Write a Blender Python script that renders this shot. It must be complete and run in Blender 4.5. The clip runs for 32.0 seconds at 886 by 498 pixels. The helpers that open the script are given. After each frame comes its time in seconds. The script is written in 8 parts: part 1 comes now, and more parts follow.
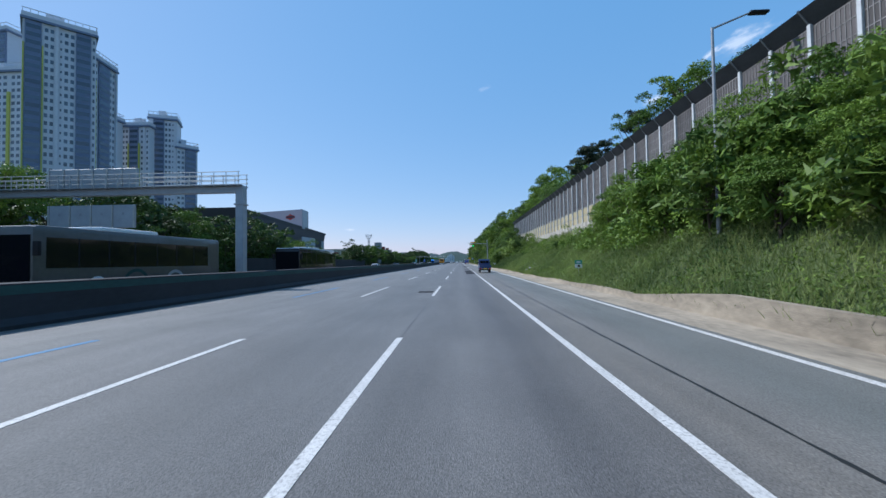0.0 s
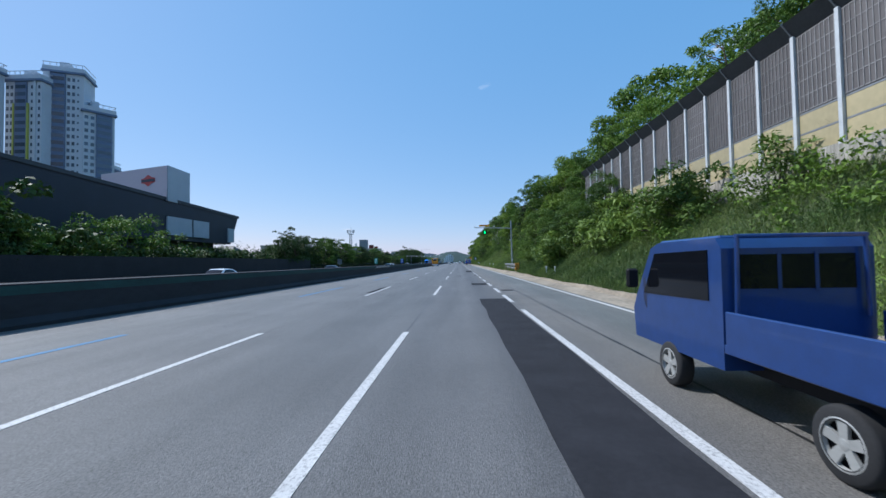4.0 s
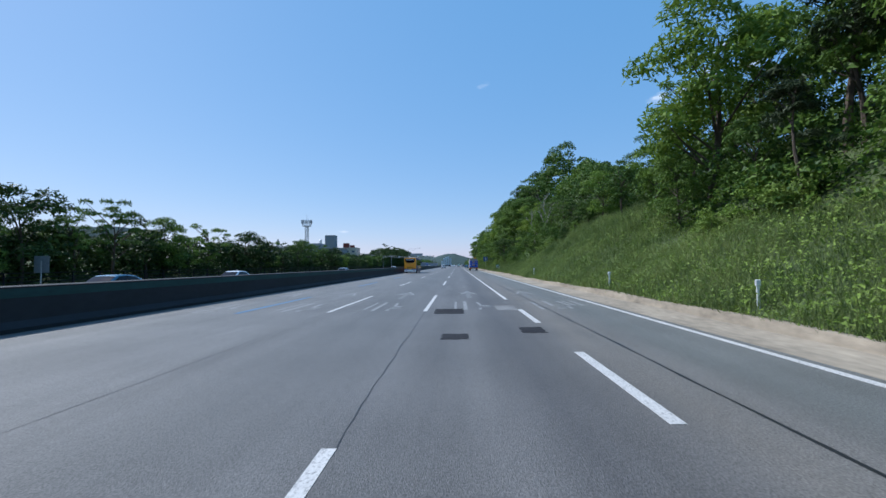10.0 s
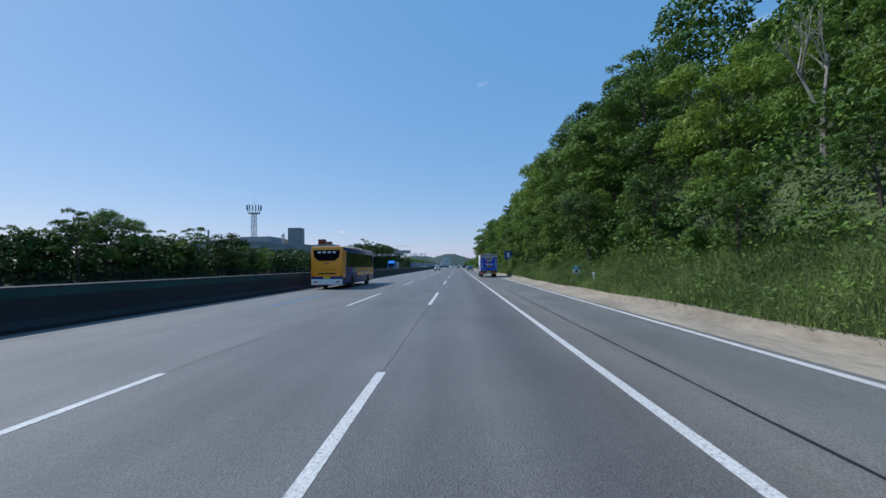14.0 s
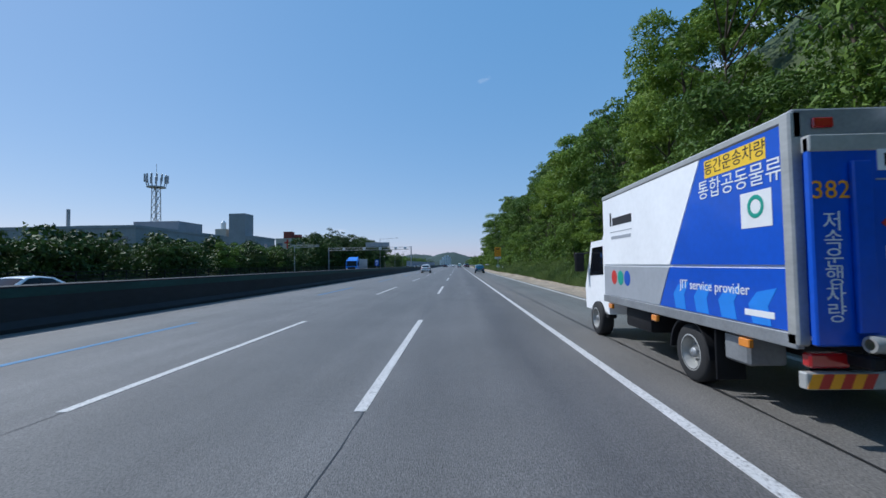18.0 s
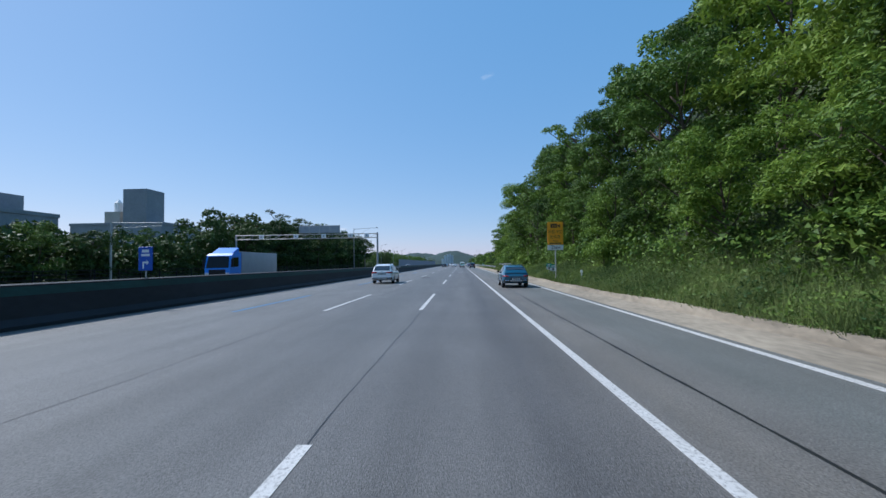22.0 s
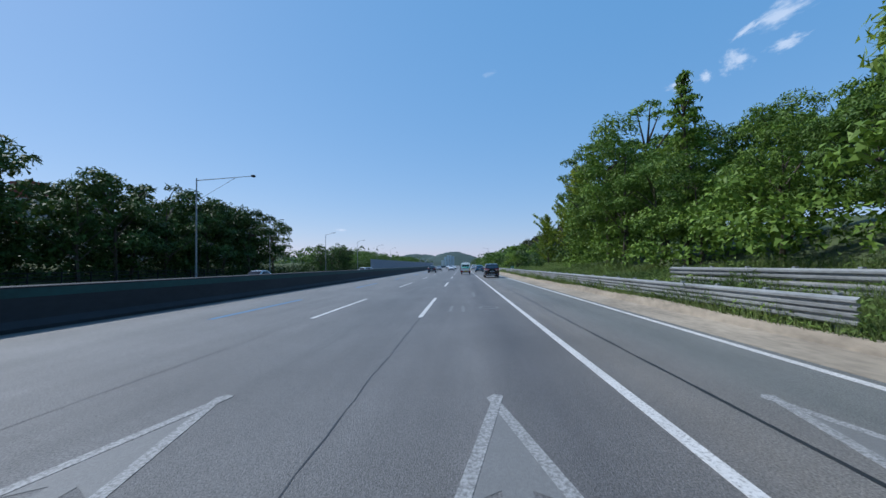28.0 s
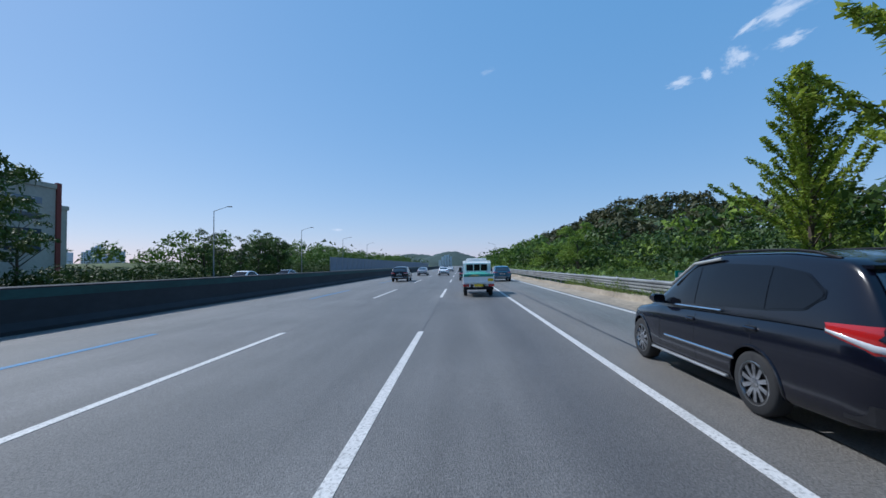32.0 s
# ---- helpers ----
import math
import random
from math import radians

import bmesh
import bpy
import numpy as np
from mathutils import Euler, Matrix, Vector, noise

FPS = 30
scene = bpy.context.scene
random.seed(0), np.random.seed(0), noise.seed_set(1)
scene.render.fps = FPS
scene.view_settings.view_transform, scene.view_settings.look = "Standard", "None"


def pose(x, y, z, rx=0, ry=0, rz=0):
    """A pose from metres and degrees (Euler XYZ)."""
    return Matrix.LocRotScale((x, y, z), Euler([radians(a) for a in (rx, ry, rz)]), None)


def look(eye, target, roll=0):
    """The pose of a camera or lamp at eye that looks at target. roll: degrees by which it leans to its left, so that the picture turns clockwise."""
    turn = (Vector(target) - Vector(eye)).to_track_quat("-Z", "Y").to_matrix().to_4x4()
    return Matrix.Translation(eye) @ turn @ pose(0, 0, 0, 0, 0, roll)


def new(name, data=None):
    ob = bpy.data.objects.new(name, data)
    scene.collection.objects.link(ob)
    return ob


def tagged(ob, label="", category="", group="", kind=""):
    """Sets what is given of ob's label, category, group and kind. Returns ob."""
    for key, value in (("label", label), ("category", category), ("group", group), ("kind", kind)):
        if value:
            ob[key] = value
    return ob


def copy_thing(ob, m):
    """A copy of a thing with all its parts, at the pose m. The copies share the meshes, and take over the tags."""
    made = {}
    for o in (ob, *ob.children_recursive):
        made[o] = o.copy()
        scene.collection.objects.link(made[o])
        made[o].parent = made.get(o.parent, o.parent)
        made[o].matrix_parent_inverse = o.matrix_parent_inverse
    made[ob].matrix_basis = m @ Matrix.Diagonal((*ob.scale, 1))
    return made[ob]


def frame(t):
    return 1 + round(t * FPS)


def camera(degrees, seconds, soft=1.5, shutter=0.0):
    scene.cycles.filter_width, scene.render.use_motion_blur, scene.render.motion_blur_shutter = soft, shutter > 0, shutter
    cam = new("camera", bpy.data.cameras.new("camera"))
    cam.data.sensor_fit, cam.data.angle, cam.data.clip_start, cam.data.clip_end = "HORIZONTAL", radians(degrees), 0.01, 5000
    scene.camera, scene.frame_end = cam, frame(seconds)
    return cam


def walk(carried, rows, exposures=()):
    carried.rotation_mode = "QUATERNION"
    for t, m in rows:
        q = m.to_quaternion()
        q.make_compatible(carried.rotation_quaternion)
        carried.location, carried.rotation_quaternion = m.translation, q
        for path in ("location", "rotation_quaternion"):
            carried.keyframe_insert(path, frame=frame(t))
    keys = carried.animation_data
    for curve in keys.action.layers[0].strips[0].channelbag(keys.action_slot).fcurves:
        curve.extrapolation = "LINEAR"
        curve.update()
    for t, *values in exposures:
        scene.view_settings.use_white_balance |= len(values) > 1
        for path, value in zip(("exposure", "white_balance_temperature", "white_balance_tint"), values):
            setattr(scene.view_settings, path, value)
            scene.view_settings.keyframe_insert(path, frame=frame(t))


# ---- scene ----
# The camera rides in the third lane of a straight motorway that runs along +y.
# Rows: seconds, x, y, degrees to the right of the road, degrees up.
EYE, LENS, LEAN = 1.747, 93.26, -0.89
PATH = (
    (0.0, 0.079, -9.683, -2.307, 1.726),
    (0.5, 0.098, -1.766, -2.152, 1.654),
    (1.0, 0.062, 5.572, -2.195, 1.591),
    (1.5, 0.024, 12.095, -2.283, 1.521),
    (2.0, 0.046, 19.291, -2.312, 1.814),
    (2.5, 0.098, 26.811, -2.374, 1.707),
    (4.5, 0.014, 57.065, -2.134, 1.811),
    (5.0, 0.023, 64.600, -2.092, 1.825),
    (5.5, 0.021, 71.936, -2.187, 1.791),
    (6.0, -0.042, 79.336, -2.322, 1.907),
    (6.5, -0.053, 86.548, -2.507, 1.967),
    (7.0, -0.130, 93.190, -2.571, 2.079),
    (7.5, -0.125, 100.279, -2.435, 2.050),
    (8.0, -0.126, 107.775, -2.380, 2.050),
    (8.5, -0.097, 115.421, -2.229, 2.101),
    (9.0, -0.071, 122.086, -2.096, 1.973),
    (9.5, -0.060, 128.909, -2.026, 2.041),
    (10.0, -0.077, 135.965, -1.985, 2.159),
    (10.5, -0.058, 143.263, -1.922, 2.205),
    (11.0, -0.093, 150.688, -1.891, 2.207),
    (11.5, -0.081, 158.083, -1.888, 2.016),
    (12.0, -0.068, 165.477, -1.919, 1.934),
    (12.5, -0.099, 172.731, -1.947, 2.023),
    (13.0, -0.113, 179.576, -1.969, 1.983),
    (13.5, -0.047, 186.396, -1.934, 2.077),
    (14.0, -0.057, 193.063, -1.942, 2.250),
    (14.5, -0.067, 200.169, -2.003, 2.060),
    (15.0, -0.113, 207.119, -2.139, 2.137),
    (15.5, -0.137, 213.008, -2.158, 1.803),
    (17.5, -0.096, 240.008, -1.939, 2.106),
    (18.0, -0.138, 246.758, -2.007, 2.096),
    (18.5, -0.072, 253.211, -2.094, 2.241),
    (19.0, -0.049, 258.887, -2.216, 2.185),
    (19.5, 0.070, 264.666, -2.265, 2.052),
    (20.0, 0.116, 271.110, -2.228, 1.916),
    (20.5, 0.210, 277.012, -2.058, 1.694),
    (21.0, 0.244, 282.924, -2.140, 1.775),
    (21.5, 0.246, 289.328, -2.251, 1.993),
    (22.0, 0.206, 295.931, -2.408, 1.968),
    (22.5, 0.169, 303.165, -2.538, 2.059),
    (23.0, 0.066, 309.840, -2.720, 1.992),
    (23.5, 0.025, 316.217, -2.752, 1.931),
    (24.0, 0.071, 322.928, -2.606, 1.989),
    (24.5, 0.135, 330.153, -2.534, 2.140),
    (26.5, 0.247, 358.675, -2.270, 2.206),
    (27.0, 0.171, 365.585, -2.408, 2.367),
    (27.5, 0.128, 372.111, -2.502, 2.477),
    (28.0, 0.106, 377.689, -2.596, 2.201),
    (28.5, 0.096, 383.486, -2.588, 2.166),
    (29.0, 0.079, 389.950, -2.555, 2.195),
    (29.5, 0.071, 396.478, -2.531, 2.071),
    (30.0, -0.038, 403.019, -2.672, 1.942),
    (30.5, -0.135, 409.484, -2.681, 2.087),
    (31.0, -0.202, 415.883, -2.663, 2.149),
    (31.5, -0.211, 422.398, -2.472, 2.261),
    (32.0, -0.267, 428.860, -2.328, 2.240),
)
cam = camera(LENS, 32.0, 1.5, 0.04)
walk(cam, [(t, look((x, y, EYE), (x + math.sin(radians(turn)) * 100, y + math.cos(radians(turn)) * 100, EYE + math.tan(radians(up)) * 100), LEAN))
           for t, x, y, turn, up in PATH], ((0.0, 0.27, 5750, 10), (5.0, 0.28, 5750, 10), (9.0, 0.24, 5750, 10), (11.0, 0.26, 5750, 10), (12.0, 0.03, 5750, 10), (13.0, 0.08, 5750, 10), (14.0, 0.06, 5750, 10), (15.0, 0.25, 5750, 10), (18.0, 0.02, 5750, 10), (19.0, 0.13, 5750, 10), (20.0, 0.16, 5750, 10), (24.0, 0.15, 5750, 10), (27.0, 0.19, 5750, 10), (28.0, 0.1, 5750, 10), (30.0, 0.07, 5750, 10), (32.0, 0.09, 5750, 10)))

# ---- light ----
SUN_TO = Vector((-0.76, 0.28, 1.0)).normalized()
world = bpy.data.worlds.new("sky")
scene.world = world
world.use_nodes = True
wn = world.node_tree
sky = wn.nodes.new("ShaderNodeTexSky")
sky.sky_type, sky.sun_disc = "NISHITA", False
sky.sun_elevation, sky.sun_rotation = math.asin(SUN_TO.z), math.atan2(SUN_TO.x, SUN_TO.y)
sky.air_density, sky.dust_density, sky.ozone_density = 1.0, 0.4, 7.0
tone = wn.nodes.new("ShaderNodeVectorMath")
tone.operation = "MULTIPLY_ADD"
tone.inputs[1].default_value, tone.inputs[2].default_value = (0.86, 0.5, 0.3), (0.4, 1.7, 3.4)  # hazy summer blue
wn.links.new(sky.outputs[0], tone.inputs[0])
wn.links.new(tone.outputs[0], wn.nodes["Background"].inputs[0])
wn.nodes["Background"].inputs[1].default_value = 0.126
sun = new("sun", bpy.data.lights.new("sun", "SUN"))
sun.data.energy, sun.data.angle, sun.data.color = 3.9, radians(0.55), (1.0, 0.95, 0.87)
sun.matrix_world = look(SUN_TO * 50, (0, 0, 0))


# ---- materials ----
def mat(name, color, rough=0.6, metal=0.0, vary=0.12, scale=6.0, bump=0.0, bump_scale=40.0, coat=0.0, spec=0.5, glow=0.0, stretch=None, island=0.0, spread=0.0):
    """A surface with patchy tone at two scales, optional fine relief, clear coat, and tone by piece or by object."""
    m = bpy.data.materials.new(name)
    m.use_nodes = True
    nt = m.node_tree
    n, li = nt.nodes, nt.links
    p = n["Principled BSDF"]
    p.inputs["Roughness"].default_value, p.inputs["Metallic"].default_value = rough, metal
    p.inputs["Coat Weight"].default_value, p.inputs["Specular IOR Level"].default_value = coat, spec
    p.inputs["Coat Roughness"].default_value = 0.06
    tc = n.new("ShaderNodeTexCoord")
    place = tc.outputs["Object"]
    if stretch:
        mp = n.new("ShaderNodeMapping")
        mp.inputs["Scale"].default_value = stretch
        li.new(place, mp.inputs["Vector"])
        place = mp.outputs["Vector"]
    total = None
    for s, w, detail in ((scale, 0.6, 3.0), (scale * 9.0, 0.4, 2.0)):
        t = n.new("ShaderNodeTexNoise")
        t.inputs["Scale"].default_value, t.inputs["Detail"].default_value = s, detail
        li.new(place, t.inputs["Vector"])
        k = n.new("ShaderNodeMath")
        k.operation = "MULTIPLY"
        k.inputs[1].default_value = w
        li.new(t.outputs["Fac"], k.inputs[0])
        if total is None:
            total = k.outputs[0]
        else:
            a = n.new("ShaderNodeMath")
            li.new(total, a.inputs[0]), li.new(k.outputs[0], a.inputs[1])
            total = a.outputs[0]
    if island or spread:
        src = n.new("ShaderNodeNewGeometry").outputs["Random Per Island"] if island else n.new("ShaderNodeObjectInfo").outputs["Random"]
        a = n.new("ShaderNodeMath")
        a.operation = "MULTIPLY_ADD"
        a.inputs[1].default_value, a.inputs[2].default_value = island or spread, -0.5 * (island or spread)
        li.new(src, a.inputs[0])
        b = n.new("ShaderNodeMath")
        li.new(total, b.inputs[0]), li.new(a.outputs[0], b.inputs[1])
        total = b.outputs[0]
    r = n.new("ShaderNodeMapRange")
    r.inputs["From Min"].default_value, r.inputs["From Max"].default_value = 0.25, 0.75
    r.inputs["To Min"].default_value, r.inputs["To Max"].default_value = 1 - vary * 1.6, 1 + vary * 1.6
    li.new(total, r.inputs["Value"])
    mx = n.new("ShaderNodeVectorMath")
    mx.operation = "SCALE"
    mx.inputs[0].default_value = color
    li.new(r.outputs[0], mx.inputs["Scale"])
    li.new(mx.outputs[0], p.inputs["Base Color"])
    if bump:
        t = n.new("ShaderNodeTexNoise")
        t.inputs["Scale"].default_value, t.inputs["Detail"].default_value = bump_scale, 4.0
        li.new(place, t.inputs["Vector"])
        b = n.new("ShaderNodeBump")
        b.inputs["Strength"].default_value, b.inputs["Distance"].default_value = bump, 0.02
        li.new(t.outputs["Fac"], b.inputs["Height"])
        li.new(b.outputs[0], p.inputs["Normal"])
    if glow:
        p.inputs["Emission Color"].default_value = (*color, 1)
        p.inputs["Emission Strength"].default_value = glow
    return m


def leaf_mat(name, dark, light, through_light=0.3, patch_w=0.35, patch_scale=0.35, leaf_w=0.45):
    """Leaves: tone by leaf and by plant, soft sheen, some light coming through."""
    m = bpy.data.materials.new(name)
    m.use_nodes = True
    nt = m.node_tree
    n, li = nt.nodes, nt.links
    p = n["Principled BSDF"]
    p.inputs["Roughness"].default_value, p.inputs["Specular IOR Level"].default_value = 0.55, 0.2
    g, o = n.new("ShaderNodeNewGeometry"), n.new("ShaderNodeObjectInfo")
    t = n.new("ShaderNodeTexNoise")
    t.inputs["Scale"].default_value, t.inputs["Detail"].default_value = patch_scale, 3.0
    li.new(g.outputs["Position"], t.inputs["Vector"])
    def mixed(a, b, w):
        k = n.new("ShaderNodeMath")
        k.operation = "MULTIPLY_ADD"
        k.inputs[1].default_value = w
        li.new(a, k.inputs[0]), li.new(b, k.inputs[2])
        return k.outputs[0]
    z = n.new("ShaderNodeMath")
    z.operation = "MULTIPLY_ADD"
    z.inputs[1].default_value, z.inputs[2].default_value = leaf_w, -0.1 - 0.5 * (patch_w - 0.35) - 0.5 * (leaf_w - 0.45)
    li.new(g.outputs["Random Per Island"], z.inputs[0])
    v = mixed(o.outputs["Random"], z.outputs[0], 0.35)
    v = mixed(t.outputs["Fac"], v, patch_w)
    ramp = n.new("ShaderNodeValToRGB")
    ramp.color_ramp.elements[0].position, ramp.color_ramp.elements[1].position = 0.1, 0.85
    ramp.color_ramp.elements[0].color, ramp.color_ramp.elements[1].color = (*dark, 1), (*light, 1)
    li.new(v, ramp.inputs["Fac"])
    li.new(ramp.outputs["Color"], p.inputs["Base Color"])
    tr = n.new("ShaderNodeBsdfTranslucent")
    li.new(ramp.outputs["Color"], tr.inputs["Color"])
    mix = n.new("ShaderNodeMixShader")
    mix.inputs["Fac"].default_value = through_light
    li.new(p.outputs[0], mix.inputs[1]), li.new(tr.outputs[0], mix.inputs[2])
    li.new(mix.outputs[0], n["Material Output"].inputs["Surface"])
    return m


def asphalt():
    """Worn road surface: paving strips of their own tone, darker wheel tracks, blotches, fine grit."""
    m = bpy.data.materials.new("asphalt")
    m.use_nodes = True
    nt = m.node_tree
    n, li = nt.nodes, nt.links
    p = n["Principled BSDF"]
    p.inputs["Specular IOR Level"].default_value = 0.4
    tc = n.new("ShaderNodeTexCoord")
    sep = n.new("ShaderNodeSeparateXYZ")
    li.new(tc.outputs["Object"], sep.inputs[0])
    wob = n.new("ShaderNodeTexNoise")
    wob.inputs["Scale"].default_value = 0.15
    li.new(tc.outputs["Object"], wob.inputs["Vector"])
    wx = n.new("ShaderNodeMath")
    wx.operation = "MULTIPLY_ADD"
    wx.inputs[1].default_value = 0.5
    li.new(wob.outputs["Fac"], wx.inputs[0]), li.new(sep.outputs["X"], wx.inputs[2])
    mr = n.new("ShaderNodeMapRange")
    mr.inputs["From Min"].default_value, mr.inputs["From Max"].default_value = -13.0, 8.0
    li.new(wx.outputs[0], mr.inputs["Value"])
    ramp = n.new("ShaderNodeValToRGB")
    ramp.color_ramp.interpolation = "LINEAR"
    tones = ((-12.6, 0.156, 0.152, 0.148), (-10.2, 0.158, 0.156, 0.15), (-8.6, 0.134, 0.132, 0.128), (-6.6, 0.14, 0.138, 0.135), (-5.0, 0.13, 0.128, 0.125),
             (-3.1, 0.108, 0.108, 0.107), (-1.4, 0.122, 0.121, 0.12), (-0.55, 0.108, 0.106, 0.105), (0.35, 0.125, 0.122, 0.12), (1.15, 0.088, 0.086, 0.087),
             (2.2, 0.12, 0.115, 0.11), (2.75, 0.15, 0.14, 0.127), (3.55, 0.148, 0.142, 0.133), (4.4, 0.128, 0.133, 0.127), (5.6, 0.14, 0.144, 0.138), (7.6, 0.15, 0.15, 0.143))
    e = ramp.color_ramp.elements
    while len(e) < len(tones):
        e.new(0.5)
    for k, (x, r, g, b) in zip(e, tones):
        k.position, k.color = (x + 13.25) / 21.0, (r * 1.05, g * 1.04, b * 1.03, 1)
    li.new(mr.outputs[0], ramp.inputs["Fac"])
    mp = n.new("ShaderNodeMapping")
    mp.inputs["Scale"].default_value = (1.6, 0.12, 1.0)
    li.new(tc.outputs["Object"], mp.inputs["Vector"])
    total = None
    for s, w, src in ((1.0, 0.55, mp.outputs[0]), (0.35, 0.5, tc.outputs["Object"]), (9.0, 0.45, tc.outputs["Object"])):
        t = n.new("ShaderNodeTexNoise")
        t.inputs["Scale"].default_value, t.inputs["Detail"].default_value = s, 3.0
        li.new(src, t.inputs["Vector"])
        k = n.new("ShaderNodeMath")
        k.operation = "MULTIPLY_ADD"
        k.inputs[1].default_value, k.inputs[2].default_value = w, 1.0 - w * 0.5
        li.new(t.outputs["Fac"], k.inputs[0])
        if total is None:
            total = k.outputs[0]
        else:
            a = n.new("ShaderNodeMath")
            a.operation = "MULTIPLY"
            li.new(total, a.inputs[0]), li.new(k.outputs[0], a.inputs[1])
            total = a.outputs[0]
    fleck = n.new("ShaderNodeTexNoise")
    fleck.inputs["Scale"].default_value, fleck.inputs["Detail"].default_value = 46.0, 3.0
    li.new(tc.outputs["Object"], fleck.inputs["Vector"])
    fr = n.new("ShaderNodeMapRange")
    for key, value in (("From Min", 0.34), ("From Max", 0.68), ("To Min", 0.56), ("To Max", 1.48)):
        fr.inputs[key].default_value = value
    li.new(fleck.outputs["Fac"], fr.inputs["Value"])
    fm = n.new("ShaderNodeMath")
    fm.operation = "MULTIPLY"
    li.new(total, fm.inputs[0]), li.new(fr.outputs[0], fm.inputs[1])
    total = fm.outputs[0]
    mx = n.new("ShaderNodeVectorMath")
    mx.operation = "SCALE"
    li.new(ramp.outputs["Color"], mx.inputs[0]), li.new(total, mx.inputs["Scale"])
    li.new(mx.outputs[0], p.inputs["Base Color"])
    p.inputs["Roughness"].default_value = 0.6
    grit = n.new("ShaderNodeTexNoise")
    grit.inputs["Scale"].default_value, grit.inputs["Detail"].default_value = 70.0, 3.0
    li.new(tc.outputs["Object"], grit.inputs["Vector"])
    b = n.new("ShaderNodeBump")
    b.inputs["Strength"].default_value, b.inputs["Distance"].default_value = 0.9, 0.015
    li.new(grit.outputs["Fac"], b.inputs["Height"])
    li.new(b.outputs[0], p.inputs["Normal"])
    return m


def worn_paint(name, color, wear=0.42):
    """Road paint, rubbed off in flecks down to the asphalt."""
    m = mat(name, color, rough=0.6, vary=0.1, scale=2.0, bump=0.3, bump_scale=60)
    nt = m.node_tree
    n, li = nt.nodes, nt.links
    p = n["Principled BSDF"]
    tc = n.new("ShaderNodeTexCoord")
    t = n.new("ShaderNodeTexNoise")
    t.inputs["Scale"].default_value, t.inputs["Detail"].default_value, t.inputs["Roughness"].default_value = 26.0, 6.0, 0.7
    li.new(tc.outputs["Object"], t.inputs["Vector"])
    r = n.new("ShaderNodeMapRange")
    r.inputs["From Min"].default_value, r.inputs["From Max"].default_value = wear - 0.1, wear + 0.08
    li.new(t.outputs["Fac"], r.inputs["Value"])
    old = p.inputs["Base Color"].links[0].from_socket
    mx = n.new("ShaderNodeMix")
    mx.data_type = "RGBA"
    mx.inputs[6].default_value = (0.14, 0.138, 0.135, 1)
    li.new(r.outputs[0], mx.inputs[0]), li.new(old, mx.inputs[7])
    li.new(mx.outputs[2], p.inputs["Base Color"])
    return m


ASPHALT = asphalt()
PATCH = mat("fresh_asphalt", (0.024, 0.024, 0.028), 0.85, vary=0.25, scale=1.5, bump=0.4, bump_scale=110, spec=0.2)
TAR = mat("tar", (0.018, 0.018, 0.019), 0.5, vary=0.3, scale=3)
PAINT = worn_paint("white_road_paint", (0.56, 0.55, 0.535), 0.42)
PAINT_OLD = worn_paint("faded_road_paint", (0.32, 0.32, 0.315), 0.5)
PAINT_FAINT = worn_paint("rubbed_road_paint", (0.28, 0.28, 0.275), 0.52)
PAINT_GHOST = worn_paint("almost_worn_paint", (0.165, 0.165, 0.16), 0.5)
PALE_PATCH = mat("pale_asphalt", (0.19, 0.19, 0.19), 0.8, vary=0.2, scale=2, bump=0.5, bump_scale=90)
PAINT_BLUE = worn_paint("blue_road_paint", (0.02, 0.2, 0.42), 0.46)
CONCRETE = mat("concrete", (0.34, 0.33, 0.31), 0.85, vary=0.22, scale=0.8, bump=0.3, bump_scale=25)
STAINED = mat("stained_concrete", (0.4, 0.37, 0.32), 0.85, vary=0.42, scale=0.9, bump=0.3, bump_scale=20, stretch=(1.0, 1.6, 0.22))
GUTTER = mat("sandy_concrete", (0.285, 0.242, 0.185), 0.9, vary=0.34, scale=0.7, bump=0.4, bump_scale=30, stretch=(1, 0.35, 1))
# grey concrete darkened: the shade on its road side is put into the colour
BARRIER = mat("shade_toned_concrete", (0.02, 0.022, 0.027), 0.8, vary=0.25, scale=0.7, bump=0.25, bump_scale=20, stretch=(1, 0.4, 1))
BARRIER_GREEN = mat("faded_green_band", (0.01, 0.05, 0.047), 0.7, vary=0.3, scale=1.2, stretch=(1, 0.3, 1))
SOIL = mat("mossy_soil", (0.055, 0.078, 0.026), 0.95, vary=0.4, scale=0.8, bump=0.8, bump_scale=8)
MEADOW = mat("rough_meadow", (0.085, 0.1, 0.035), 0.95, vary=0.4, scale=0.05, bump=0.5, bump_scale=3)
STEEL = mat("galvanised_steel", (0.42, 0.42, 0.4), 0.5, 0.35, vary=0.14, scale=2.5, stretch=(1, 0.3, 1))
RAIL_STEEL = mat("weathered_rail_steel", (0.25, 0.255, 0.25), 0.55, 0.25, vary=0.3, scale=1.6, stretch=(1, 0.3, 1))
SLATE = mat("slate_grey_panel", (0.16, 0.19, 0.24), 0.6, vary=0.15, scale=0.4)
STEEL_DULL = mat("dull_grey_steel", (0.3, 0.31, 0.32), 0.5, 0.5, vary=0.15, scale=3)
GREY_PAINT = mat("grey_painted_steel", (0.33, 0.35, 0.37), 0.5, 0.1, vary=0.1, scale=2)
BLACK = mat("black_plastic", (0.014, 0.014, 0.016), 0.6, vary=0.15, scale=4, spec=0.2)
DARK_ALLOY = mat("dark_alloy_wheel", (0.06, 0.06, 0.065), 0.35, 0.7, vary=0.06)
RUBBER = mat("tyre_rubber", (0.02, 0.02, 0.021), 0.85, vary=0.2, scale=5)
CHROME = mat("chrome", (0.75, 0.76, 0.78), 0.12, 1.0, vary=0.03)
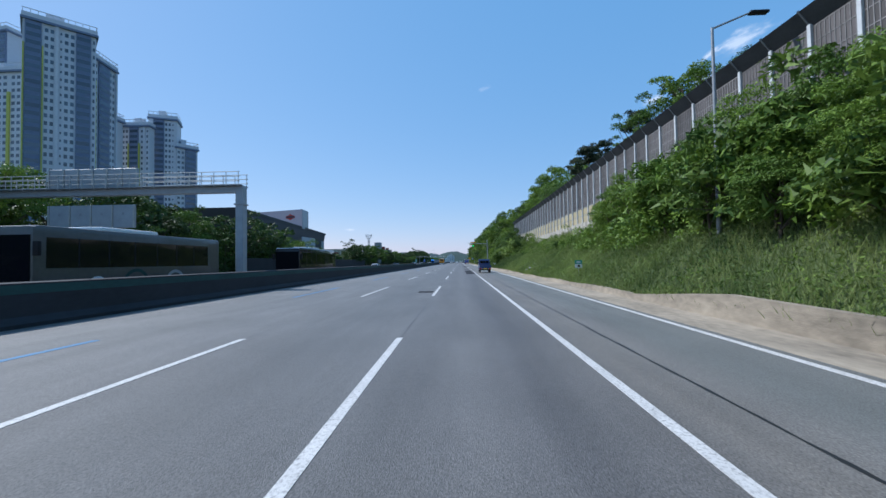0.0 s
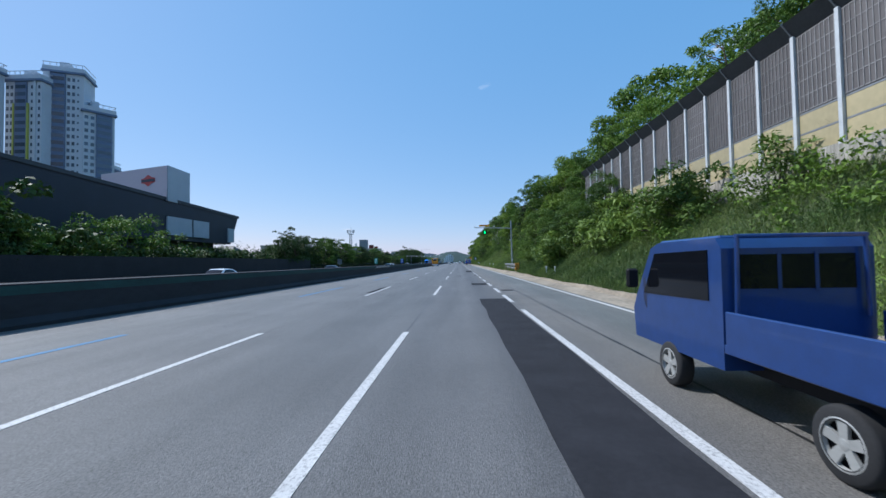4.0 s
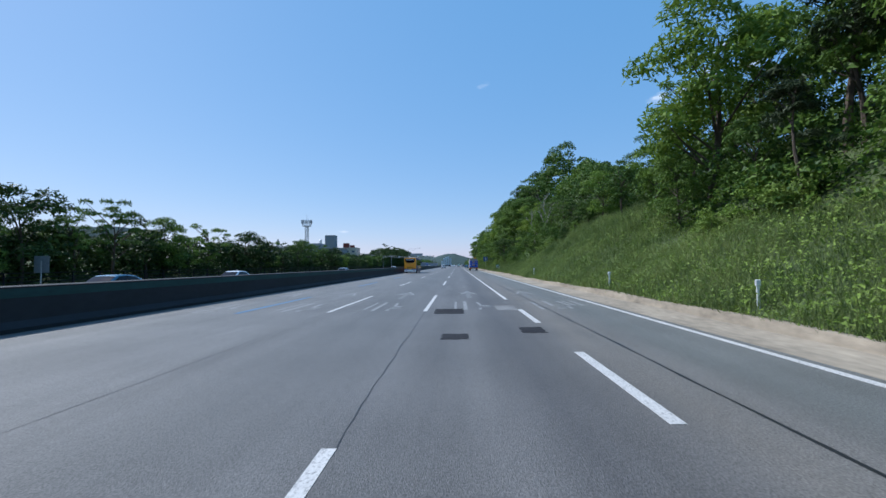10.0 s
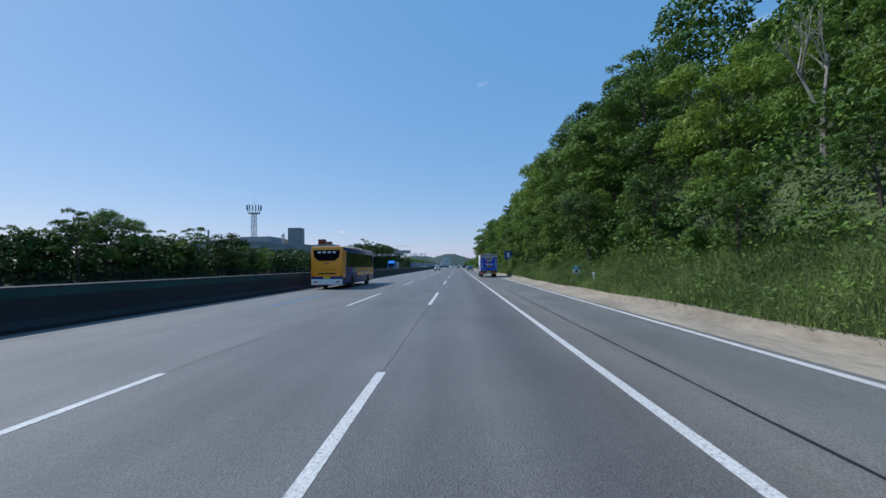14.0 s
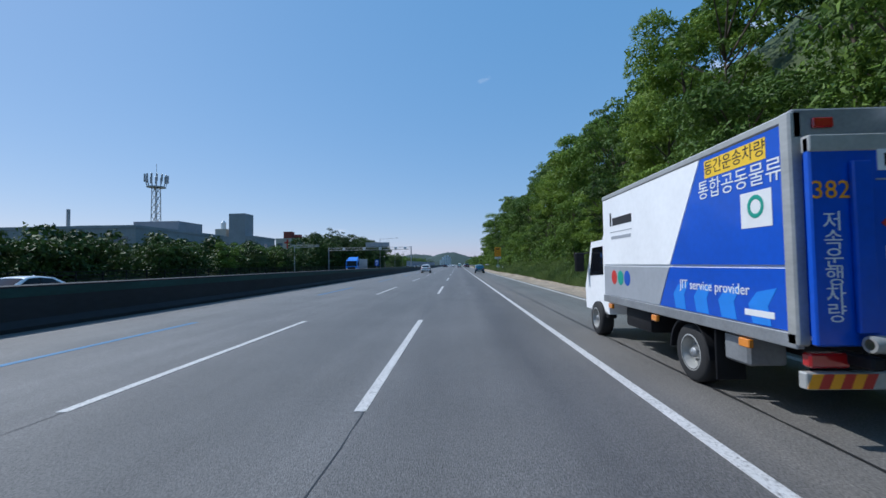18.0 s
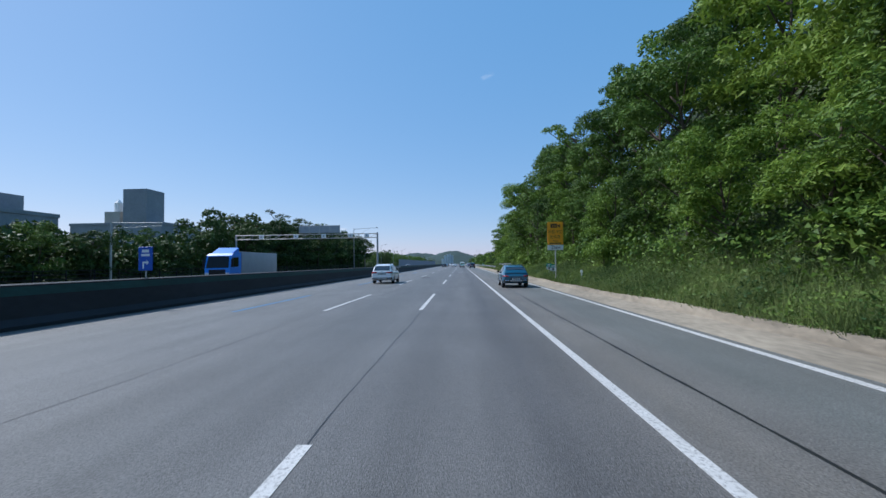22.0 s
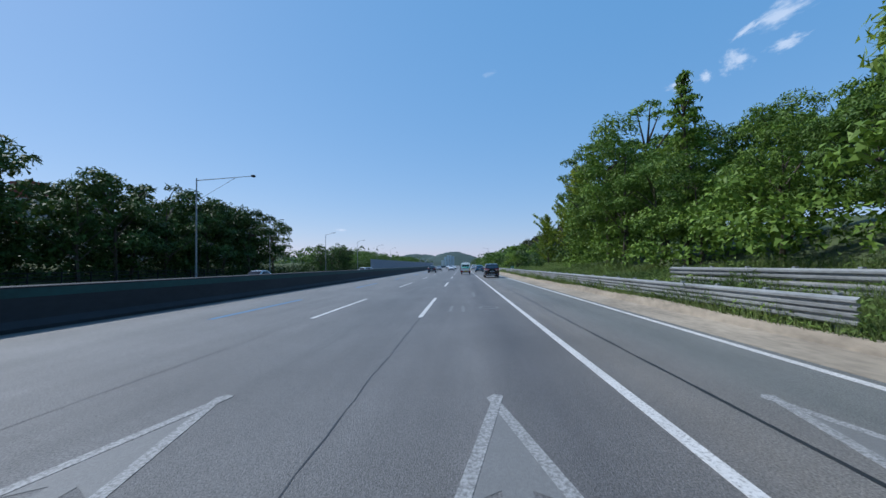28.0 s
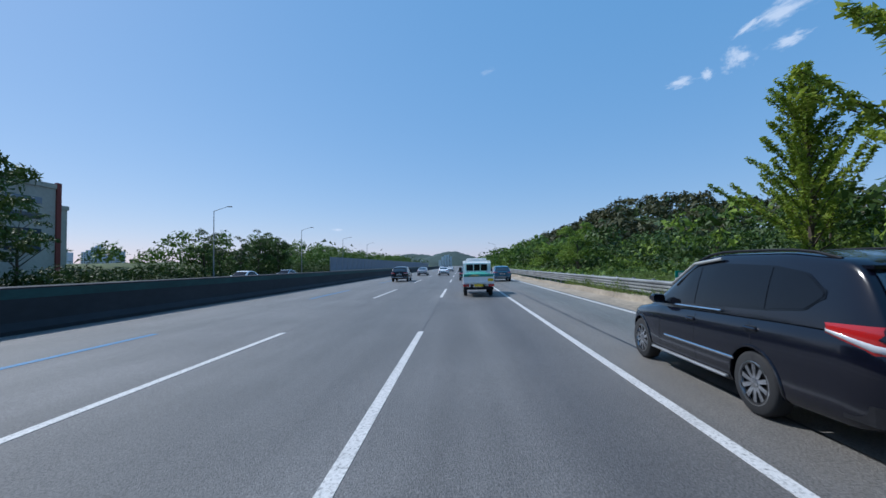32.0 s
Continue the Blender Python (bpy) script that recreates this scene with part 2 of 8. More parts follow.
CHROMED = mat("chromed_wheel", (0.4, 0.41, 0.43), 0.16, 0.95, vary=0.1)
ALLOY = mat("alloy_wheel", (0.62, 0.63, 0.65), 0.38, 0.4, vary=0.06)
GLASS = mat("tinted_glass", (0.006, 0.007, 0.01), 0.05, 0.0, vary=0.05, coat=0.0, spec=0.26)
GLASS_REAR = mat("sloping_tinted_glass", (0.02, 0.028, 0.036), 0.05, 0.0, vary=0.05, coat=1.0, spec=0.9)
GLASS_BLUE = mat("window_glass", (0.05, 0.075, 0.11), 0.08, 0.0, vary=0.2, scale=0.2, spec=0.9, spread=0.8)
SMOKED_RED = mat("smoked_red_lamp", (0.11, 0.008, 0.01), 0.16, coat=1.0, vary=0.05)
RED_LIGHT = mat("red_lamp", (0.42, 0.012, 0.012), 0.18, coat=1.0, vary=0.05)
CLEAR_LIGHT = mat("clear_lamp", (0.6, 0.6, 0.62), 0.15, coat=1.0, vary=0.05)
AMBER = mat("amber_lamp", (0.75, 0.25, 0.02), 0.25, coat=1.0, vary=0.05)
WHITE_CAR = mat("white_car_paint", (0.82, 0.84, 0.86), 0.3, vary=0.03, coat=1.0)
BLUE_CAR = mat("blue_car_paint", (0.004, 0.1, 0.18), 0.32, 0.1, vary=0.05, coat=1.0)
BLACK_CAR = mat("black_car_paint", (0.003, 0.0036, 0.009), 0.2, vary=0.05, coat=0.5, spec=0.3)
SILVER_CAR = mat("silver_car_paint", (0.42, 0.43, 0.45), 0.3, 0.6, vary=0.04, coat=1.0)
NAVY_CAR = mat("navy_truck_paint", (0.014, 0.045, 0.17), 0.35, vary=0.1, coat=0.6)
TRUCK_BLUE = mat("truck_blue_panel", (0.006, 0.075, 0.5), 0.38, vary=0.1, scale=1.5, coat=0.3)
TRUCK_WHITE = mat("truck_white_panel", (0.86, 0.87, 0.88), 0.4, vary=0.05, scale=1.2)
TRUCK_GREY = mat("truck_grey_panel", (0.33, 0.35, 0.38), 0.45, vary=0.08, scale=1.2)
SKY_BLUE = mat("light_blue_film", (0.03, 0.22, 0.72), 0.4, vary=0.05)
ORANGE = mat("orange_paint", (0.92, 0.34, 0.006), 0.35, vary=0.05, coat=0.5)
BUS_BLUE = mat("bus_navy_paint", (0.006, 0.025, 0.16), 0.4, vary=0.1, coat=0.15, spec=0.3)
BUS_CREAM = mat("bus_cream_paint", (0.075, 0.075, 0.07), 0.4, vary=0.15, coat=0.4)
SIGN_ORANGE = mat("orange_sign_sheet", (0.9, 0.36, 0.01), 0.45, vary=0.04)
SIGN_YELLOW = mat("yellow_sign_sheet", (0.85, 0.55, 0.02), 0.45, vary=0.04)
SIGN_WHITE = mat("white_sign_sheet", (0.75, 0.76, 0.76), 0.45, vary=0.05)
SIGN_BLUE = mat("blue_sign_sheet", (0.012, 0.08, 0.42), 0.45, vary=0.05)
SIGN_GREEN = mat("green_sign_sheet", (0.02, 0.3, 0.22), 0.45, vary=0.05)
SIGN_RED = mat("red_paint", (0.5, 0.03, 0.02), 0.45, vary=0.05)
INK = mat("black_ink", (0.02, 0.018, 0.018), 0.6, vary=0.05)
GREEN_LED = mat("green_signal_light", (0.02, 1.0, 0.18), 0.4, glow=1.6)
TARP = mat("green_tarpaulin", (0.04, 0.26, 0.2), 0.5, vary=0.2, scale=3, bump=0.6, bump_scale=4)
TARP_TAN = mat("tan_tarpaulin", (0.45, 0.36, 0.16), 0.55, vary=0.2, scale=3)
NOISE_DARK = mat("noise_panel_grey", (0.1, 0.09, 0.088), 0.7, vary=0.2, scale=0.6, bump=0.3, bump_scale=14, spread=0.5, stretch=(1, 2.5, 0.5))
NOISE_TOP = mat("noise_panel_cowl", (0.05, 0.05, 0.055), 0.6, vary=0.2, scale=1)
NOISE_TAN = mat("clear_panel_dusty", (0.42, 0.35, 0.2), 0.45, vary=0.12, scale=0.5, spread=0.3)
APT_WALL = mat("apartment_wall", (0.52, 0.55, 0.6), 0.85, vary=0.06, scale=0.1)
APT_DARK = mat("apartment_blue_grey", (0.14, 0.18, 0.27), 0.8, vary=0.08, scale=0.1)
APT_LIME = mat("apartment_lime_trim", (0.42, 0.44, 0.1), 0.8, vary=0.08, scale=0.1)
DARK_CLAD = mat("dark_cladding", (0.018, 0.021, 0.035), 0.5, vary=0.12, scale=0.5)
PALE_CLAD = mat("pale_cladding", (0.42, 0.44, 0.47), 0.5, vary=0.06, scale=0.5)
PLASTER = mat("grey_plaster", (0.25, 0.26, 0.28), 0.85, vary=0.12, scale=0.3)
PLASTER_BEIGE = mat("beige_plaster", (0.4, 0.37, 0.32), 0.85, vary=0.12, scale=0.3)
PLASTER_RUST = mat("rust_red_plaster", (0.2, 0.045, 0.035), 0.85, vary=0.12, scale=0.4)
BARK = mat("bark", (0.085, 0.065, 0.048), 0.95, vary=0.35, scale=3, bump=0.8, bump_scale=20, stretch=(1, 1, 0.25))
DEADWOOD = mat("grey_dead_wood", (0.3, 0.27, 0.23), 0.9, vary=0.25, scale=4)
LEAF = leaf_mat("broad_leaves", (0.024, 0.066, 0.011), (0.21, 0.32, 0.045), 0.2)
LEAF_DEEP = leaf_mat("deep_green_leaves", (0.017, 0.046, 0.01), (0.145, 0.24, 0.038), 0.17)
# leaves across the road: their shade is put into the colour
LEAF_SHADED = leaf_mat("shade_toned_leaves", (0.012, 0.032, 0.01), (0.085, 0.14, 0.026), 0.12)
LEAF_LIGHT = leaf_mat("light_leaves", (0.08, 0.16, 0.018), (0.26, 0.35, 0.055))
LEAF_YELLOW = leaf_mat("yellow_green_leaves", (0.15, 0.23, 0.02), (0.42, 0.46, 0.075), 0.42)
PINE_HILL = leaf_mat("hill_pines", (0.025, 0.035, 0.014), (0.12, 0.115, 0.045), 0.12, 0.9, 0.08)
NEEDLE = leaf_mat("pine_needles", (0.012, 0.026, 0.011), (0.05, 0.07, 0.028), 0.1)
WEED = leaf_mat("bank_weeds", (0.022, 0.06, 0.012), (0.225, 0.32, 0.058), 0.2, 1.6, 0.3, 0.3)
GRASS = leaf_mat("tall_grass", (0.045, 0.09, 0.022), (0.28, 0.335, 0.11), 0.22, 1.5, 0.24, 0.3)
FAR_GREEN = leaf_mat("distant_woods", (0.03, 0.06, 0.02), (0.085, 0.13, 0.045), 0.1)


# ---- geometry ----
class Geo:
    """Gathers vertices and faces of one part."""

    def __init__(self):
        self.v, self.f = [], []

    def add(self, v, f):
        k = len(self.v)
        self.v += [tuple(p) for p in v]
        self.f += [tuple(i + k for i in q) for q in f]
        return self

    def box(self, x0, x1, y0, y1, z0, z1, b=0.0):
        if b <= 0:
            v = [(x, y, z) for z in (z0, z1) for y in (y0, y1) for x in (x0, x1)]
            return self.add(v, [(0, 2, 3, 1), (4, 5, 7, 6), (0, 1, 5, 4), (2, 6, 7, 3), (0, 4, 6, 2), (1, 3, 7, 5)])
        b = min(b, (x1 - x0) / 2.1, (y1 - y0) / 2.1, (z1 - z0) / 2.1)
        bm = bmesh.new()
        bmesh.ops.create_cube(bm, size=1)
        for w in bm.verts:
            w.co = Vector((x0 if w.co.x < 0 else x1, y0 if w.co.y < 0 else y1, z0 if w.co.z < 0 else z1))
        bmesh.ops.bevel(bm, geom=bm.edges[:], offset=b, segments=2 if b > 0.03 else 1, profile=0.6, affect="EDGES")
        bm.verts.index_update()
        self.add([w.co for w in bm.verts], [[w.index for w in q.verts] for q in bm.faces])
        bm.free()
        return self

    def prism(self, outline, a, b, axis="y"):
        """A closed outline drawn out from a to b. axis y: outline in x, z; axis x: in y, z; axis z: in x, y."""
        put = {"y": lambda p, s: (p[0], s, p[1]), "x": lambda p, s: (s, p[0], p[1]), "z": lambda p, s: (p[0], p[1], s)}[axis]
        n = len(outline)
        v = [put(p, a) for p in outline] + [put(p, b) for p in outline]
        f = [tuple(range(n)), tuple(range(2 * n - 1, n - 1, -1))] + [(i, n + i, n + (i + 1) % n, (i + 1) % n) for i in range(n)]
        return self.add(v, f)

    def tube(self, p, q, r, s=None, n=8):
        p, q = Vector(p), Vector(q)
        s = r if s is None else s
        d = (q - p).normalized()
        u = d.orthogonal().normalized()
        w = d.cross(u)
        v = [p + (u * math.cos(t) + w * math.sin(t)) * r for t in (2 * math.pi * i / n for i in range(n))]
        v += [q + (u * math.cos(t) + w * math.sin(t)) * s for t in (2 * math.pi * i / n for i in range(n))]
        f = [(i, (i + 1) % n, n + (i + 1) % n, n + i) for i in range(n)] + [tuple(range(n - 1, -1, -1)), tuple(range(n, 2 * n))]
        return self.add(v, f)

    def loft(self, rings, caps=True):
        n = len(rings[0])
        v = [p for r in rings for p in r]
        f = [(k * n + i, k * n + (i + 1) % n, (k + 1) * n + (i + 1) % n, (k + 1) * n + i) for k in range(len(rings) - 1) for i in range(n)]
        if caps:
            f += [tuple(range(n - 1, -1, -1)), tuple(range((len(rings) - 1) * n, len(rings) * n))]
        return self.add(v, f)

    def sheet(self, rows):
        """A grid of points as an open sheet."""
        n = len(rows[0])
        return self.add([p for r in rows for p in r], [(k * n + i, k * n + i + 1, (k + 1) * n + i + 1, (k + 1) * n + i) for k in range(len(rows) - 1) for i in range(n - 1)])

    def wheel(self, x, y, z, r, w, profile=None, n=24):
        """A body of revolution about the x axis through (x, y, z): pairs of across, radius."""
        profile = profile or ((-w / 2, r * 0.62), (-w / 2, r * 0.93), (-w * 0.36, r), (w * 0.36, r), (w / 2, r * 0.93), (w / 2, r * 0.62))
        rings = [[(x + a, y + math.cos(2 * math.pi * i / n) * q, z + math.sin(2 * math.pi * i / n) * q) for i in range(n)] for a, q in profile]
        return self.loft(rings, False)


def mesh_of(name, geo, material, smooth=35.0):
    me = bpy.data.meshes.new(name)
    me.from_pydata(geo.v, [], geo.f)
    me.materials.append(material)
    bm = bmesh.new()
    bm.from_mesh(me)
    bmesh.ops.recalc_face_normals(bm, faces=bm.faces[:])
    bm.to_mesh(me)
    bm.free()
    if smooth:
        me.shade_smooth()
        me.set_sharp_from_angle(angle=radians(smooth))
    return me


def part(name, geo, material, parent=None, label="", smooth=35.0):
    ob = new(name, mesh_of(name, geo, material, smooth))
    if parent is not None:
        ob.parent = parent
    return tagged(ob, label)


def thing(name, m, label, category, group="", kind=""):
    ob = new(name)
    ob.matrix_world = m
    ob.empty_display_size = 0.2
    return tagged(ob, label, category, group, kind)


def setting(name, geo, material, label, category, smooth=0.0):
    return tagged(part(name, geo, material, None, "", smooth), label, category, "", "structure")


def lettering(text, size, depth=0.004):
    """Flat letters in the x, y plane, centred, as a Geo."""
    cu = bpy.data.curves.new("letters", "FONT")
    cu.body, cu.size, cu.extrude, cu.align_x, cu.align_y, cu.resolution_u = text, size, depth / 2, "CENTER", "CENTER", 2
    ob = new("letters", cu)
    me = bpy.data.meshes.new_from_object(ob.evaluated_get(bpy.context.evaluated_depsgraph_get()))
    g = Geo().add([w.co for w in me.vertices], [tuple(q.vertices) for q in me.polygons])
    bpy.data.objects.remove(ob)
    bpy.data.curves.remove(cu)
    bpy.data.meshes.remove(me)
    return g


def moved(geo, m):
    geo.v = [tuple(m @ Vector(p)) for p in geo.v]
    return geo


def facing(x, y, z, way):
    """Turns flat letters upright: way '-y' faces back along the road, '-x' faces left, '+x' right."""
    return pose(x, y, z, 90, 0, {"-y": 0, "-x": -90, "+x": 90}[way])


# ---- the road ----
LINE_A, LINE_B, LINE_C, LINE_D, LINE_E = -8.6, -5.04, -1.34, 2.26, 5.72  # blue, white, white, white, edge line
JOINT = 3.31
Y0, Y1 = -80.0, 1300.0
ground = setting("ground", Geo().add([(-3500, -600, -0.12), (3500, -600, -0.12), (3500, 4800, -0.12), (-3500, 4800, -0.12)], [(0, 1, 2, 3)]),
                 MEADOW, "rough green land reaching to the horizon", "ground")
road = setting("road", Geo().box(-36, 6.75, Y0, Y1, -0.3, 0), ASPHALT, "worn grey asphalt motorway with several lanes", "road")


def strip(name, x, w, a, b, material, z=0.006, parent=road):
    return part(name, Geo().box(x - w / 2, x + w / 2, a, b, 0.0005, z), material, parent, "", 0)


dash_mesh = mesh_of("lane_dash", Geo().box(-0.075, 0.075, -8.2, 0, 0.0005, 0.006), PAINT, 0)
blue_mesh = mesh_of("blue_dash", Geo().box(-0.09, 0.09, -8.2, 0, 0.0005, 0.006), PAINT_BLUE, 0)
short_mesh = mesh_of("short_dash", Geo().box(-0.09, 0.09, 0, 3.7, 0.0005, 0.006), PAINT, 0)


def mark(name, me, x, y):
    ob = new(name, me)
    ob.parent = road
    ob.location = (x, y, 0)


for k in range(-3, 46):
    mark("lane_dash", dash_mesh, LINE_B, 20 * k)
    mark("lane_dash", dash_mesh, LINE_C, 20 * k)
    mark("blue_dash", blue_mesh, LINE_A, 20 * k)
for y in [67.5, 73.0, 79.4] + [86 + 7.8 * k for k in range(9)]:
    mark("short_dash", short_mesh, LINE_D, y)
strip("solid_line", LINE_D, 0.155, Y0, 64.6, PAINT)
strip("solid_line", LINE_D, 0.155, 156.6, 1000, PAINT)
strip("edge_line", LINE_E, 0.16, Y0, 1000, PAINT)
strip("edge_line", -12.0, 0.16, Y0, 1000, PAINT_OLD)
rj = random.Random(5)


def seam(name, x, w, a, b, step, wander, material):
    """A tarred joint of uneven width that wanders a little."""
    g, y = Geo(), a
    rows = []
    dx = 0.0
    while y < b:
        dx = dx * 0.8 + rj.uniform(-wander, wander)
        h = w * rj.uniform(0.55, 1.3) / 2
        rows.append([(x + dx - h, y, 0.003), (x + dx + h, y, 0.003)])
        y += step
    part(name, g.sheet(rows), material, road, "", 0)


seam("tar_joint", JOINT, 0.055, -30, 520, 0.5, 0.008, TAR)
seam("tar_joint", LINE_C + 0.02, 0.017, -30, 470, 0.4, 0.02, TAR)
seam("tar_joint", LINE_B, 0.014, -30, 470, 0.4, 0.02, TAR)


def patch(x0, x1, y0, y1):
    n = 10
    e = lambda: rj.uniform(-0.04, 0.04)
    ring = [(x0 + (x1 - x0) * i / n + e(), y0 + e()) for i in range(n)] + [(x1 + e(), y0 + (y1 - y0) * i / n) for i in range(n)]
    ring += [(x1 - (x1 - x0) * i / n + e(), y1 + e()) for i in range(n)] + [(x0 + e(), y1 - (y1 - y0) * i / n) for i in range(n)]
    part("asphalt_patch", Geo().prism(ring, 0.0005, 0.004, "z"), PATCH, road, "dark fresh asphalt repair", 0)


for q in ((0.95, 2.12, 47, 69.2), (1.18, 2.42, 118.2, 131.6), (-0.4, 0.22, 100.2, 101.3), (1.75, 2.15, 100.4, 101.6), (-0.5, 0.16, 145.8, 146.6), (-0.96, 0.1, 150.9, 152.6),
          (1.55, 2.15, 146.6, 147.6), (0.95, 2.1, 80.5, 83.4), (-2.35, -1.5, 14.0, 15.3), (-5.45, -4.95, 74.0, 79.0), (-4.6, -3.7, 347.0, 348.4), (2.5, 3.2, 74.3, 75.2), (6.1, 6.6, 394, 395.2)):
    patch(*q)


def arrow(x, y, tilt):
    """A painted lane arrow, 5.8 m long; tilt bends its head to the side."""
    h = 0.12
    outline = [(-h, 0), (h, 0), (h + tilt * 0.4, 3.2), (0.52 + tilt, 2.9), (tilt, 5.6), (-0.52 + tilt, 2.9), (-h + tilt * 0.4, 3.2)]
    part("painted_arrow", Geo().prism([(x + a, y + b) for a, b in outline], 0.0005, 0.004, "z"), PAINT_GHOST, road, "lane arrow rubbed thin in the middle", 0)
    head = outline[3:6]
    mid = sum((Vector(p) for p in head), Vector((0, 0))) / 3
    for p, q, z in ((head[0], head[1], 0.006), (head[1], head[2], 0.0085)):
        p, q = Vector(p), Vector(q)
        u = (q - p).normalized()
        inner = Vector((-u.y, u.x)) * 0.13
        if inner.dot(mid - p) < 0:
            inner = -inner
        ring = [p, q, q - u * 0.12 + inner, p + u * 0.05 + inner]
        part("arrow_rim", Geo().prism([(x + v.x, y + v.y) for v in ring], 0.0045, z, "z"), PAINT_OLD, road, "worn white rim of the arrow", 0)


def road_bars(y, strokes, material):
    """Painted characters, too worn to read, as plain bars: each from (x, along) to (x, along), with its width."""
    for x0, a, x1, b, w in strokes:
        d = Vector((x1 - x0, b - a)).normalized() * (w / 2)
        ring = [(x0 + d.y, y + a - d.x), (x1 + d.y, y + b - d.x), (x1 - d.y, y + b + d.x), (x0 - d.y, y + a + d.x)]
        part("painted_bar", Geo().prism(ring, 0.0005, 0.005, "z"), material, road, "", 0)


SLOW = ((-0.2, 0.6, -0.2, 3.7, 0.1), (0.21, 0.2, 0.21, 3.8, 0.15), (0.78, 3.3, 0.86, 1.9, 0.13), (0.86, 1.8, 1.18, 1.6, 0.3), (0.76, 1.1, 1.22, 1.1, 0.16), (0.78, 0.2, 0.78, 0.7, 0.13))
FORK = ((-0.1, 3.6, -0.42, 0.2, 0.13), (-0.25, 2.0, -0.05, 0.9, 0.1), (0.28, 0.0, 0.3, 3.7, 0.14), (0.81, 0.0, 0.81, 3.4, 0.12), (1.05, 1.7, 1.4, 1.7, 0.22), (1.2, 0.3, 1.46, 3.5, 0.12), (0.9, 0.3, 1.5, 0.3, 0.18))
for shift in (-10.8, -7.2, -3.65, 0.0):
    road_bars(152.0, [(a + shift, b, c + shift, d, w) for a, b, c, d, w in SLOW], PAINT_OLD)
    road_bars(372.8, [(a + shift, b, c + shift, d, w) for a, b, c, d, w in FORK], PAINT_FAINT)
    arrow(0.5 + shift, 157.6, 0.0)
    arrow(0.5 + shift, 377.8, 0.0)
road_bars(152.0, ((3.2, 1.5, 3.2, 3.2, 0.12), (3.8, 1.3, 3.82, 3.6, 0.14), (4.5, 1.3, 4.42, 3.4, 0.12), (4.72, 1.4, 4.66, 3.4, 0.1), (5.03, 1.3, 5.03, 3.5, 0.13), (3.16, 0.1, 3.16, 1.1, 0.13), (3.75, 0.4, 4.1, 0.4, 0.2), (4.3, 0.2, 4.3, 1.0, 0.13)), PAINT_OLD)
road_bars(372.8, ((3.2, 3.5, 3.1, 2.0, 0.12), (3.6, 3.4, 3.75, 1.8, 0.12), (3.2, 1.6, 3.7, 1.5, 0.2), (3.25, 1.2, 3.4, 0.0, 0.14), (3.4, 0.0, 4.0, 0.0, 0.2), (4.2, 3.5, 4.15, 2.2, 0.12), (4.6, 3.4, 4.75, 2.3, 0.12), (4.25, 2.0, 4.7, 1.9, 0.2), (4.95, 3.5, 5.0, 0.9, 0.13), (4.3, 0.0, 5.0, -0.1, 0.2)), PAINT_OLD)
road_bars(0.0, ((-10.7, 15.5, -10.68, 16.7, 0.14), (-11.9, 17.4, -11.3, 17.9, 0.2), (-10.2, 17.4, -9.7, 17.9, 0.2), (-12.3, 18.5, -12.3, 20.2, 0.12), (-11.7, 15.2, -11.6, 16.8, 0.12), (-11.1, 16.9, -10.2, 16.9, 0.2), (-10.1, 15.4, -10.1, 16.5, 0.12),
                (-11.75, 20.9, -11.7, 24.4, 0.16), (-11.7, 24.3, -11.3, 25.7, 0.16), (-11.3, 25.7, -10.1, 26.1, 0.3)), PAINT_OLD)
arrow(3.62, 157.3, 0.12)
arrow(3.62, 377.8, 0.35)
road_bars(393.2, ((-0.38, 0.2, -0.34, 2.3, 0.12), (0.12, 0.0, 0.1, 2.3, 0.13), (0.76, 1.2, 0.86, 2.0, 0.12), (0.86, 2.0, 1.4, 2.0, 0.2), (1.45, 1.9, 1.52, 1.3, 0.12), (0.85, 1.1, 1.45, 1.1, 0.2), (0.75, 0.3, 1.3, 0.3, 0.2)), PAINT_GHOST)
road_bars(400.6, ((0.72, 0.0, 0.75, 3.6, 0.16), (0.55, 3.6, 0.95, 3.6, 0.3)), PAINT_GHOST)
part("paler_patch", Geo().box(1.4, 2.18, 151.9, 153.6, 0.0003, 0.0016), PALE_PATCH, road, "pale worn asphalt repair", 0)

# the verge on the right: dusty gutter, low kerb wall
gutter = setting("gutter", Geo().prism([(6.0, -0.25), (6.0, 0.004), (6.55, 0.012), (7.32, 0.05), (7.32, -0.25)], Y0, 560), GUTTER, "dusty sand-coloured concrete gutter beside the lane", "gutter")
kerb_rows = []
for i in range(0, 330):
    y = -80 + 2.0 * i
    h = 0.27 + 0.05 * math.sin(y * 0.13) + 0.03 * math.sin(y * 0.61) + 0.42 * min(1, max(0, 1 - (y - 2) / 6))
    kerb_rows.append([(7.3 - 0.03, y, 0.0), (7.34, y, h), (7.52, y, h + 0.01), (7.6, y, h - 0.1), (7.6, y, -0.2)])
kerb = setting("kerb", Geo().sheet(kerb_rows), GUTTER, "low sand-coloured concrete kerb wall below the bank", "kerb", 40)

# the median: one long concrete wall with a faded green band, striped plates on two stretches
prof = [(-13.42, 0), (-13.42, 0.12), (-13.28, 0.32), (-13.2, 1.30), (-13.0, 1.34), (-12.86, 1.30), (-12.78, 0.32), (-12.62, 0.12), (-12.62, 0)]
median = setting("median_barrier", Geo().prism(prof, Y0, 1000), BARRIER, "long concrete median barrier toned dark for its shade, with a faded green band", "barrier", 30)
band = [[(-12.826, y, 0.98), (-12.848, y, 1.25)] for y in range(-80, 1001, 40)]
part("green_band", Geo().sheet(band), BARRIER_GREEN, median, "faded green band", 0)
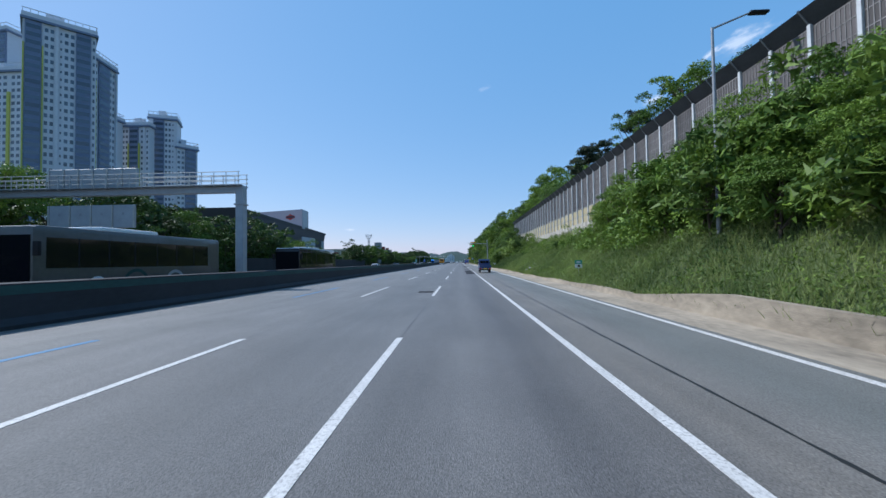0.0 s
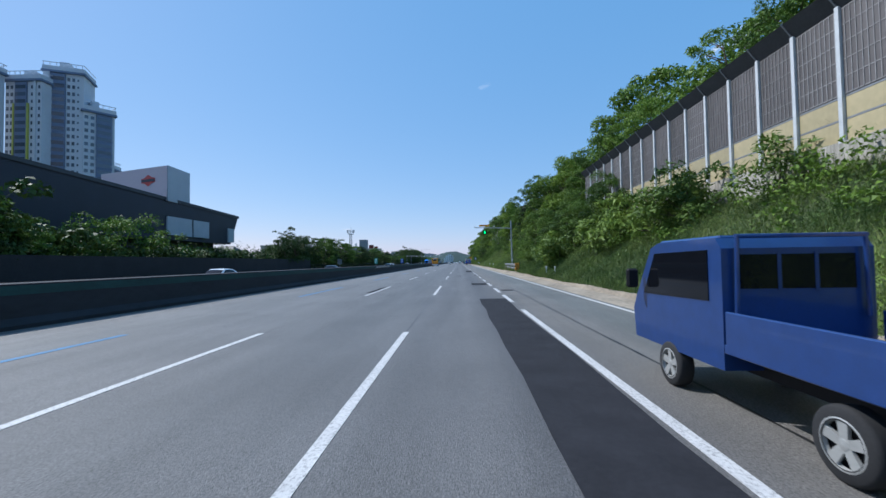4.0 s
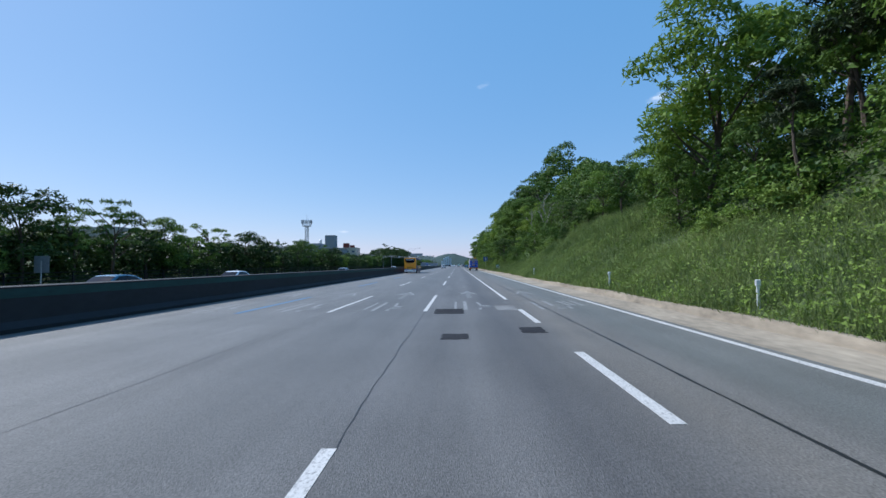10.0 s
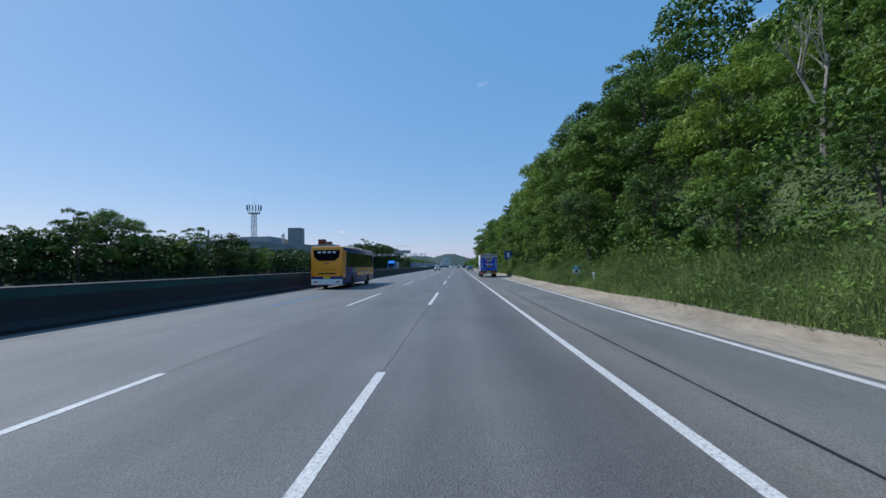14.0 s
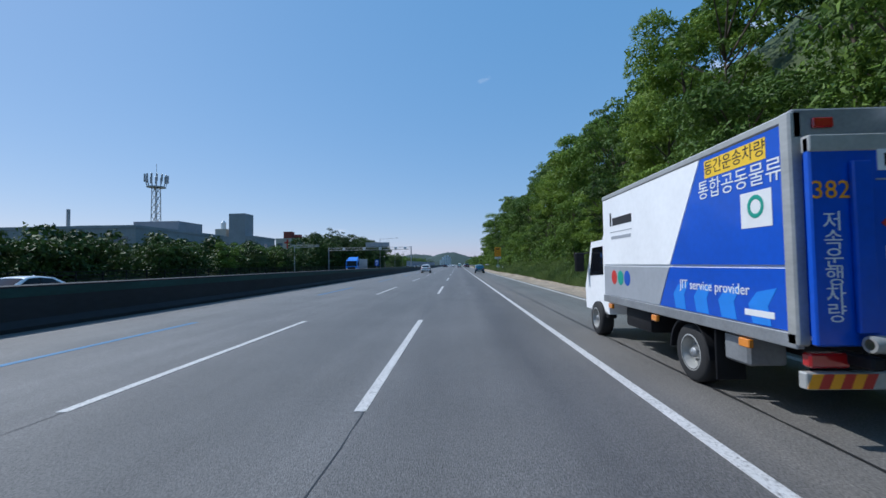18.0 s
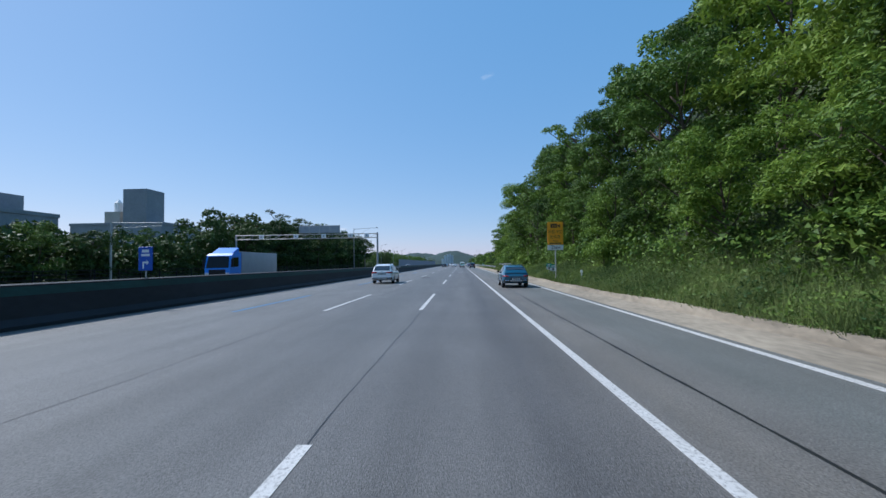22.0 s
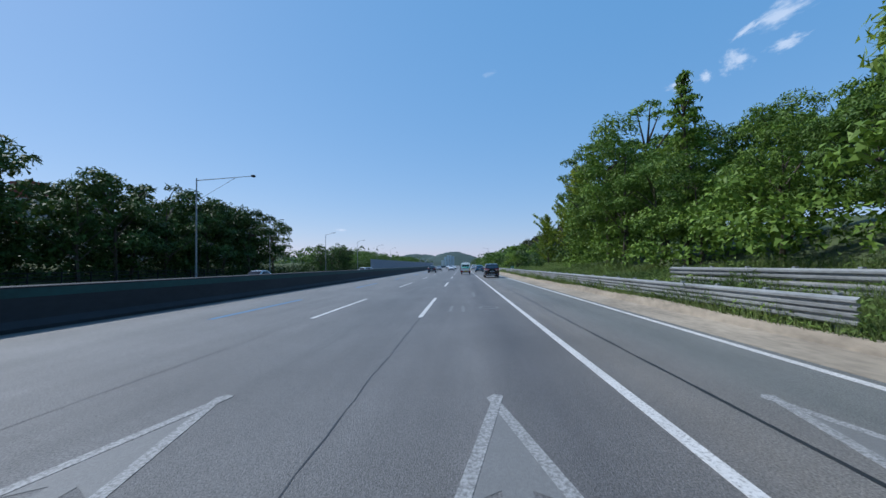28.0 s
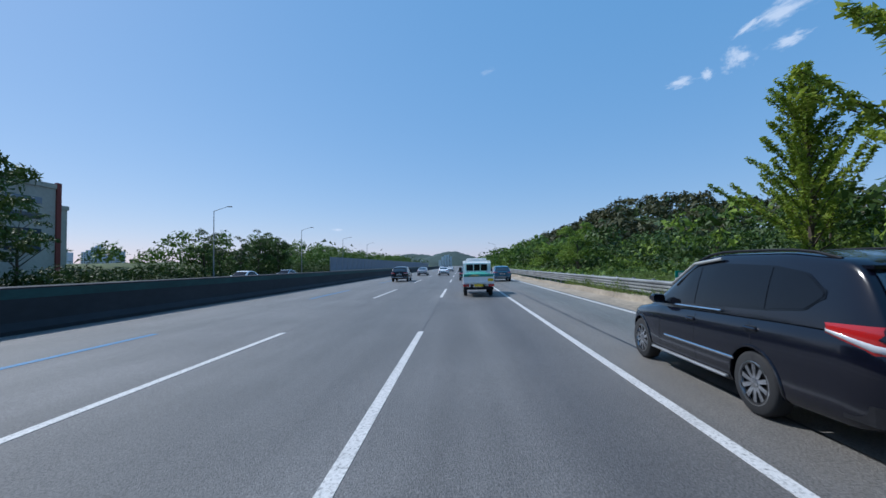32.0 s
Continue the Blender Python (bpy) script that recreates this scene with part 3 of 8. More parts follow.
for y in range(-60, 560, 6):
    part("wall_joint", Geo().box(-12.83, -12.772, y, y + 0.03, 0.33, 0.36 + 0.0), TAR, median, "", 0)
for a, b in ((113.5, 127.0), (366.0, 386.0)):
    part("hazard_plate", Geo().box(-12.835, -12.82, a, b, 1.0, 1.28), BLACK, median, "black plate with white slanting stripes", 0)
    y = a
    while y < b - 0.9:
        part("white_stripe", Geo().add([(-12.815, y, 1.005), (-12.815, y + 0.42, 1.005), (-12.815, y + 0.9, 1.275), (-12.815, y + 0.48, 1.275)], [(0, 1, 2, 3)]), SIGN_WHITE, median, "", 0)
        y += 0.95

# ---- banks and plants ----
BANK_Y = (-80, 10, 50, 80, 97, 112, 126, 150, 164, 172, 184, 195, 205, 240, 300, 345, 365, 380, 400, 430, 450, 480, 900)
BANK_S1 = (0.78, 0.78, 0.74, 0.7, 0.55, 0.5, 0.6, 0.64, 0.7, 0.76, 0.72, 0.66, 0.6, 0.55, 0.55, 0.5, 0.35, 0.26, 0.24, 0.2, 0.06, 0.0, 0.0)
BANK_X = (13.5, 13.5, 13.5, 13.5, 11.0, 10.6, 11.6, 12.2, 12.9, 15.0, 14.8, 12.4, 10.4, 9.7, 9.6, 9.9, 10.5, 11.0, 11.5, 12, 12, 12, 12)
BANK_S2 = (0.6, 0.6, 0.6, 0.7, 0.95, 1.0, 0.9, 0.85, 0.6, 0.35, 0.4, 0.75, 1.0, 1.05, 1.05, 1.0, 0.7, 0.4, 0.25, 0.12, 0.05, 0.03, 0.03)
BANK_TOP = (14, 14, 15, 17, 19, 19, 18, 17, 12, 8.6, 8.8, 10, 14, 23, 24, 22, 14, 8, 5, 3.5, 1.5, 0.8, 0.8)


def bank_z(x, y):
    """Height of the ground on the right of the road."""
    s1, xb, s2, top = (np.interp(y, BANK_Y, t) for t in (BANK_S1, BANK_X, BANK_S2, BANK_TOP))
    step = np.where((y < 94) & (x > 13.9), 1.1, 0.0)
    z = 0.2 + s1 * np.clip(x - 7.6, 0, xb - 7.6) + s2 * np.maximum(x - xb, 0) + step
    z = np.where(z > top, top + (z - top) * 0.12, z)
    lump = np.clip((x - 8.0) * 0.25, 0, 1) * (0.22 * np.sin(y * 0.31 + x * 0.5) + 0.16 * np.sin(y * 0.83 - x * 1.1) + 0.1 * np.sin(y * 1.7 + x))
    hill = 15.0 * np.exp(-(((x - 62) / 26) ** 2 + ((y - 585) / 75) ** 2)) + 17.0 * np.exp(-(((x - 110) / 50) ** 2 + ((y - 720) / 120) ** 2))
    return z + lump + hill


def grid(xs, ys, height):
    return [[(x, y, float(height(np.float64(x), np.float64(y)))) for x in xs] for y in ys]


bank_xs = [7.58, 8, 8.6, 9.3, 10, 10.7, 11.5, 12.3, 13, 13.48, 13.96, 14.6, 15.5, 17, 19, 22, 26, 31, 38, 48, 60, 75, 95, 130, 180, 260]
bank = setting("bank", Geo().sheet(grid(bank_xs, [-80 + 2.5 * i for i in range(400)], bank_z)), SOIL, "earth bank under weeds and woods", "bank", 60)


def left_z(x, y):
    return -0.1 + 0.34 * np.interp(y, (458, 466, 482, 492), (1.0, 0.15, 0.15, 1.0)) * np.clip(-36.6 - x, 0, 9) + 0.1 * np.sin(y * 0.4 + x)


setting("left_verge", Geo().sheet(grid([-36.0, -37, -39, -42, -48, -60, -90, -160], [-80 + 5 * i for i in range(220)], left_z)), SOIL, "earth verge under the trees across the road", "verge", 60)
setting("far_kerb", Geo().box(-36.3, -36.0, Y0, 1000, -0.2, 0.35), CONCRETE, "low concrete kerb across the road", "kerb")


def leaves(name, centre, outward, size, rng, material, long=1.0, flat=0.55, folded=False):
    """Many small leaves in one mesh, pointed or folded. centre, outward: arrays of n x 3; size: array of n."""
    n = len(centre)
    nrm = outward * flat + rng.normal(size=(n, 3)) * (1 - flat) + np.array((0, 0, 0.25))
    nrm /= np.linalg.norm(nrm, axis=1, keepdims=True) + 1e-9
    tip = rng.normal(size=(n, 3)) + np.array((0, 0, -0.2)) + outward * 0.5
    tip -= nrm * (tip * nrm).sum(1, keepdims=True)
    tip /= np.linalg.norm(tip, axis=1, keepdims=True) + 1e-9
    side = np.cross(nrm, tip)
    s = size[:, None]
    w = 0.36 / long ** 0.5
    if not folded:
        s = s * 1.12
        v = np.stack([centre - tip * s * 0.42 * long + side * s * w * 0.95 - nrm * s * 0.05, centre + tip * s * 0.6 * long - nrm * s * 0.1, centre - tip * s * 0.36 * long - side * s * w * 1.05], 1)
        return facets(name, v, material)
    v = np.stack([centre - tip * s * 0.5 * long, centre + side * s * w - nrm * s * 0.1, centre + tip * s * 0.5 * long - nrm * s * 0.12, centre - side * s * w - nrm * s * 0.1], 1)
    return facets(name, v, material)


def facets(name, v, material):
    """A mesh of loose leaves or blades, v: n x corners x 3."""
    n, k = v.shape[:2]
    me = bpy.data.meshes.new(name)
    me.vertices.add(k * n), me.loops.add(k * n), me.polygons.add(n)
    me.vertices.foreach_set("co", np.ascontiguousarray(v, dtype=np.float32).ravel())
    me.loops.foreach_set("vertex_index", np.arange(k * n, dtype=np.int32))
    me.polygons.foreach_set("loop_start", np.arange(0, k * n, k, dtype=np.int32))
    me.polygons.foreach_set("loop_total", np.full(n, k, dtype=np.int32))
    me.update(calc_edges=True)
    me.materials.append(material)
    return me


def ball(rng, n):
    d = rng.normal(size=(n, 3))
    return d / np.linalg.norm(d, axis=1, keepdims=True)


def crown(rng, clumps, per, size, name, material, squash=0.75, long=1.0):
    """Leaves round a list of clumps (centre, radius): mostly on the shell of each clump, denser above."""
    c, o, s = [], [], []
    for centre, r in clumps:
        k = max(8, int(per * r * r))
        d = ball(rng, k)
        d[:, 2] = np.where(d[:, 2] < -0.35, -d[:, 2] * 0.6, d[:, 2])
        rad = r * (0.55 + 0.5 * rng.random(k) ** 0.6)[:, None]
        p = d * rad * np.array((1, 1, squash))
        c.append(p + np.array(centre)), o.append(d), s.append(size * (0.6 + 0.8 * rng.random(k)))
    return leaves(name, np.concatenate(c), np.concatenate(o), np.concatenate(s), rng, material, long)


def make_tree(kind, seed, H, R, material, label, name="tree", category="tree"):
    """One tree with trunk, limbs and crown; base at the origin."""
    rng = np.random.default_rng(seed)
    root = thing(name, pose(0, 0, 0), label, category)
    wood, clumps = Geo(), []
    lean = rng.uniform(-0.04, 0.04, 2)
    def axis_at(h):
        return Vector((lean[0] * h + 0.12 * math.sin(h * 0.7 + seed), lean[1] * h + 0.12 * math.cos(h * 0.6 + seed), h))
    top = H * (0.92 if kind in ("pine", "spire") else 0.78)
    r0 = 0.018 * H + 0.03
    last = axis_at(-0.6)
    for i in range(1, 7):
        p = axis_at(-0.6 + (top + 0.6) * i / 6)
        wood.tube(last, p, r0 * (1 - (i - 1) / 6.6), r0 * (1 - i / 6.6), 6)
        last = p
    if kind in ("round", "fine"):
        for i in range(30):
            a, h = rng.uniform(0, 6.283), rng.uniform(0.28, 1.0)
            reach = R * (0.35 + 0.65 * math.sin(math.pi * min(1, (h - 0.1) / 0.95)) ** 0.7) * rng.uniform(0.45, 1.0)
            c = axis_at(H * h * 0.93) + Vector((math.cos(a) * reach, math.sin(a) * reach, 0))
            clumps.append((c, R * rng.uniform(0.26, 0.44)))
    elif kind == "plume":
        for i in range(34):
            a, h = rng.uniform(0, 6.283), rng.uniform(0.3, 1.0)
            reach = R * rng.uniform(0.2, 1.0) * (1.15 - 0.6 * abs(h - 0.65))
            c = axis_at(H * h * 0.95) + Vector((math.cos(a) * reach, math.sin(a) * reach, 0))
            clumps.append((c, R * rng.uniform(0.17, 0.34)))
    elif kind == "pine":
        for i in range(26):
            a, h = rng.uniform(0, 6.283), rng.uniform(0.42, 1.0)
            reach = R * rng.uniform(0.3, 1.0) * (1.25 - h)  * 1.5
            c = axis_at(H * h) + Vector((math.cos(a) * reach, math.sin(a) * reach, -reach * 0.12))
            clumps.append((c, R * rng.uniform(0.2, 0.34)))
    elif kind == "spire":
        for i in range(120):
            a, h = rng.uniform(0, 6.283), rng.uniform(0.1, 1.0) ** 0.8
            reach = R * (1.04 - h) ** 0.75 * rng.uniform(0.35, 1.0)
            c = axis_at(H * h) + Vector((math.cos(a) * reach, math.sin(a) * reach, reach * 0.45))
            clumps.append((c, 0.1 * R + 0.15 * R * (1.04 - h)))
    elif kind == "shrub":
        for i in range(15):
            a, h = rng.uniform(0, 6.283), rng.uniform(0.1, 0.9)
            reach = R * rng.uniform(0.1, 0.9) * (1.2 - h * 0.6)
            c = Vector((math.cos(a) * reach, math.sin(a) * reach, H * h))
            clumps.append((c, R * rng.uniform(0.3, 0.5)))
    for c, r in clumps[::3]:
        s = axis_at(max(0.15 * H, c.z - 0.9 * math.hypot(c.x, c.y) - 0.3 * r))
        wood.tube(s, c, r0 * 0.34, r0 * 0.1, 4)
    part("trunk", wood, BARK, root)
    far = material is LEAF_SHADED
    leaf = {"fine": 0.14, "round": 0.185, "plume": 0.18, "pine": 0.22, "spire": 0.15, "shrub": 0.15}[kind]
    per = {"fine": 300, "round": 190, "plume": 215, "pine": 150, "spire": 380, "shrub": 230}[kind]
    squash = {"fine": 0.75, "round": 0.75, "plume": 0.6, "pine": 0.42, "spire": 0.95, "shrub": 0.8}[kind]
    long = {"pine": 2.6, "plume": 1.8, "spire": 1.7}.get(kind, 1.6)
    ob = new("crown", crown(rng, clumps, per * (0.4 if far else 1), leaf * (1.4 if far else 1), "crown", material, squash, long))
    ob.parent = root
    return root


def make_ginkgo(seed, H, material, label):
    """A slender tree of long rising branches, each sheathed in small leaves."""
    rng = np.random.default_rng(seed)
    root = thing("ginkgo_tree", pose(0, 0, 0), label, "tree")
    wood, c, o = Geo(), [], []
    for i in range(6):
        wood.tube(Vector((0.06 * math.sin(i), 0.06 * math.cos(i), H * 0.95 * i / 6 - 0.4)), Vector((0.06 * math.sin(i + 1), 0.06 * math.cos(i + 1), H * 0.95 * (i + 1) / 6 - 0.4)), 0.012 * H * (1 - i / 6.4), 0.012 * H * (1 - (i + 1) / 6.4), 6)
    for i in range(72):
        h = 0.1 + 0.86 * (i / 72) ** 0.9
        a, rise = i * 2.4 + rng.uniform(-0.5, 0.5), radians(rng.uniform(38, 58) + 22 * h)
        d = np.array((math.cos(a) * math.cos(rise), math.sin(a) * math.cos(rise), math.sin(rise)))
        long = (0.4 * H * (1.0 - h) ** 0.75 + 0.6) * rng.uniform(0.62, 1.1)
        s = np.array((0, 0, H * h * 0.93))
        wood.tube(Vector(s), Vector(s + d * long), 0.0032 * H, 0.006, 4)
        n = int(78 * long)
        u = 0.12 + 0.88 * rng.random(n) ** 0.85
        away = ball(rng, n)
        c.append(s + d * (long * u)[:, None] + away * (0.06 + 0.2 * rng.random((n, 1)) * (1.15 - u)[:, None] ** 0.5))
        o.append(away)
    part("trunk", wood, BARK, root)
    c = np.concatenate(c)
    ob = new("crown", leaves("crown", c, np.concatenate(o), 0.125 * (0.6 + 0.8 * rng.random(len(c))), rng, material, 1.2, 0.3))
    ob.parent = root
    return root


MODELS = {
    "tall": [make_tree("fine", 18, 15, 4.2, LEAF_LIGHT, "tall yellow-green locust tree beside the guard rail")],
    "ginkgo": [make_ginkgo(71, 12, LEAF_YELLOW, "slender light-green ginkgo with rising feathery branches")],
    "round": [make_tree("round", 11, 11, 3.4, LEAF, "broad green tree on the wooded slope"), make_tree("round", 12, 12, 3.8, LEAF_DEEP, "dense dark-green tree on the wooded slope"),
              make_tree("round", 13, 10, 3.2, LEAF, "leafy green tree with an uneven crown")],
    "plume": [make_tree("plume", 21, 12, 3.3, LEAF, "tall loose-crowned green tree with feathery leaves"), make_tree("plume", 22, 11, 3.0, LEAF_DEEP, "tall feathery dark-green tree")],
    "dark": [make_tree("round", 14, 11, 3.6, LEAF_SHADED, "dense tree across the road, shade put into its leaf colour"), make_tree("plume", 23, 11, 3.2, LEAF_SHADED, "feathery tree across the road, shade put into its leaf colour")],
    "fine": [make_tree("fine", 16, 10, 3.3, LEAF, "leafy green tree close beside the guard rail"), make_tree("fine", 17, 9, 3.0, LEAF_DEEP, "dense green tree close beside the guard rail")],
    "light": [make_tree("round", 31, 10, 3.2, LEAF_LIGHT, "pale yellow-green broad-leaved tree")],
    "pine": [make_tree("pine", 41, 12, 3.0, NEEDLE, "dark pine with flat needle clumps")],
    "spire": [make_tree("spire", 51, 11, 2.3, LEAF_LIGHT, "upright light-green poplar-like tree"), make_tree("spire", 52, 10, 2.0, LEAF_LIGHT, "upright narrow green tree")],
    "shrub": [make_tree("shrub", 61, 3.2, 2.0, LEAF, "leafy green shrub on the bank", "shrub", "shrub"), make_tree("shrub", 62, 2.6, 1.8, WEED, "bright green shrub on the bank", "shrub", "shrub")],
}
MODELS["deep"] = [MODELS["round"][1], MODELS["plume"][1]]
BASE_H = {o: h for k, hs in (("tall", (15,)), ("ginkgo", (12,)), ("round", (11, 12, 10)), ("plume", (12, 11)), ("light", (10,)), ("fine", (10, 9)), ("dark", (11, 11)), ("pine", (12,)), ("spire", (11, 10)), ("shrub", (3.2, 2.6))) for o, h in zip(MODELS[k], hs)}
first_use = set()


def plant(kind, x, y, z, height, rng, group, wide=1.0):
    """Set a copy of a model tree with its base at x, y, z."""
    src = MODELS[kind][rng.randrange(len(MODELS[kind]))]
    s = height / BASE_H[src]
    m = pose(x, y, z - 0.15, rng.uniform(-4, 4), rng.uniform(-4, 4), rng.uniform(0, 360))
    if src in first_use:
        src = copy_thing(src, m)
    else:
        first_use.add(src)
        src.matrix_basis = m
    src.scale = (s * wide * rng.uniform(0.9, 1.12), s * wide * rng.uniform(0.9, 1.12), s)
    tagged(src, "", "", group)


def dead_tree(x, y, z, H, seed):
    """A bare grey tree with forked limbs."""
    r = random.Random(seed)
    root = thing("dead_tree", pose(x, y, z), "bare grey dead tree among the green ones", "tree", "dead trees")
    g = Geo()

    def limb(p, d, length, rad, depth):
        q = p + d * length
        g.tube(p, q, rad, rad * 0.6, 5)
        if depth:
            for k in range(3 if depth > 1 else 2):
                e = (d + Vector((r.uniform(-0.7, 0.7), r.uniform(-0.7, 0.7), r.uniform(-0.1, 0.4)))).normalized()
                limb(p.lerp(q, r.uniform(0.55, 1.0)), e, length * r.uniform(0.5, 0.75), rad * 0.55, depth - 1)
    limb(Vector((0, 0, -0.4)), Vector((0.05, 0.02, 1)).normalized(), H * 0.45, 0.13, 4)
    part("trunk", g, DEADWOOD, root)


SLOPE_Y = (84, 98, 106, 112, 119, 134, 143, 158, 167, 184, 192, 206, 222, 236, 246, 262, 280, 304, 330, 346, 356)
SLOPE_K = (0.5, 0.55, 0.85, 0.85, 0.62, 0.64, 0.76, 0.74, 0.33, 0.31, 0.36, 0.5, 0.82, 1.08, 1.04, 0.94, 0.82, 0.75, 0.8, 1.15, 1.25)
rt = random.Random(77)
for x, y, h, sd in ((14.2, 204.0, 7.5, 1), (13.2, 208.5, 6.0, 2)):
    dead_tree(x, y, float(bank_z(np.float64(x), np.float64(y))), h, sd)
# the wooded slope on the right
for off, gap, tall, jit in ((0.6, 4.0, 6.4, 1.3), (3.8, 4.7, 10.8, 2.0), (8.4, 16.0, 13.0, 2.0)):
    y = 84.0
    while y < 356:
        yy = y + rt.uniform(-1.2, 1.2)
        x = float(np.interp(yy, BANK_Y, BANK_X)) + off + rt.uniform(-0.8, 0.9)
        if yy < 96:
            x = max(x, 14.8 + off * 0.5)
        open_ground = 166 < yy < 187
        kind = rt.choice(("round", "round", "plume", "round", "plume", "light"))
        if 138 < yy < 160 and rt.random() < 0.45:
            kind = "pine"
        if yy > 322 and rt.random() < 0.55:
            kind = "deep"
        h = tall + rt.uniform(-jit, jit)
        h *= float(np.interp(yy, SLOPE_Y, SLOPE_K)) * (0.6 if off > 8 and 196 < yy < 226 else 1.0)
        if not (open_ground and (off < 5 or rt.random() < 0.3)):
            plant(kind, x, yy, float(bank_z(np.float64(x), np.float64(yy))), h, rt, "trees of the wooded slope")
        y += gap * (1.25 if open_ground else 1.0)
for x, y, h, kind in ((14.6, 160.5, 12.5, "light"), (16.8, 166, 9.5, "plume"), (16.8, 172, 7.5, "round"), (16.6, 178.5, 6.0, "plume"), (17.2, 186, 6.5, "round"), (16.4, 141, 10.0, "pine"), (16.4, 138.2, 7.5, "plume"), (16, 199, 5.5, "plume"), (15.2, 128, 12, "plume"), (16.2, 147, 8.5, "pine"), (17.8, 151, 9, "pine"), (16.5, 154, 9, "pine")):
    plant(kind, x, y, float(bank_z(np.float64(x), np.float64(y))), h, rt, "trees of the wooded slope")
for i in range(11):
    y = 83.5 + 1.7 * i + rt.uniform(-0.6, 0.6)
    x = rt.uniform(11.2, 12.6)
    plant("fine", x, y, float(bank_z(np.float64(x), np.float64(y))), rt.uniform(4.0, 6.0), rt, "young trees below the noise barrier")
# trees behind the noise barrier
for x, y, top, kind in ((18.0, 16.5, 14.6, "round"), (18.6, 20.6, 16.4, "round"), (18.2, 24.6, 17.4, "plume"), (18.8, 28.6, 18.3, "round"), (18.3, 33, 17.0, "pine"), (19, 37.6, 17.8, "plume"),
                        (18.4, 42, 16.6, "pine"), (17.6, 45.4, 17.0, "pine"), (18.6, 48.6, 17.6, "pine"), (18.0, 52.4, 17.0, "pine"), (18.4, 56, 16.2, "pine"), (18.6, 61.5, 14.6, "round"), (18.4, 67, 15.6, "round"),
                        (18.6, 73, 17.0, "round"), (18.8, 78, 18.2, "plume"), (18.2, 84.5, 15.4, "round"), (18.6, 89, 16.6, "round"), (18.0, 92.6, 17.4, "plume"), (18.6, 97, 15.6, "round"), (19, 101.5, 16.2, "pine"),
                        (18.4, 12, 13.4, "pine"), (18.2, 6, 12.6, "round"), (18.6, 0, 12.2, "pine"), (18.4, -7, 12.4, "round"), (18.6, -15, 12.4, "plume"), (18.4, -24, 12.4, "pine")):
    z = float(bank_z(np.float64(x), np.float64(y)))
    plant(kind, x, y, z, top - z, rt, "trees behind the noise barrier")
# the lower stretch of trees towards the end
y = 357.0
while y < 421:
    for off in (1.2, 6.0):
        x = float(np.interp(y, BANK_Y, BANK_X)) + off + rt.uniform(-0.8, 1.2)
        kind = rt.choice(("fine", "fine", "plume", "deep")) if off < 3 else rt.choice(("plume", "deep", "round"))
        plant(kind, x, y + rt.uniform(-1, 1), float(bank_z(np.float64(x), np.float64(y))), rt.uniform(7.0, 9.5) + float(np.interp(y, (366, 370, 380, 386, 396, 402, 406, 411), (5.5, -0.6, -1.4, -2.6, -2.6, -1.2, 0.6, 2.6))), rt, "trees beside the guard rail")
    y += rt.uniform(4.0, 5.4)
plant("fine", 13.2, 382, 1.6, 10.5, rt, "trees beside the guard rail")
plant("spire", 13.6, 403.4, 1.6, 11.6, random.Random(0), "trees beside the guard rail")
for x, y, h in ((18.5, 443, 5), (19.5, 438, 6), (17.6, 450, 5), (20.5, 432, 8), (21, 447, 8), (20, 454, 6.5), (17, 458, 5.5)):
    plant("plume", x, y, float(bank_z(np.float64(x), np.float64(y))), h, rt, "feathery trees beyond the guard rail")
rg = random.Random(8)
for x, y, h, wide in ((14.2, 446.6, 9.4, 1.4), (17.0, 441.6, 16.0, 1.55), (17.4, 435.1, 13.6, 1.45), (18.6, 429.5, 11, 1.35)):
    plant("ginkgo", x, y, float(bank_z(np.float64(x), np.float64(y))), h, rg, "ginkgo trees beside the guard rail", wide)
for x, y, h in ((14.6, 417.0, 12.0), (15.6, 412.6, 13.0)):
    plant("plume", x, y, float(bank_z(np.float64(x), np.float64(y))), h, rg, "trees beside the guard rail", 1.1)
plant("tall", 13.6, 385.0, float(bank_z(np.float64(13.6), np.float64(385.0))), 16.5, rg, "trees beside the guard rail", 0.95)
for x, y, h in ((15.6, 448, 2.6), (15.4, 440.5, 3.0), (17.2, 438, 3.4), (18, 434, 3.6), (16.4, 443.5, 2.8), (14.8, 428, 3.2), (16.5, 426, 4)):
    plant("shrub", x, y, float(bank_z(np.float64(x), np.float64(y))), h, rg, "shrubs on the bank")
for x, y, h in ((11.8, 19.6, 4.4), (11.4, 21.6, 4.4), (12.2, 22.6, 4.2), (11.8, 24.6, 3.6), (11.6, -6.5, 5.0), (11.3, -3.5, 5.2), (11.8, -1.0, 4.8), (11.3, 1.2, 4.7), (11.9, 3.2, 4.6), (11.2, 5.0, 4.4), (11.8, 7.0, 4.9), (11.4, 9.0, 4.6), (12.0, 11.0, 4.6), (11.4, 12.8, 4.5), (10.4, -4.0, 4.4), (10.3, 0.4, 4.0), (10.3, 4.0, 3.6), (10.4, 8.0, 3.4)):
    plant("fine", x, y, float(bank_z(np.float64(x), np.float64(y))), h, rg, "young trees below the noise barrier")
# scattered trees and the wooded hill after the slope ends
for i in range(9):
    x, y = rt.uniform(13, 22), 478 + i * 10 + rt.uniform(-3, 3)
    plant(rt.choice(("round", "light", "spire")), x, y, 0.3, rt.uniform(4, 7), rt, "trees along the far verge")
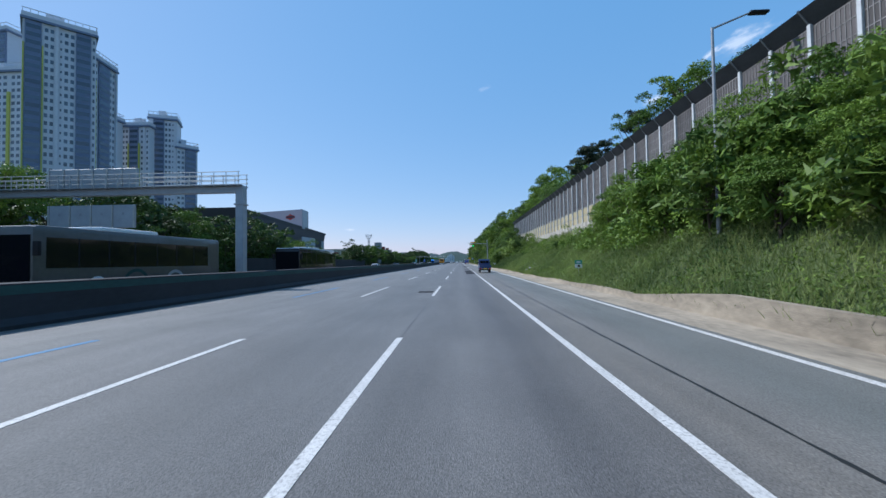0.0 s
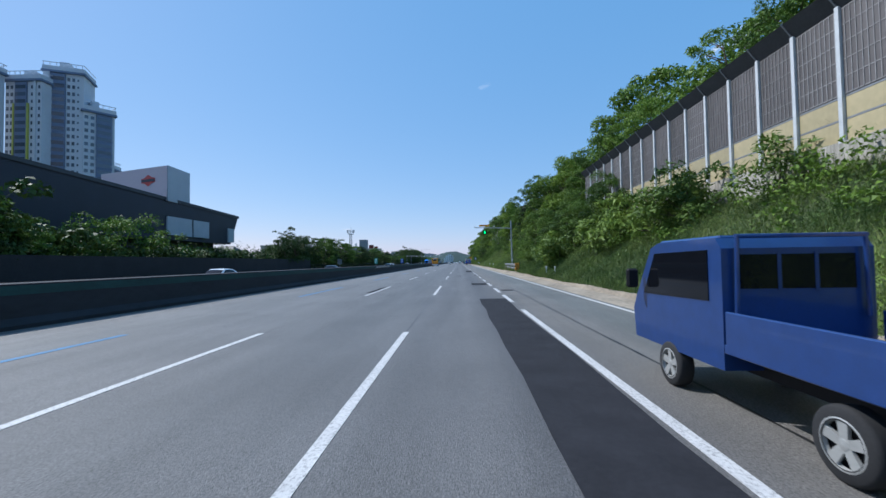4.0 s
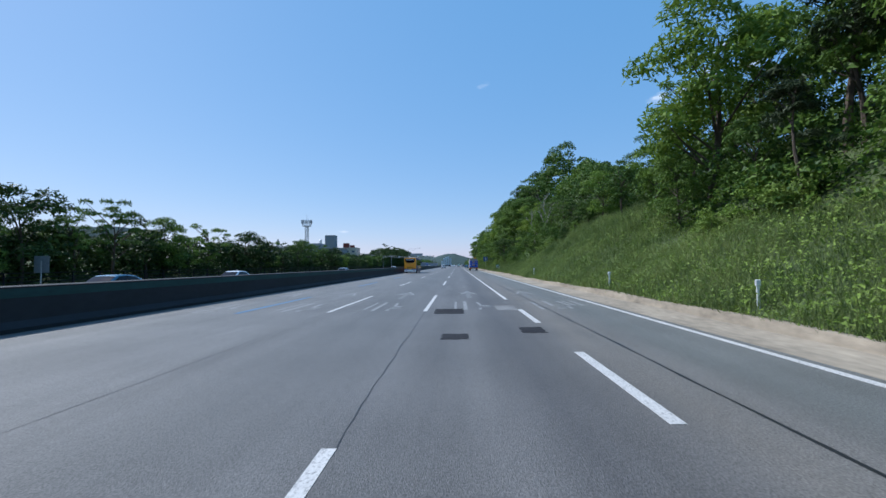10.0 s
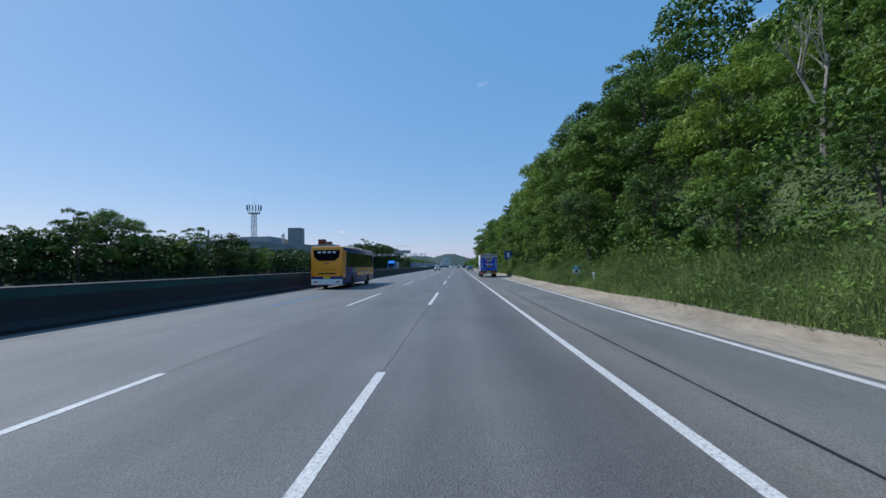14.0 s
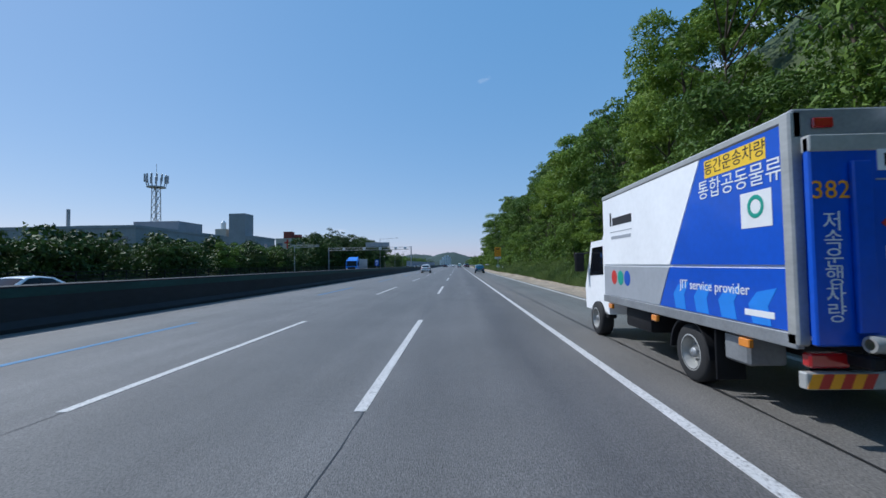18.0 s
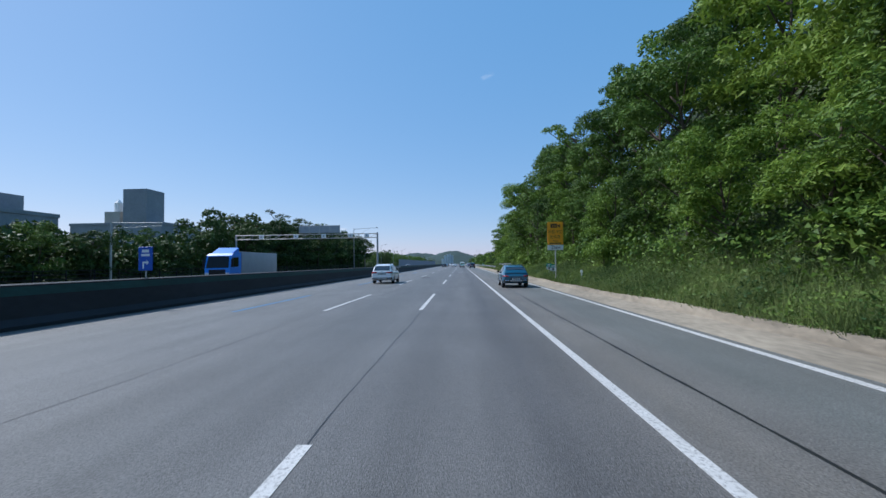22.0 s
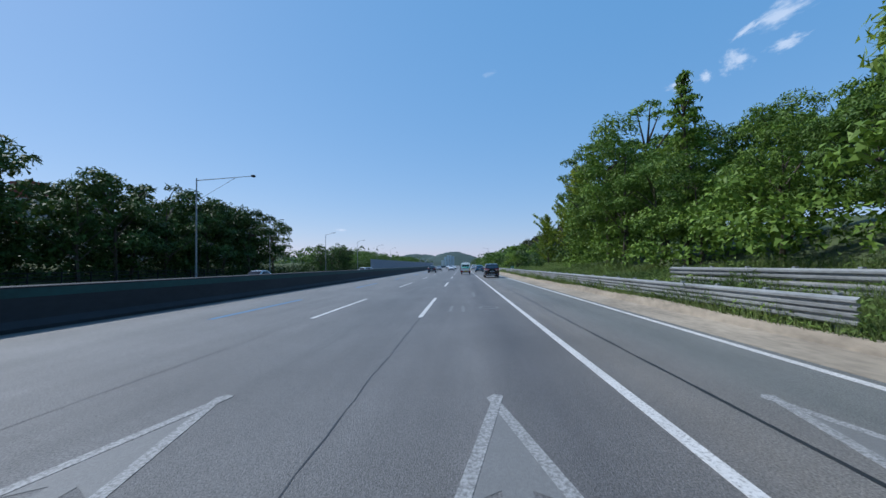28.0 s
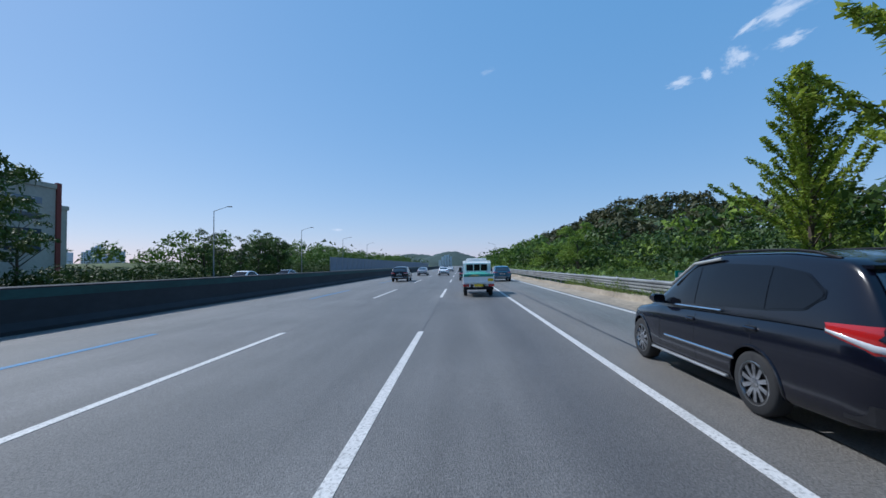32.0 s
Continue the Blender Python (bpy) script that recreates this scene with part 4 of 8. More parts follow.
# shrubs on the bank
for i in range(84):
    y = rt.choice((rt.uniform(-12, 22), rt.uniform(-12, 22), rt.uniform(24, 60), rt.uniform(62, 98), rt.uniform(72, 98), rt.uniform(96, 122), rt.uniform(122, 165), rt.uniform(190, 350), rt.uniform(200, 360)))
    xb = float(np.interp(y, BANK_Y, BANK_X))
    x = rt.uniform(xb - 3.0, xb - 0.3) if y < 96 else rt.uniform(xb - 1.0, xb + 1.0)
    h = rt.uniform(2.6, 4.2) if y < 16 else (rt.uniform(2.4, 3.6) if 64 < y < 98 else (rt.uniform(0.8, 1.4) if y < 62 else rt.uniform(1.3, 2.4)))
    plant("shrub", max(x, 9.2), y, float(bank_z(np.float64(max(x, 9.2)), np.float64(y))), h, rt, "shrubs on the bank")
# trees across the road
LEFT_Y = (-80, 62, 80, 97, 136, 139, 165, 200, 265, 280, 355, 361, 378, 388, 461, 466, 483, 488, 700)
LEFT_H = (10.5, 10.5, 8.8, 0, 0, 9.4, 9.2, 8.1, 7.4, 5.9, 6.3, 9.5, 11.8, 12.3, 12.6, 0, 0, 8.4, 8)
y = -20.0
while y < 520:
    h = float(np.interp(y, LEFT_Y, LEFT_H))
    if h > 3:
        for off in (0,):
            x = -38.6 - off + rt.uniform(-1.2, 1.0)
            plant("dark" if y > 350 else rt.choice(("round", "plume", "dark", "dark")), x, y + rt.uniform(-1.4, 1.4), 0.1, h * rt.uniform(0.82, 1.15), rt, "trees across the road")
    y += 4.9
for x, y, h in ((-44, 154, 11.5), (-41, 118, 5.0), (-45, 395, 15.5), (-43, 401, 13), (-40, 137, 6.0), (-41.5, 466, 8.5)):
    plant("dark", x, y, 0.2, h, rt, "trees across the road")
for src in list(BASE_H):
    if src not in first_use:
        for o in (*src.children_recursive, src):
            bpy.data.objects.remove(o)


def undergrowth(name, material, per, x_of, y0, y1, size, seed, ground_of, label, tall=0.0, long=1.0, lift=0.35):
    """Low plants over a stretch of ground as one mesh. x_of(u, y): place across, u in 0..1."""
    rng = np.random.default_rng(seed)
    n = int(per * (y1 - y0))
    y = rng.uniform(y0, y1, n)
    x = x_of(rng.random(n), y)
    clump = 0.5 + 0.5 * np.sin(y * 1.3 + 2.1 * np.sin(x * 1.1 + y * 0.37)) * np.sin(x * 1.7 + y * 0.5)
    z = ground_of(x, y) + rng.random(n) ** 1.4 * (lift * (0.4 + 1.2 * clump))
    c = np.stack([x, y, z], 1)
    s = size * (0.55 + 0.9 * rng.random(n))
    if tall:
        a = rng.uniform(0, 6.283, n)
        bend = rng.normal(size=(n, 2)) * 0.35
        w = s * 0.04
        hgt = tall * (0.35 + 0.9 * rng.random(n)) * (0.55 + 0.7 * clump)
        base = np.stack([x, y, ground_of(x, y) - 0.03], 1)
        side = np.stack([np.cos(a) * w, np.sin(a) * w, 0 * a], 1)
        tip = base + np.stack([bend[:, 0] * hgt, bend[:, 1] * hgt, hgt], 1)
        me = facets(name, np.stack([base - side * 1.5, base + side * 1.5, tip], 1), material)
    else:
        out = np.zeros((n, 3)) + np.array((-0.45, 0, 0.8))
        me = leaves(name, c, out, s, rng, material, long, 0.5)
    return tagged(new(name, me), label, "undergrowth", "", "stuff")


def low_band(u, y):
    xb = np.interp(y, BANK_Y, BANK_X)
    return 7.36 + u ** 1.05 * (np.maximum(xb, 10.2) - 7.36 + 0.6)


def wood_floor(u, y):
    xb = np.interp(y, BANK_Y, BANK_X)
    return np.where(y < 96, 14.2, xb - 0.6) + u * 9.0


for a in range(-20, 460, 40):
    undergrowth("weeds", WEED, 860, low_band, a, a + 40, 0.075, 300 + a, bank_z, "dense green weeds and creepers on the roadside bank", long=1.5, lift=0.5)
    undergrowth("tall_grass", GRASS, 1250, low_band, a, a + 40, 0.2, 700 + a, bank_z, "long seeding grass on the roadside bank", tall=0.62)
for a, b in ((-20, 84), (84, 126), (126, 166), (195, 260), (260, 320), (320, 380)):
    undergrowth("creepers", LEAF, 620 if a > 80 else 150, wood_floor, a, b, 0.13, 900 + a, bank_z, "leafy creepers under the trees", lift=1.3)
undergrowth("slope_grass", GRASS, 1000, lambda u, y: 11.0 + u * 15, 164, 198, 0.42, 77, bank_z, "long pale grass on the open slope", tall=0.85)
undergrowth("slope_weeds", WEED, 260, lambda u, y: 11.0 + u * 12, 164, 198, 0.12, 78, bank_z, "low green plants on the open slope", long=2.0, lift=0.5)
undergrowth("weeds", WEED, 150, lambda u, y: 7.8 + u * 22, 460, 640, 0.4, 31, bank_z, "green weeds beside the road", lift=0.5)
for a, b in ((-40, 461), (464, 484), (482, 640)):
    undergrowth("hedge", LEAF_SHADED, 240, lambda u, y: -37.0 - u * 6.0, a, b, 0.26, 41 + a, lambda x, y: 0.0 * x + 1.2 * (np.sin(y * 0.9) * 0.3 + 0.7), "hedge growth across the road with shade-toned leaves", lift=3.2 if a < 0 else (0.9 if a < 480 else 1.8))
undergrowth("far_woods", FAR_GREEN, 30, lambda u, y: 30 + u ** 1.5 * 190, 500, 900, 1.5, 51, lambda x, y: bank_z(x, y), "wooded hillside in the distance", lift=5.0)
undergrowth("far_woods", FAR_GREEN, 22, lambda u, y: -44 - u ** 1.5 * 120, 560, 1000, 1.5, 52, lambda x, y: 0 * x, "woods in the distance", lift=8.0)
undergrowth("far_woods", FAR_GREEN, 14, lambda u, y: 14 + u ** 1.5 * 50, 640, 1100, 1.5, 53, lambda x, y: 0 * x, "woods in the distance", lift=7.0)


def thicket(name, material, spots, per, size, seed, label):
    """Joined crowns of plants that nobody could count: a list of clumps (centre, radius)."""
    rng = np.random.default_rng(seed)
    return tagged(new(name, crown(rng, spots, per, size, name, material, 0.85)), label, "woods", "", "stuff")


def spots(n, xr, yr, height, radius, seed, ground_of):
    r = random.Random(seed)
    out = []
    for i in range(n):
        x, y = r.uniform(*xr), r.uniform(*yr)
        out.append(((x, y, float(ground_of(np.float64(x), np.float64(y))) + r.uniform(0.15, 1.0) * height), r.uniform(*radius)))
    return out


flat = lambda x, y: 0.0
thicket("crest_bushes", LEAF_DEEP, spots(190, (16.5, 24), (163, 208), 4.0, (0.7, 1.4), 33, bank_z), 80, 0.25, 34, "dark bushes along the crest of the slope")
for a in range(84, 356, 68):
    r = random.Random(a)
    spot = []
    for i in range(190):
        y = a + r.uniform(0, 68)
        if 164 < y < 190:
            continue
        x = float(np.interp(y, BANK_Y, BANK_X)) + r.uniform(10.5, 17)
        spot.append(((x, y, float(bank_z(np.float64(x), np.float64(y))) + r.uniform(3, 11.5) * float(np.interp(y, SLOPE_Y, SLOPE_K)) * (0.42 if 196 < y < 230 else 1.0)), r.uniform(1.0, 1.9)))
    thicket("upper_woods", LEAF, spot, 60, 0.38, a, "dense tree crowns high on the wooded slope")
thicket("thicket", LEAF, spots(210, (10.6, 15.5), (356, 424), 3.6, (0.7, 1.4), 5, bank_z), 120, 0.2, 6, "leafy thicket below the trees")
thicket("thicket", LEAF_DEEP, spots(130, (15, 24), (352, 440), 6.5, (1.0, 1.8), 7, bank_z), 40, 0.4, 8, "dense growth behind the roadside trees")
bushes = []
rk = random.Random(81)
for i in range(230):
    y = rk.uniform(-16, 26)
    x = rk.uniform(10.0, 13.3)
    bushes.append(((x, y, float(bank_z(np.float64(x), np.float64(y))) + rk.uniform(0.1, 0.75) * (x - 9.0)), rk.uniform(0.5, 1.05)))
for i in range(150):
    y = rk.uniform(26, 97)
    x = rk.uniform(10.6, 13.3)
    bushes.append(((x, y, float(bank_z(np.float64(x), np.float64(y))) + rk.uniform(0.0, 0.3) * (x - 9.0)), rk.uniform(0.35, 0.75)))
thicket("bank_bushes", LEAF, bushes, 150, 0.14, 82, "dense bushes below the retaining wall")
thicket("slope_bushes", LEAF_DEEP, spots(130, (15.5, 26), (124, 166), 5.0, (0.8, 1.6), 83, bank_z), 70, 0.26, 84, "dark bushes high on the slope")
for k, (y0, y1, n) in enumerate(((97, 165, 190), (195, 250, 260), (250, 305, 260), (305, 356, 240))):
    rk = random.Random(90 + k)
    vines = []
    for i in range(n):
        y = rk.uniform(y0, y1)
        d = rk.random() ** 1.3
        x = float(np.interp(y, BANK_Y, BANK_X)) + 0.2 + 6.0 * d
        vines.append(((x, y, float(bank_z(np.float64(x), np.float64(y))) + rk.uniform(0.2, 1.0) * (1.6 + 3.6 * d)), rk.uniform(0.6, 1.25)))
    thicket("vine_thicket", LEAF, vines, 150, 0.17, 400 + k, "leafy vines and bushes climbing the slope")
thicket("roadside_bushes", LEAF, spots(230, (-46, -39), (52, 108), 7.6, (0.9, 1.6), 35, flat), 70, 0.26, 36, "round green bushes in front of the showroom")
thicket("roadside_bushes", LEAF, spots(90, (-46, -40), (104, 130), 4.4, (0.8, 1.4), 37, flat), 70, 0.26, 38, "low green bushes beside the showroom")
def hedge_height(y):
    return float(np.interp(y, (-40, 88, 96, 136, 140, 200, 280, 355, 362, 458, 462, 640), (7.0, 7.0, 3.6, 3.6, 6.0, 5.4, 4.4, 4.6, 8.2, 8.2, 2.5, 4.0)))
for a, b, n in ((-40, 100, 520), (100, 250, 460), (250, 362, 380), (362, 460, 420)):
    rk = random.Random(int(a) + 600)
    core = []
    for i in range(n):
        y = rk.uniform(a, b)
        core.append(((rk.uniform(-43.5, -38.2), y, rk.uniform(0.3, 1.0) * hedge_height(y)), rk.uniform(0.8, 1.5)))
    thicket("hedge_wall", LEAF_SHADED, core, 46, 0.42, 640 + a, "dense shaded trees and bushes across the road")
thicket("back_row", LEAF_SHADED, spots(260, (-47, -40.5), (-40, 88), 10.4, (1.0, 1.9), 11, flat), 44, 0.5, 12, "joined tree crowns behind the front row across the road")
thicket("back_row", LEAF_SHADED, spots(340, (-47, -40.5), (152, 358), 6.0, (1.0, 1.9), 13, flat), 44, 0.5, 14, "joined tree crowns behind the front row across the road")
thicket("back_row", LEAF_SHADED, spots(280, (-49, -39.5), (360, 459), 11.0, (1.1, 2.1), 15, flat), 44, 0.5, 16, "joined tree crowns behind the front row across the road")
thicket("far_row", LEAF_DEEP, spots(420, (-52, -39), (486, 760), 7.5, (1.2, 2.4), 17, flat), 34, 0.42, 18, "tree row across the road in the distance")
thicket("hill_woods", PINE_HILL, spots(620, (24, 105), (490, 680), 6.5, (1.5, 3.2), 19, bank_z), 16, 0.8, 20, "wooded hill in the distance")
thicket("thicket", LEAF_SHADED, spots(400, (13, 40), (436, 520), 3.6, (0.8, 1.7), 23, bank_z), 46, 0.3, 24, "green bushes beyond the guard rail")
thicket("thicket", LEAF_LIGHT, spots(26, (12, 26), (440, 520), 4.0, (0.8, 1.6), 25, bank_z), 46, 0.3, 26, "light green bushes beyond the guard rail")
thicket("far_row", LEAF_DEEP, spots(220, (12, 26), (500, 760), 5.5, (1.2, 2.4), 21, bank_z), 20, 0.6, 22, "tree row beside the road in the distance")

# a small slip of bare earth and stones at the foot of the bank
rs0 = random.Random(44)
for k in range(16):
    x, y, r = rs0.uniform(7.7, 9.2), rs0.uniform(37.0, 42.5), rs0.uniform(0.08, 0.2)
    z = float(bank_z(np.float64(x), np.float64(y)))
    rings = [[(r * q * (1 + 0.25 * math.sin(3 * i + k)) * math.cos(0.8976 * i), r * q * (1 + 0.2 * math.cos(2 * i + k)) * math.sin(0.8976 * i), r * h) for i in range(7)] for q, h in ((0.7, -0.3), (1.0, 0.2), (0.75, 0.62), (0.25, 0.8))]
    stone = part("stone", Geo().loft(rings), CONCRETE, None, "", 40)
    stone.matrix_basis = pose(x, y, z + 0.12, rs0.uniform(-15, 15), rs0.uniform(-15, 15), rs0.uniform(0, 360))
    tagged(stone, "rough pale stone on the bare earth of the bank", "stone", "stones at the foot of the bank")

# ---- noise barrier on a retaining wall ----
NOISE_RIB = mat("louvre_edge", (0.21, 0.2, 0.195), 0.6, vary=0.25, scale=1.5, spread=0.5)
POST_PAINT = mat("pale_post_paint", (0.56, 0.58, 0.59), 0.55, 0.1, vary=0.12, scale=2)
WALL_X = 13.55
wall = setting("retaining_wall", Geo().box(WALL_X - 0.05, WALL_X + 0.32, -60, 94.6, 3.2, 5.75), STAINED, "streaked pale concrete retaining wall at the top of the bank", "wall")
rows = []
noise = thing("noise_barrier", pose(0, 0, 0), "tall grey noise barrier with steel posts and dusty lower panes", "barrier")
post_mesh = mesh_of("post", Geo().box(-0.09, 0.09, -0.08, 0.08, 0, 4.85).box(-0.12, 0.12, -0.1, 0.1, -0.02, 0.06), POST_PAINT, 0)
grey_mesh = mesh_of("grey_panel", Geo().box(-0.05, 0.05, 0.09, 1.91, 0, 3.1), NOISE_DARK, 0)
louvre = Geo()
for i in range(9):
    louvre.box(-0.072, -0.052, 0.1 + 0.2 * i + 0.075, 0.1 + 0.2 * i + 0.105, 0.04, 3.06)
for z in (0.03, 0.63, 1.24, 1.85, 2.46, 3.04):
    louvre.box(-0.066, -0.052, 0.1, 1.9, z, z + 0.035)
louvre_mesh = mesh_of("louvre_grid", louvre, NOISE_RIB, 0)
strut_mesh = mesh_of("cowl_strut", Geo().prism([(-0.06, 0.0), (0.04, 0.0), (-0.46, 0.64), (-0.52, 0.6)], -0.03, 0.03), STEEL_DULL, 0)
tan_mesh = mesh_of("lower_pane", Geo().box(-0.035, 0.035, 0.09, 1.91, 0, 0.72), NOISE_TAN, 0)
rail_mesh = mesh_of("rail", Geo().box(-0.045, 0.045, 0.09, 1.91, 0, 0.06), STEEL_DULL, 0)
cowl_mesh = mesh_of("cowl", Geo().prism([(-0.05, 0), (0.05, 0), (-0.42, 0.62), (-0.5, 0.58)], 0.0, 2.0), NOISE_TOP, 0)


def bit(name, me, parent, x, y, z):
    ob = new(name, me)
    ob.parent = parent
    ob.location = (x, y, z)
    return ob


for k in range(-16, 47):
    y = 2.0 * k + 0.6
    x = WALL_X + 0.12
    bit("post", post_mesh, noise, x - 0.06, y, 5.72)
    bit("lower_pane", tan_mesh, noise, x, y, 5.78)
    bit("rail", rail_mesh, noise, x, y, 6.51)
    bit("lower_pane", tan_mesh, noise, x, y, 6.58)
    bit("rail", rail_mesh, noise, x, y, 7.31)
    bit("grey_panel", grey_mesh, noise, x, y, 7.38)
    bit("cowl", cowl_mesh, noise, x, y, 10.5)
    bit("cowl_strut", strut_mesh, noise, x - 0.035, y, 10.5)
    bit("louvre_grid", louvre_mesh, noise, x, y, 7.38)

# ---- guard rails ----
WAVE = [(-0.01, -0.155), (0.03, -0.12), (0.075, -0.1), (0.075, -0.05), (0.0, -0.02), (0.0, 0.02), (0.075, 0.05), (0.075, 0.1), (0.03, 0.12), (-0.01, 0.155)]


def guard_rail(a, b, x, heights, label):
    root = thing("guard_rail", pose(0, a, 0), label, "guard rail")
    for z in heights:
        outer = [(x - p, z + q) for p, q in WAVE]
        inner = [(x - p + 0.012, z + q) for p, q in reversed(WAVE)]
        part("beam", Geo().prism(outer + inner, 0, b - a), RAIL_STEEL, root, "", 30)
    y = 0.6
    while y < b - a:
        part("post", Geo().box(x + 0.05, x + 0.17, y - 0.06, y + 0.06, -0.1, heights[-1] + 0.2, 0.01), STEEL_DULL, root)
        y += 2.0
    return root


near_rail = guard_rail(104.6, 119.0, 7.6, (0.72, 1.22), "double galvanised guard rail with striped orange end plates")
for z in (0.72, 1.22):
    part("end_plate", Geo().box(7.28, 7.86, -0.06, -0.03, z - 0.23, z + 0.23, 0.01), SIGN_ORANGE, near_rail, "orange and black hazard plate", 0)
    part("end_cap", Geo().box(7.5, 7.7, -0.028, 1.1, z - 0.19, z + 0.19, 0.03), STEEL, near_rail)
    for i in range(3):
        a = 7.30 + 0.18 * i
        part("black_stripe", Geo().add([(a, -0.064, z - 0.22), (a + 0.1, -0.064, z - 0.22), (a + 0.28, -0.064, z + 0.22), (a + 0.18, -0.064, z + 0.22)], [(0, 1, 2, 3)]), INK, near_rail, "", 0)
guard_rail(373.5, 397.0, 9.5, (0.98, 1.35), "galvanised guard rail among the weeds of the bank")
guard_rail(386.0, 620, 7.62, (0.58, 0.86), "long galvanised guard rail beside the bank")


# the grey noise wall across the road in the distance
far_wall = thing("far_noise_wall", pose(-36.75, 545.0, 0), "slate-grey panelled noise wall across the road", "barrier")
panel_mesh = mesh_of("panel", Geo().box(-0.06, 0.06, 0.1, 5.9, 0.9, 4.6), SLATE, 0)
foot_mesh = mesh_of("foot_panel", Geo().box(-0.1, 0.1, 0.0, 6.0, -0.2, 0.88), CONCRETE, 0)
upright_mesh = mesh_of("upright", Geo().box(-0.11, 0.11, -0.1, 0.1, -0.2, 4.75), STEEL_DULL, 0)
for k in range(60):
    for name, me in (("panel", panel_mesh), ("foot_panel", foot_mesh), ("upright", upright_mesh)):
        ob = new(name, me)
        ob.parent = far_wall
        ob.location = (0, 6.0 * k, 0)


# ---- signs and masts ----
def km_marker(x, y, z):
    root = thing("kilometre_marker", pose(x, y, z), "small green and white distance marker on a thin post", "road sign", "distance markers")
    part("post", Geo().tube((0, 0, -0.3), (0, 0, 0.75), 0.025), STEEL, root)
    part("green_plate", Geo().box(-0.24, 0.24, -0.02, 0, 1.0, 1.26), SIGN_GREEN, root)
    part("white_plate", Geo().box(-0.24, 0.24, -0.02, 0, 0.73, 0.995), SIGN_WHITE, root)
    part("number_bar", Geo().box(-0.13, 0.13, -0.024, -0.02, 1.07, 1.19), SIGN_WHITE, root)
    part("number_bar", Geo().box(-0.06, 0.1, -0.024, -0.02, 0.79, 0.94), INK, root)


def marker_post(x, y, z):
    root = thing("marker_post", pose(x, y, z), "short white roadside marker post", "marker post", "marker posts")
    part("stem", Geo().box(-0.04, 0.04, -0.02, 0.02, -0.2, 0.62, 0.01), SIGN_WHITE, root)
    part("head", Geo().box(-0.07, 0.07, -0.03, 0.03, 0.62, 0.8, 0.02), SIGN_WHITE, root)


for y in (18.9, 222.0, 333.6, 445.0):
    km_marker(8.05, y, float(bank_z(np.float64(8.05), np.float64(y))) - 0.1)
km_marker(8.0, 331.8, 0.25)
for y in (88.0, 84.6, 147.5, 158.5, 180.5, 218.0, 323.2):
    marker_post(7.95, y, float(bank_z(np.float64(7.95), np.float64(y))))

signal = thing("signal_mast", pose(8.35, 115.6, 0.2), "grey steel mast with a green arrow signal and yellow board", "signal mast")
part("mast", Geo().tube((0, 0, -0.2), (-0.12, 0, 7.9), 0.13, 0.1, 12), GREY_PAINT, signal)
part("base_plate", Geo().box(-0.25, 0.25, -0.25, 0.25, -0.2, 0.06, 0.02), STEEL_DULL, signal)
part("arm", Geo().tube((-0.1, 0, 6.7), (-5.85, -0.6, 6.85), 0.075, 0.05, 10), GREY_PAINT, signal)
part("arm_clamp", Geo().box(-0.3, 0.08, -0.16, 0.16, 6.58, 6.82, 0.03), STEEL_DULL, signal)
part("camera_box", Geo().box(-0.3, -0.08, -0.25, 0.05, 4.75, 4.95, 0.03), GREY_PAINT, signal)
part("camera_box", Geo().box(-5.9, -5.72, -0.9, -0.6, 6.92, 7.04, 0.02), SIGN_WHITE, signal)
part("camera_box", Geo().box(-2.9, -2.75, -0.7, -0.25, 6.95, 7.08, 0.02), SIGN_WHITE, signal)
part("number_plate", Geo().box(-0.18, 0.08, -0.16, -0.14, 1.6, 1.85), SIGN_WHITE, signal)
bx = part("signal_box", Geo().box(-4.6, -3.95, -0.62, -0.42, 5.75, 6.4, 0.02), BLACK, signal, "black signal head")
part("green_arrow", Geo().prism([(-4.345, 6.32), (-4.205, 6.32), (-4.205, 6.08), (-4.08, 6.08), (-4.275, 5.83), (-4.47, 6.08), (-4.345, 6.08)], -0.632, -0.625), GREEN_LED, bx, "lit green arrow", 0)
part("hanger", Geo().tube((-4.27, -0.48, 6.36), (-4.27, -0.48, 6.85), 0.025), STEEL_DULL, signal)
yb = part("yellow_board", Geo().box(-5.15, -3.55, -0.56, -0.52, 7.0, 7.28, 0.008), SIGN_ORANGE, signal, "yellow board with dark characters")
part("characters", moved(lettering("신 호 준 수", 0.2), facing(-4.35, -0.566, 7.14, "-y")), SIGN_RED, yb, "", 0)

warn = thing("camera_warning_sign", pose(7.75, 329.6, 0.25), "orange speed-camera sign with a white 2km plate on a steel post", "road sign")
part("post", Geo().tube((0, 0, -0.3), (0, 0, 3.2), 0.055, 0.05, 10), STEEL, warn)
ob = part("orange_plate", Geo().box(-0.62, 0.62, -0.09, -0.06, 2.85, 4.65, 0.012), SIGN_ORANGE, warn)
part("frame", Geo().box(-0.6, 0.6, -0.06, -0.02, 3.0, 3.06).box(-0.6, 0.6, -0.06, -0.02, 4.3, 4.36), STEEL_DULL, warn)
wp = part("white_plate", Geo().box(-0.62, 0.62, -0.09, -0.06, 2.42, 2.82, 0.012), SIGN_WHITE, warn)
part("distance", moved(lettering("2km", 0.42), facing(0, -0.094, 2.62, "-y")), INK, wp, "", 0)
part("characters", moved(lettering("지점·구간", 0.29), facing(0, -0.094, 3.85, "-y")), INK, ob, "", 0)
part("characters", moved(lettering("단속중", 0.29), facing(0, -0.094, 3.45, "-y")), INK, ob, "", 0)
part("characters", moved(lettering("Photo", 0.16), facing(0, -0.094, 3.14, "-y")), INK, ob, "", 0)
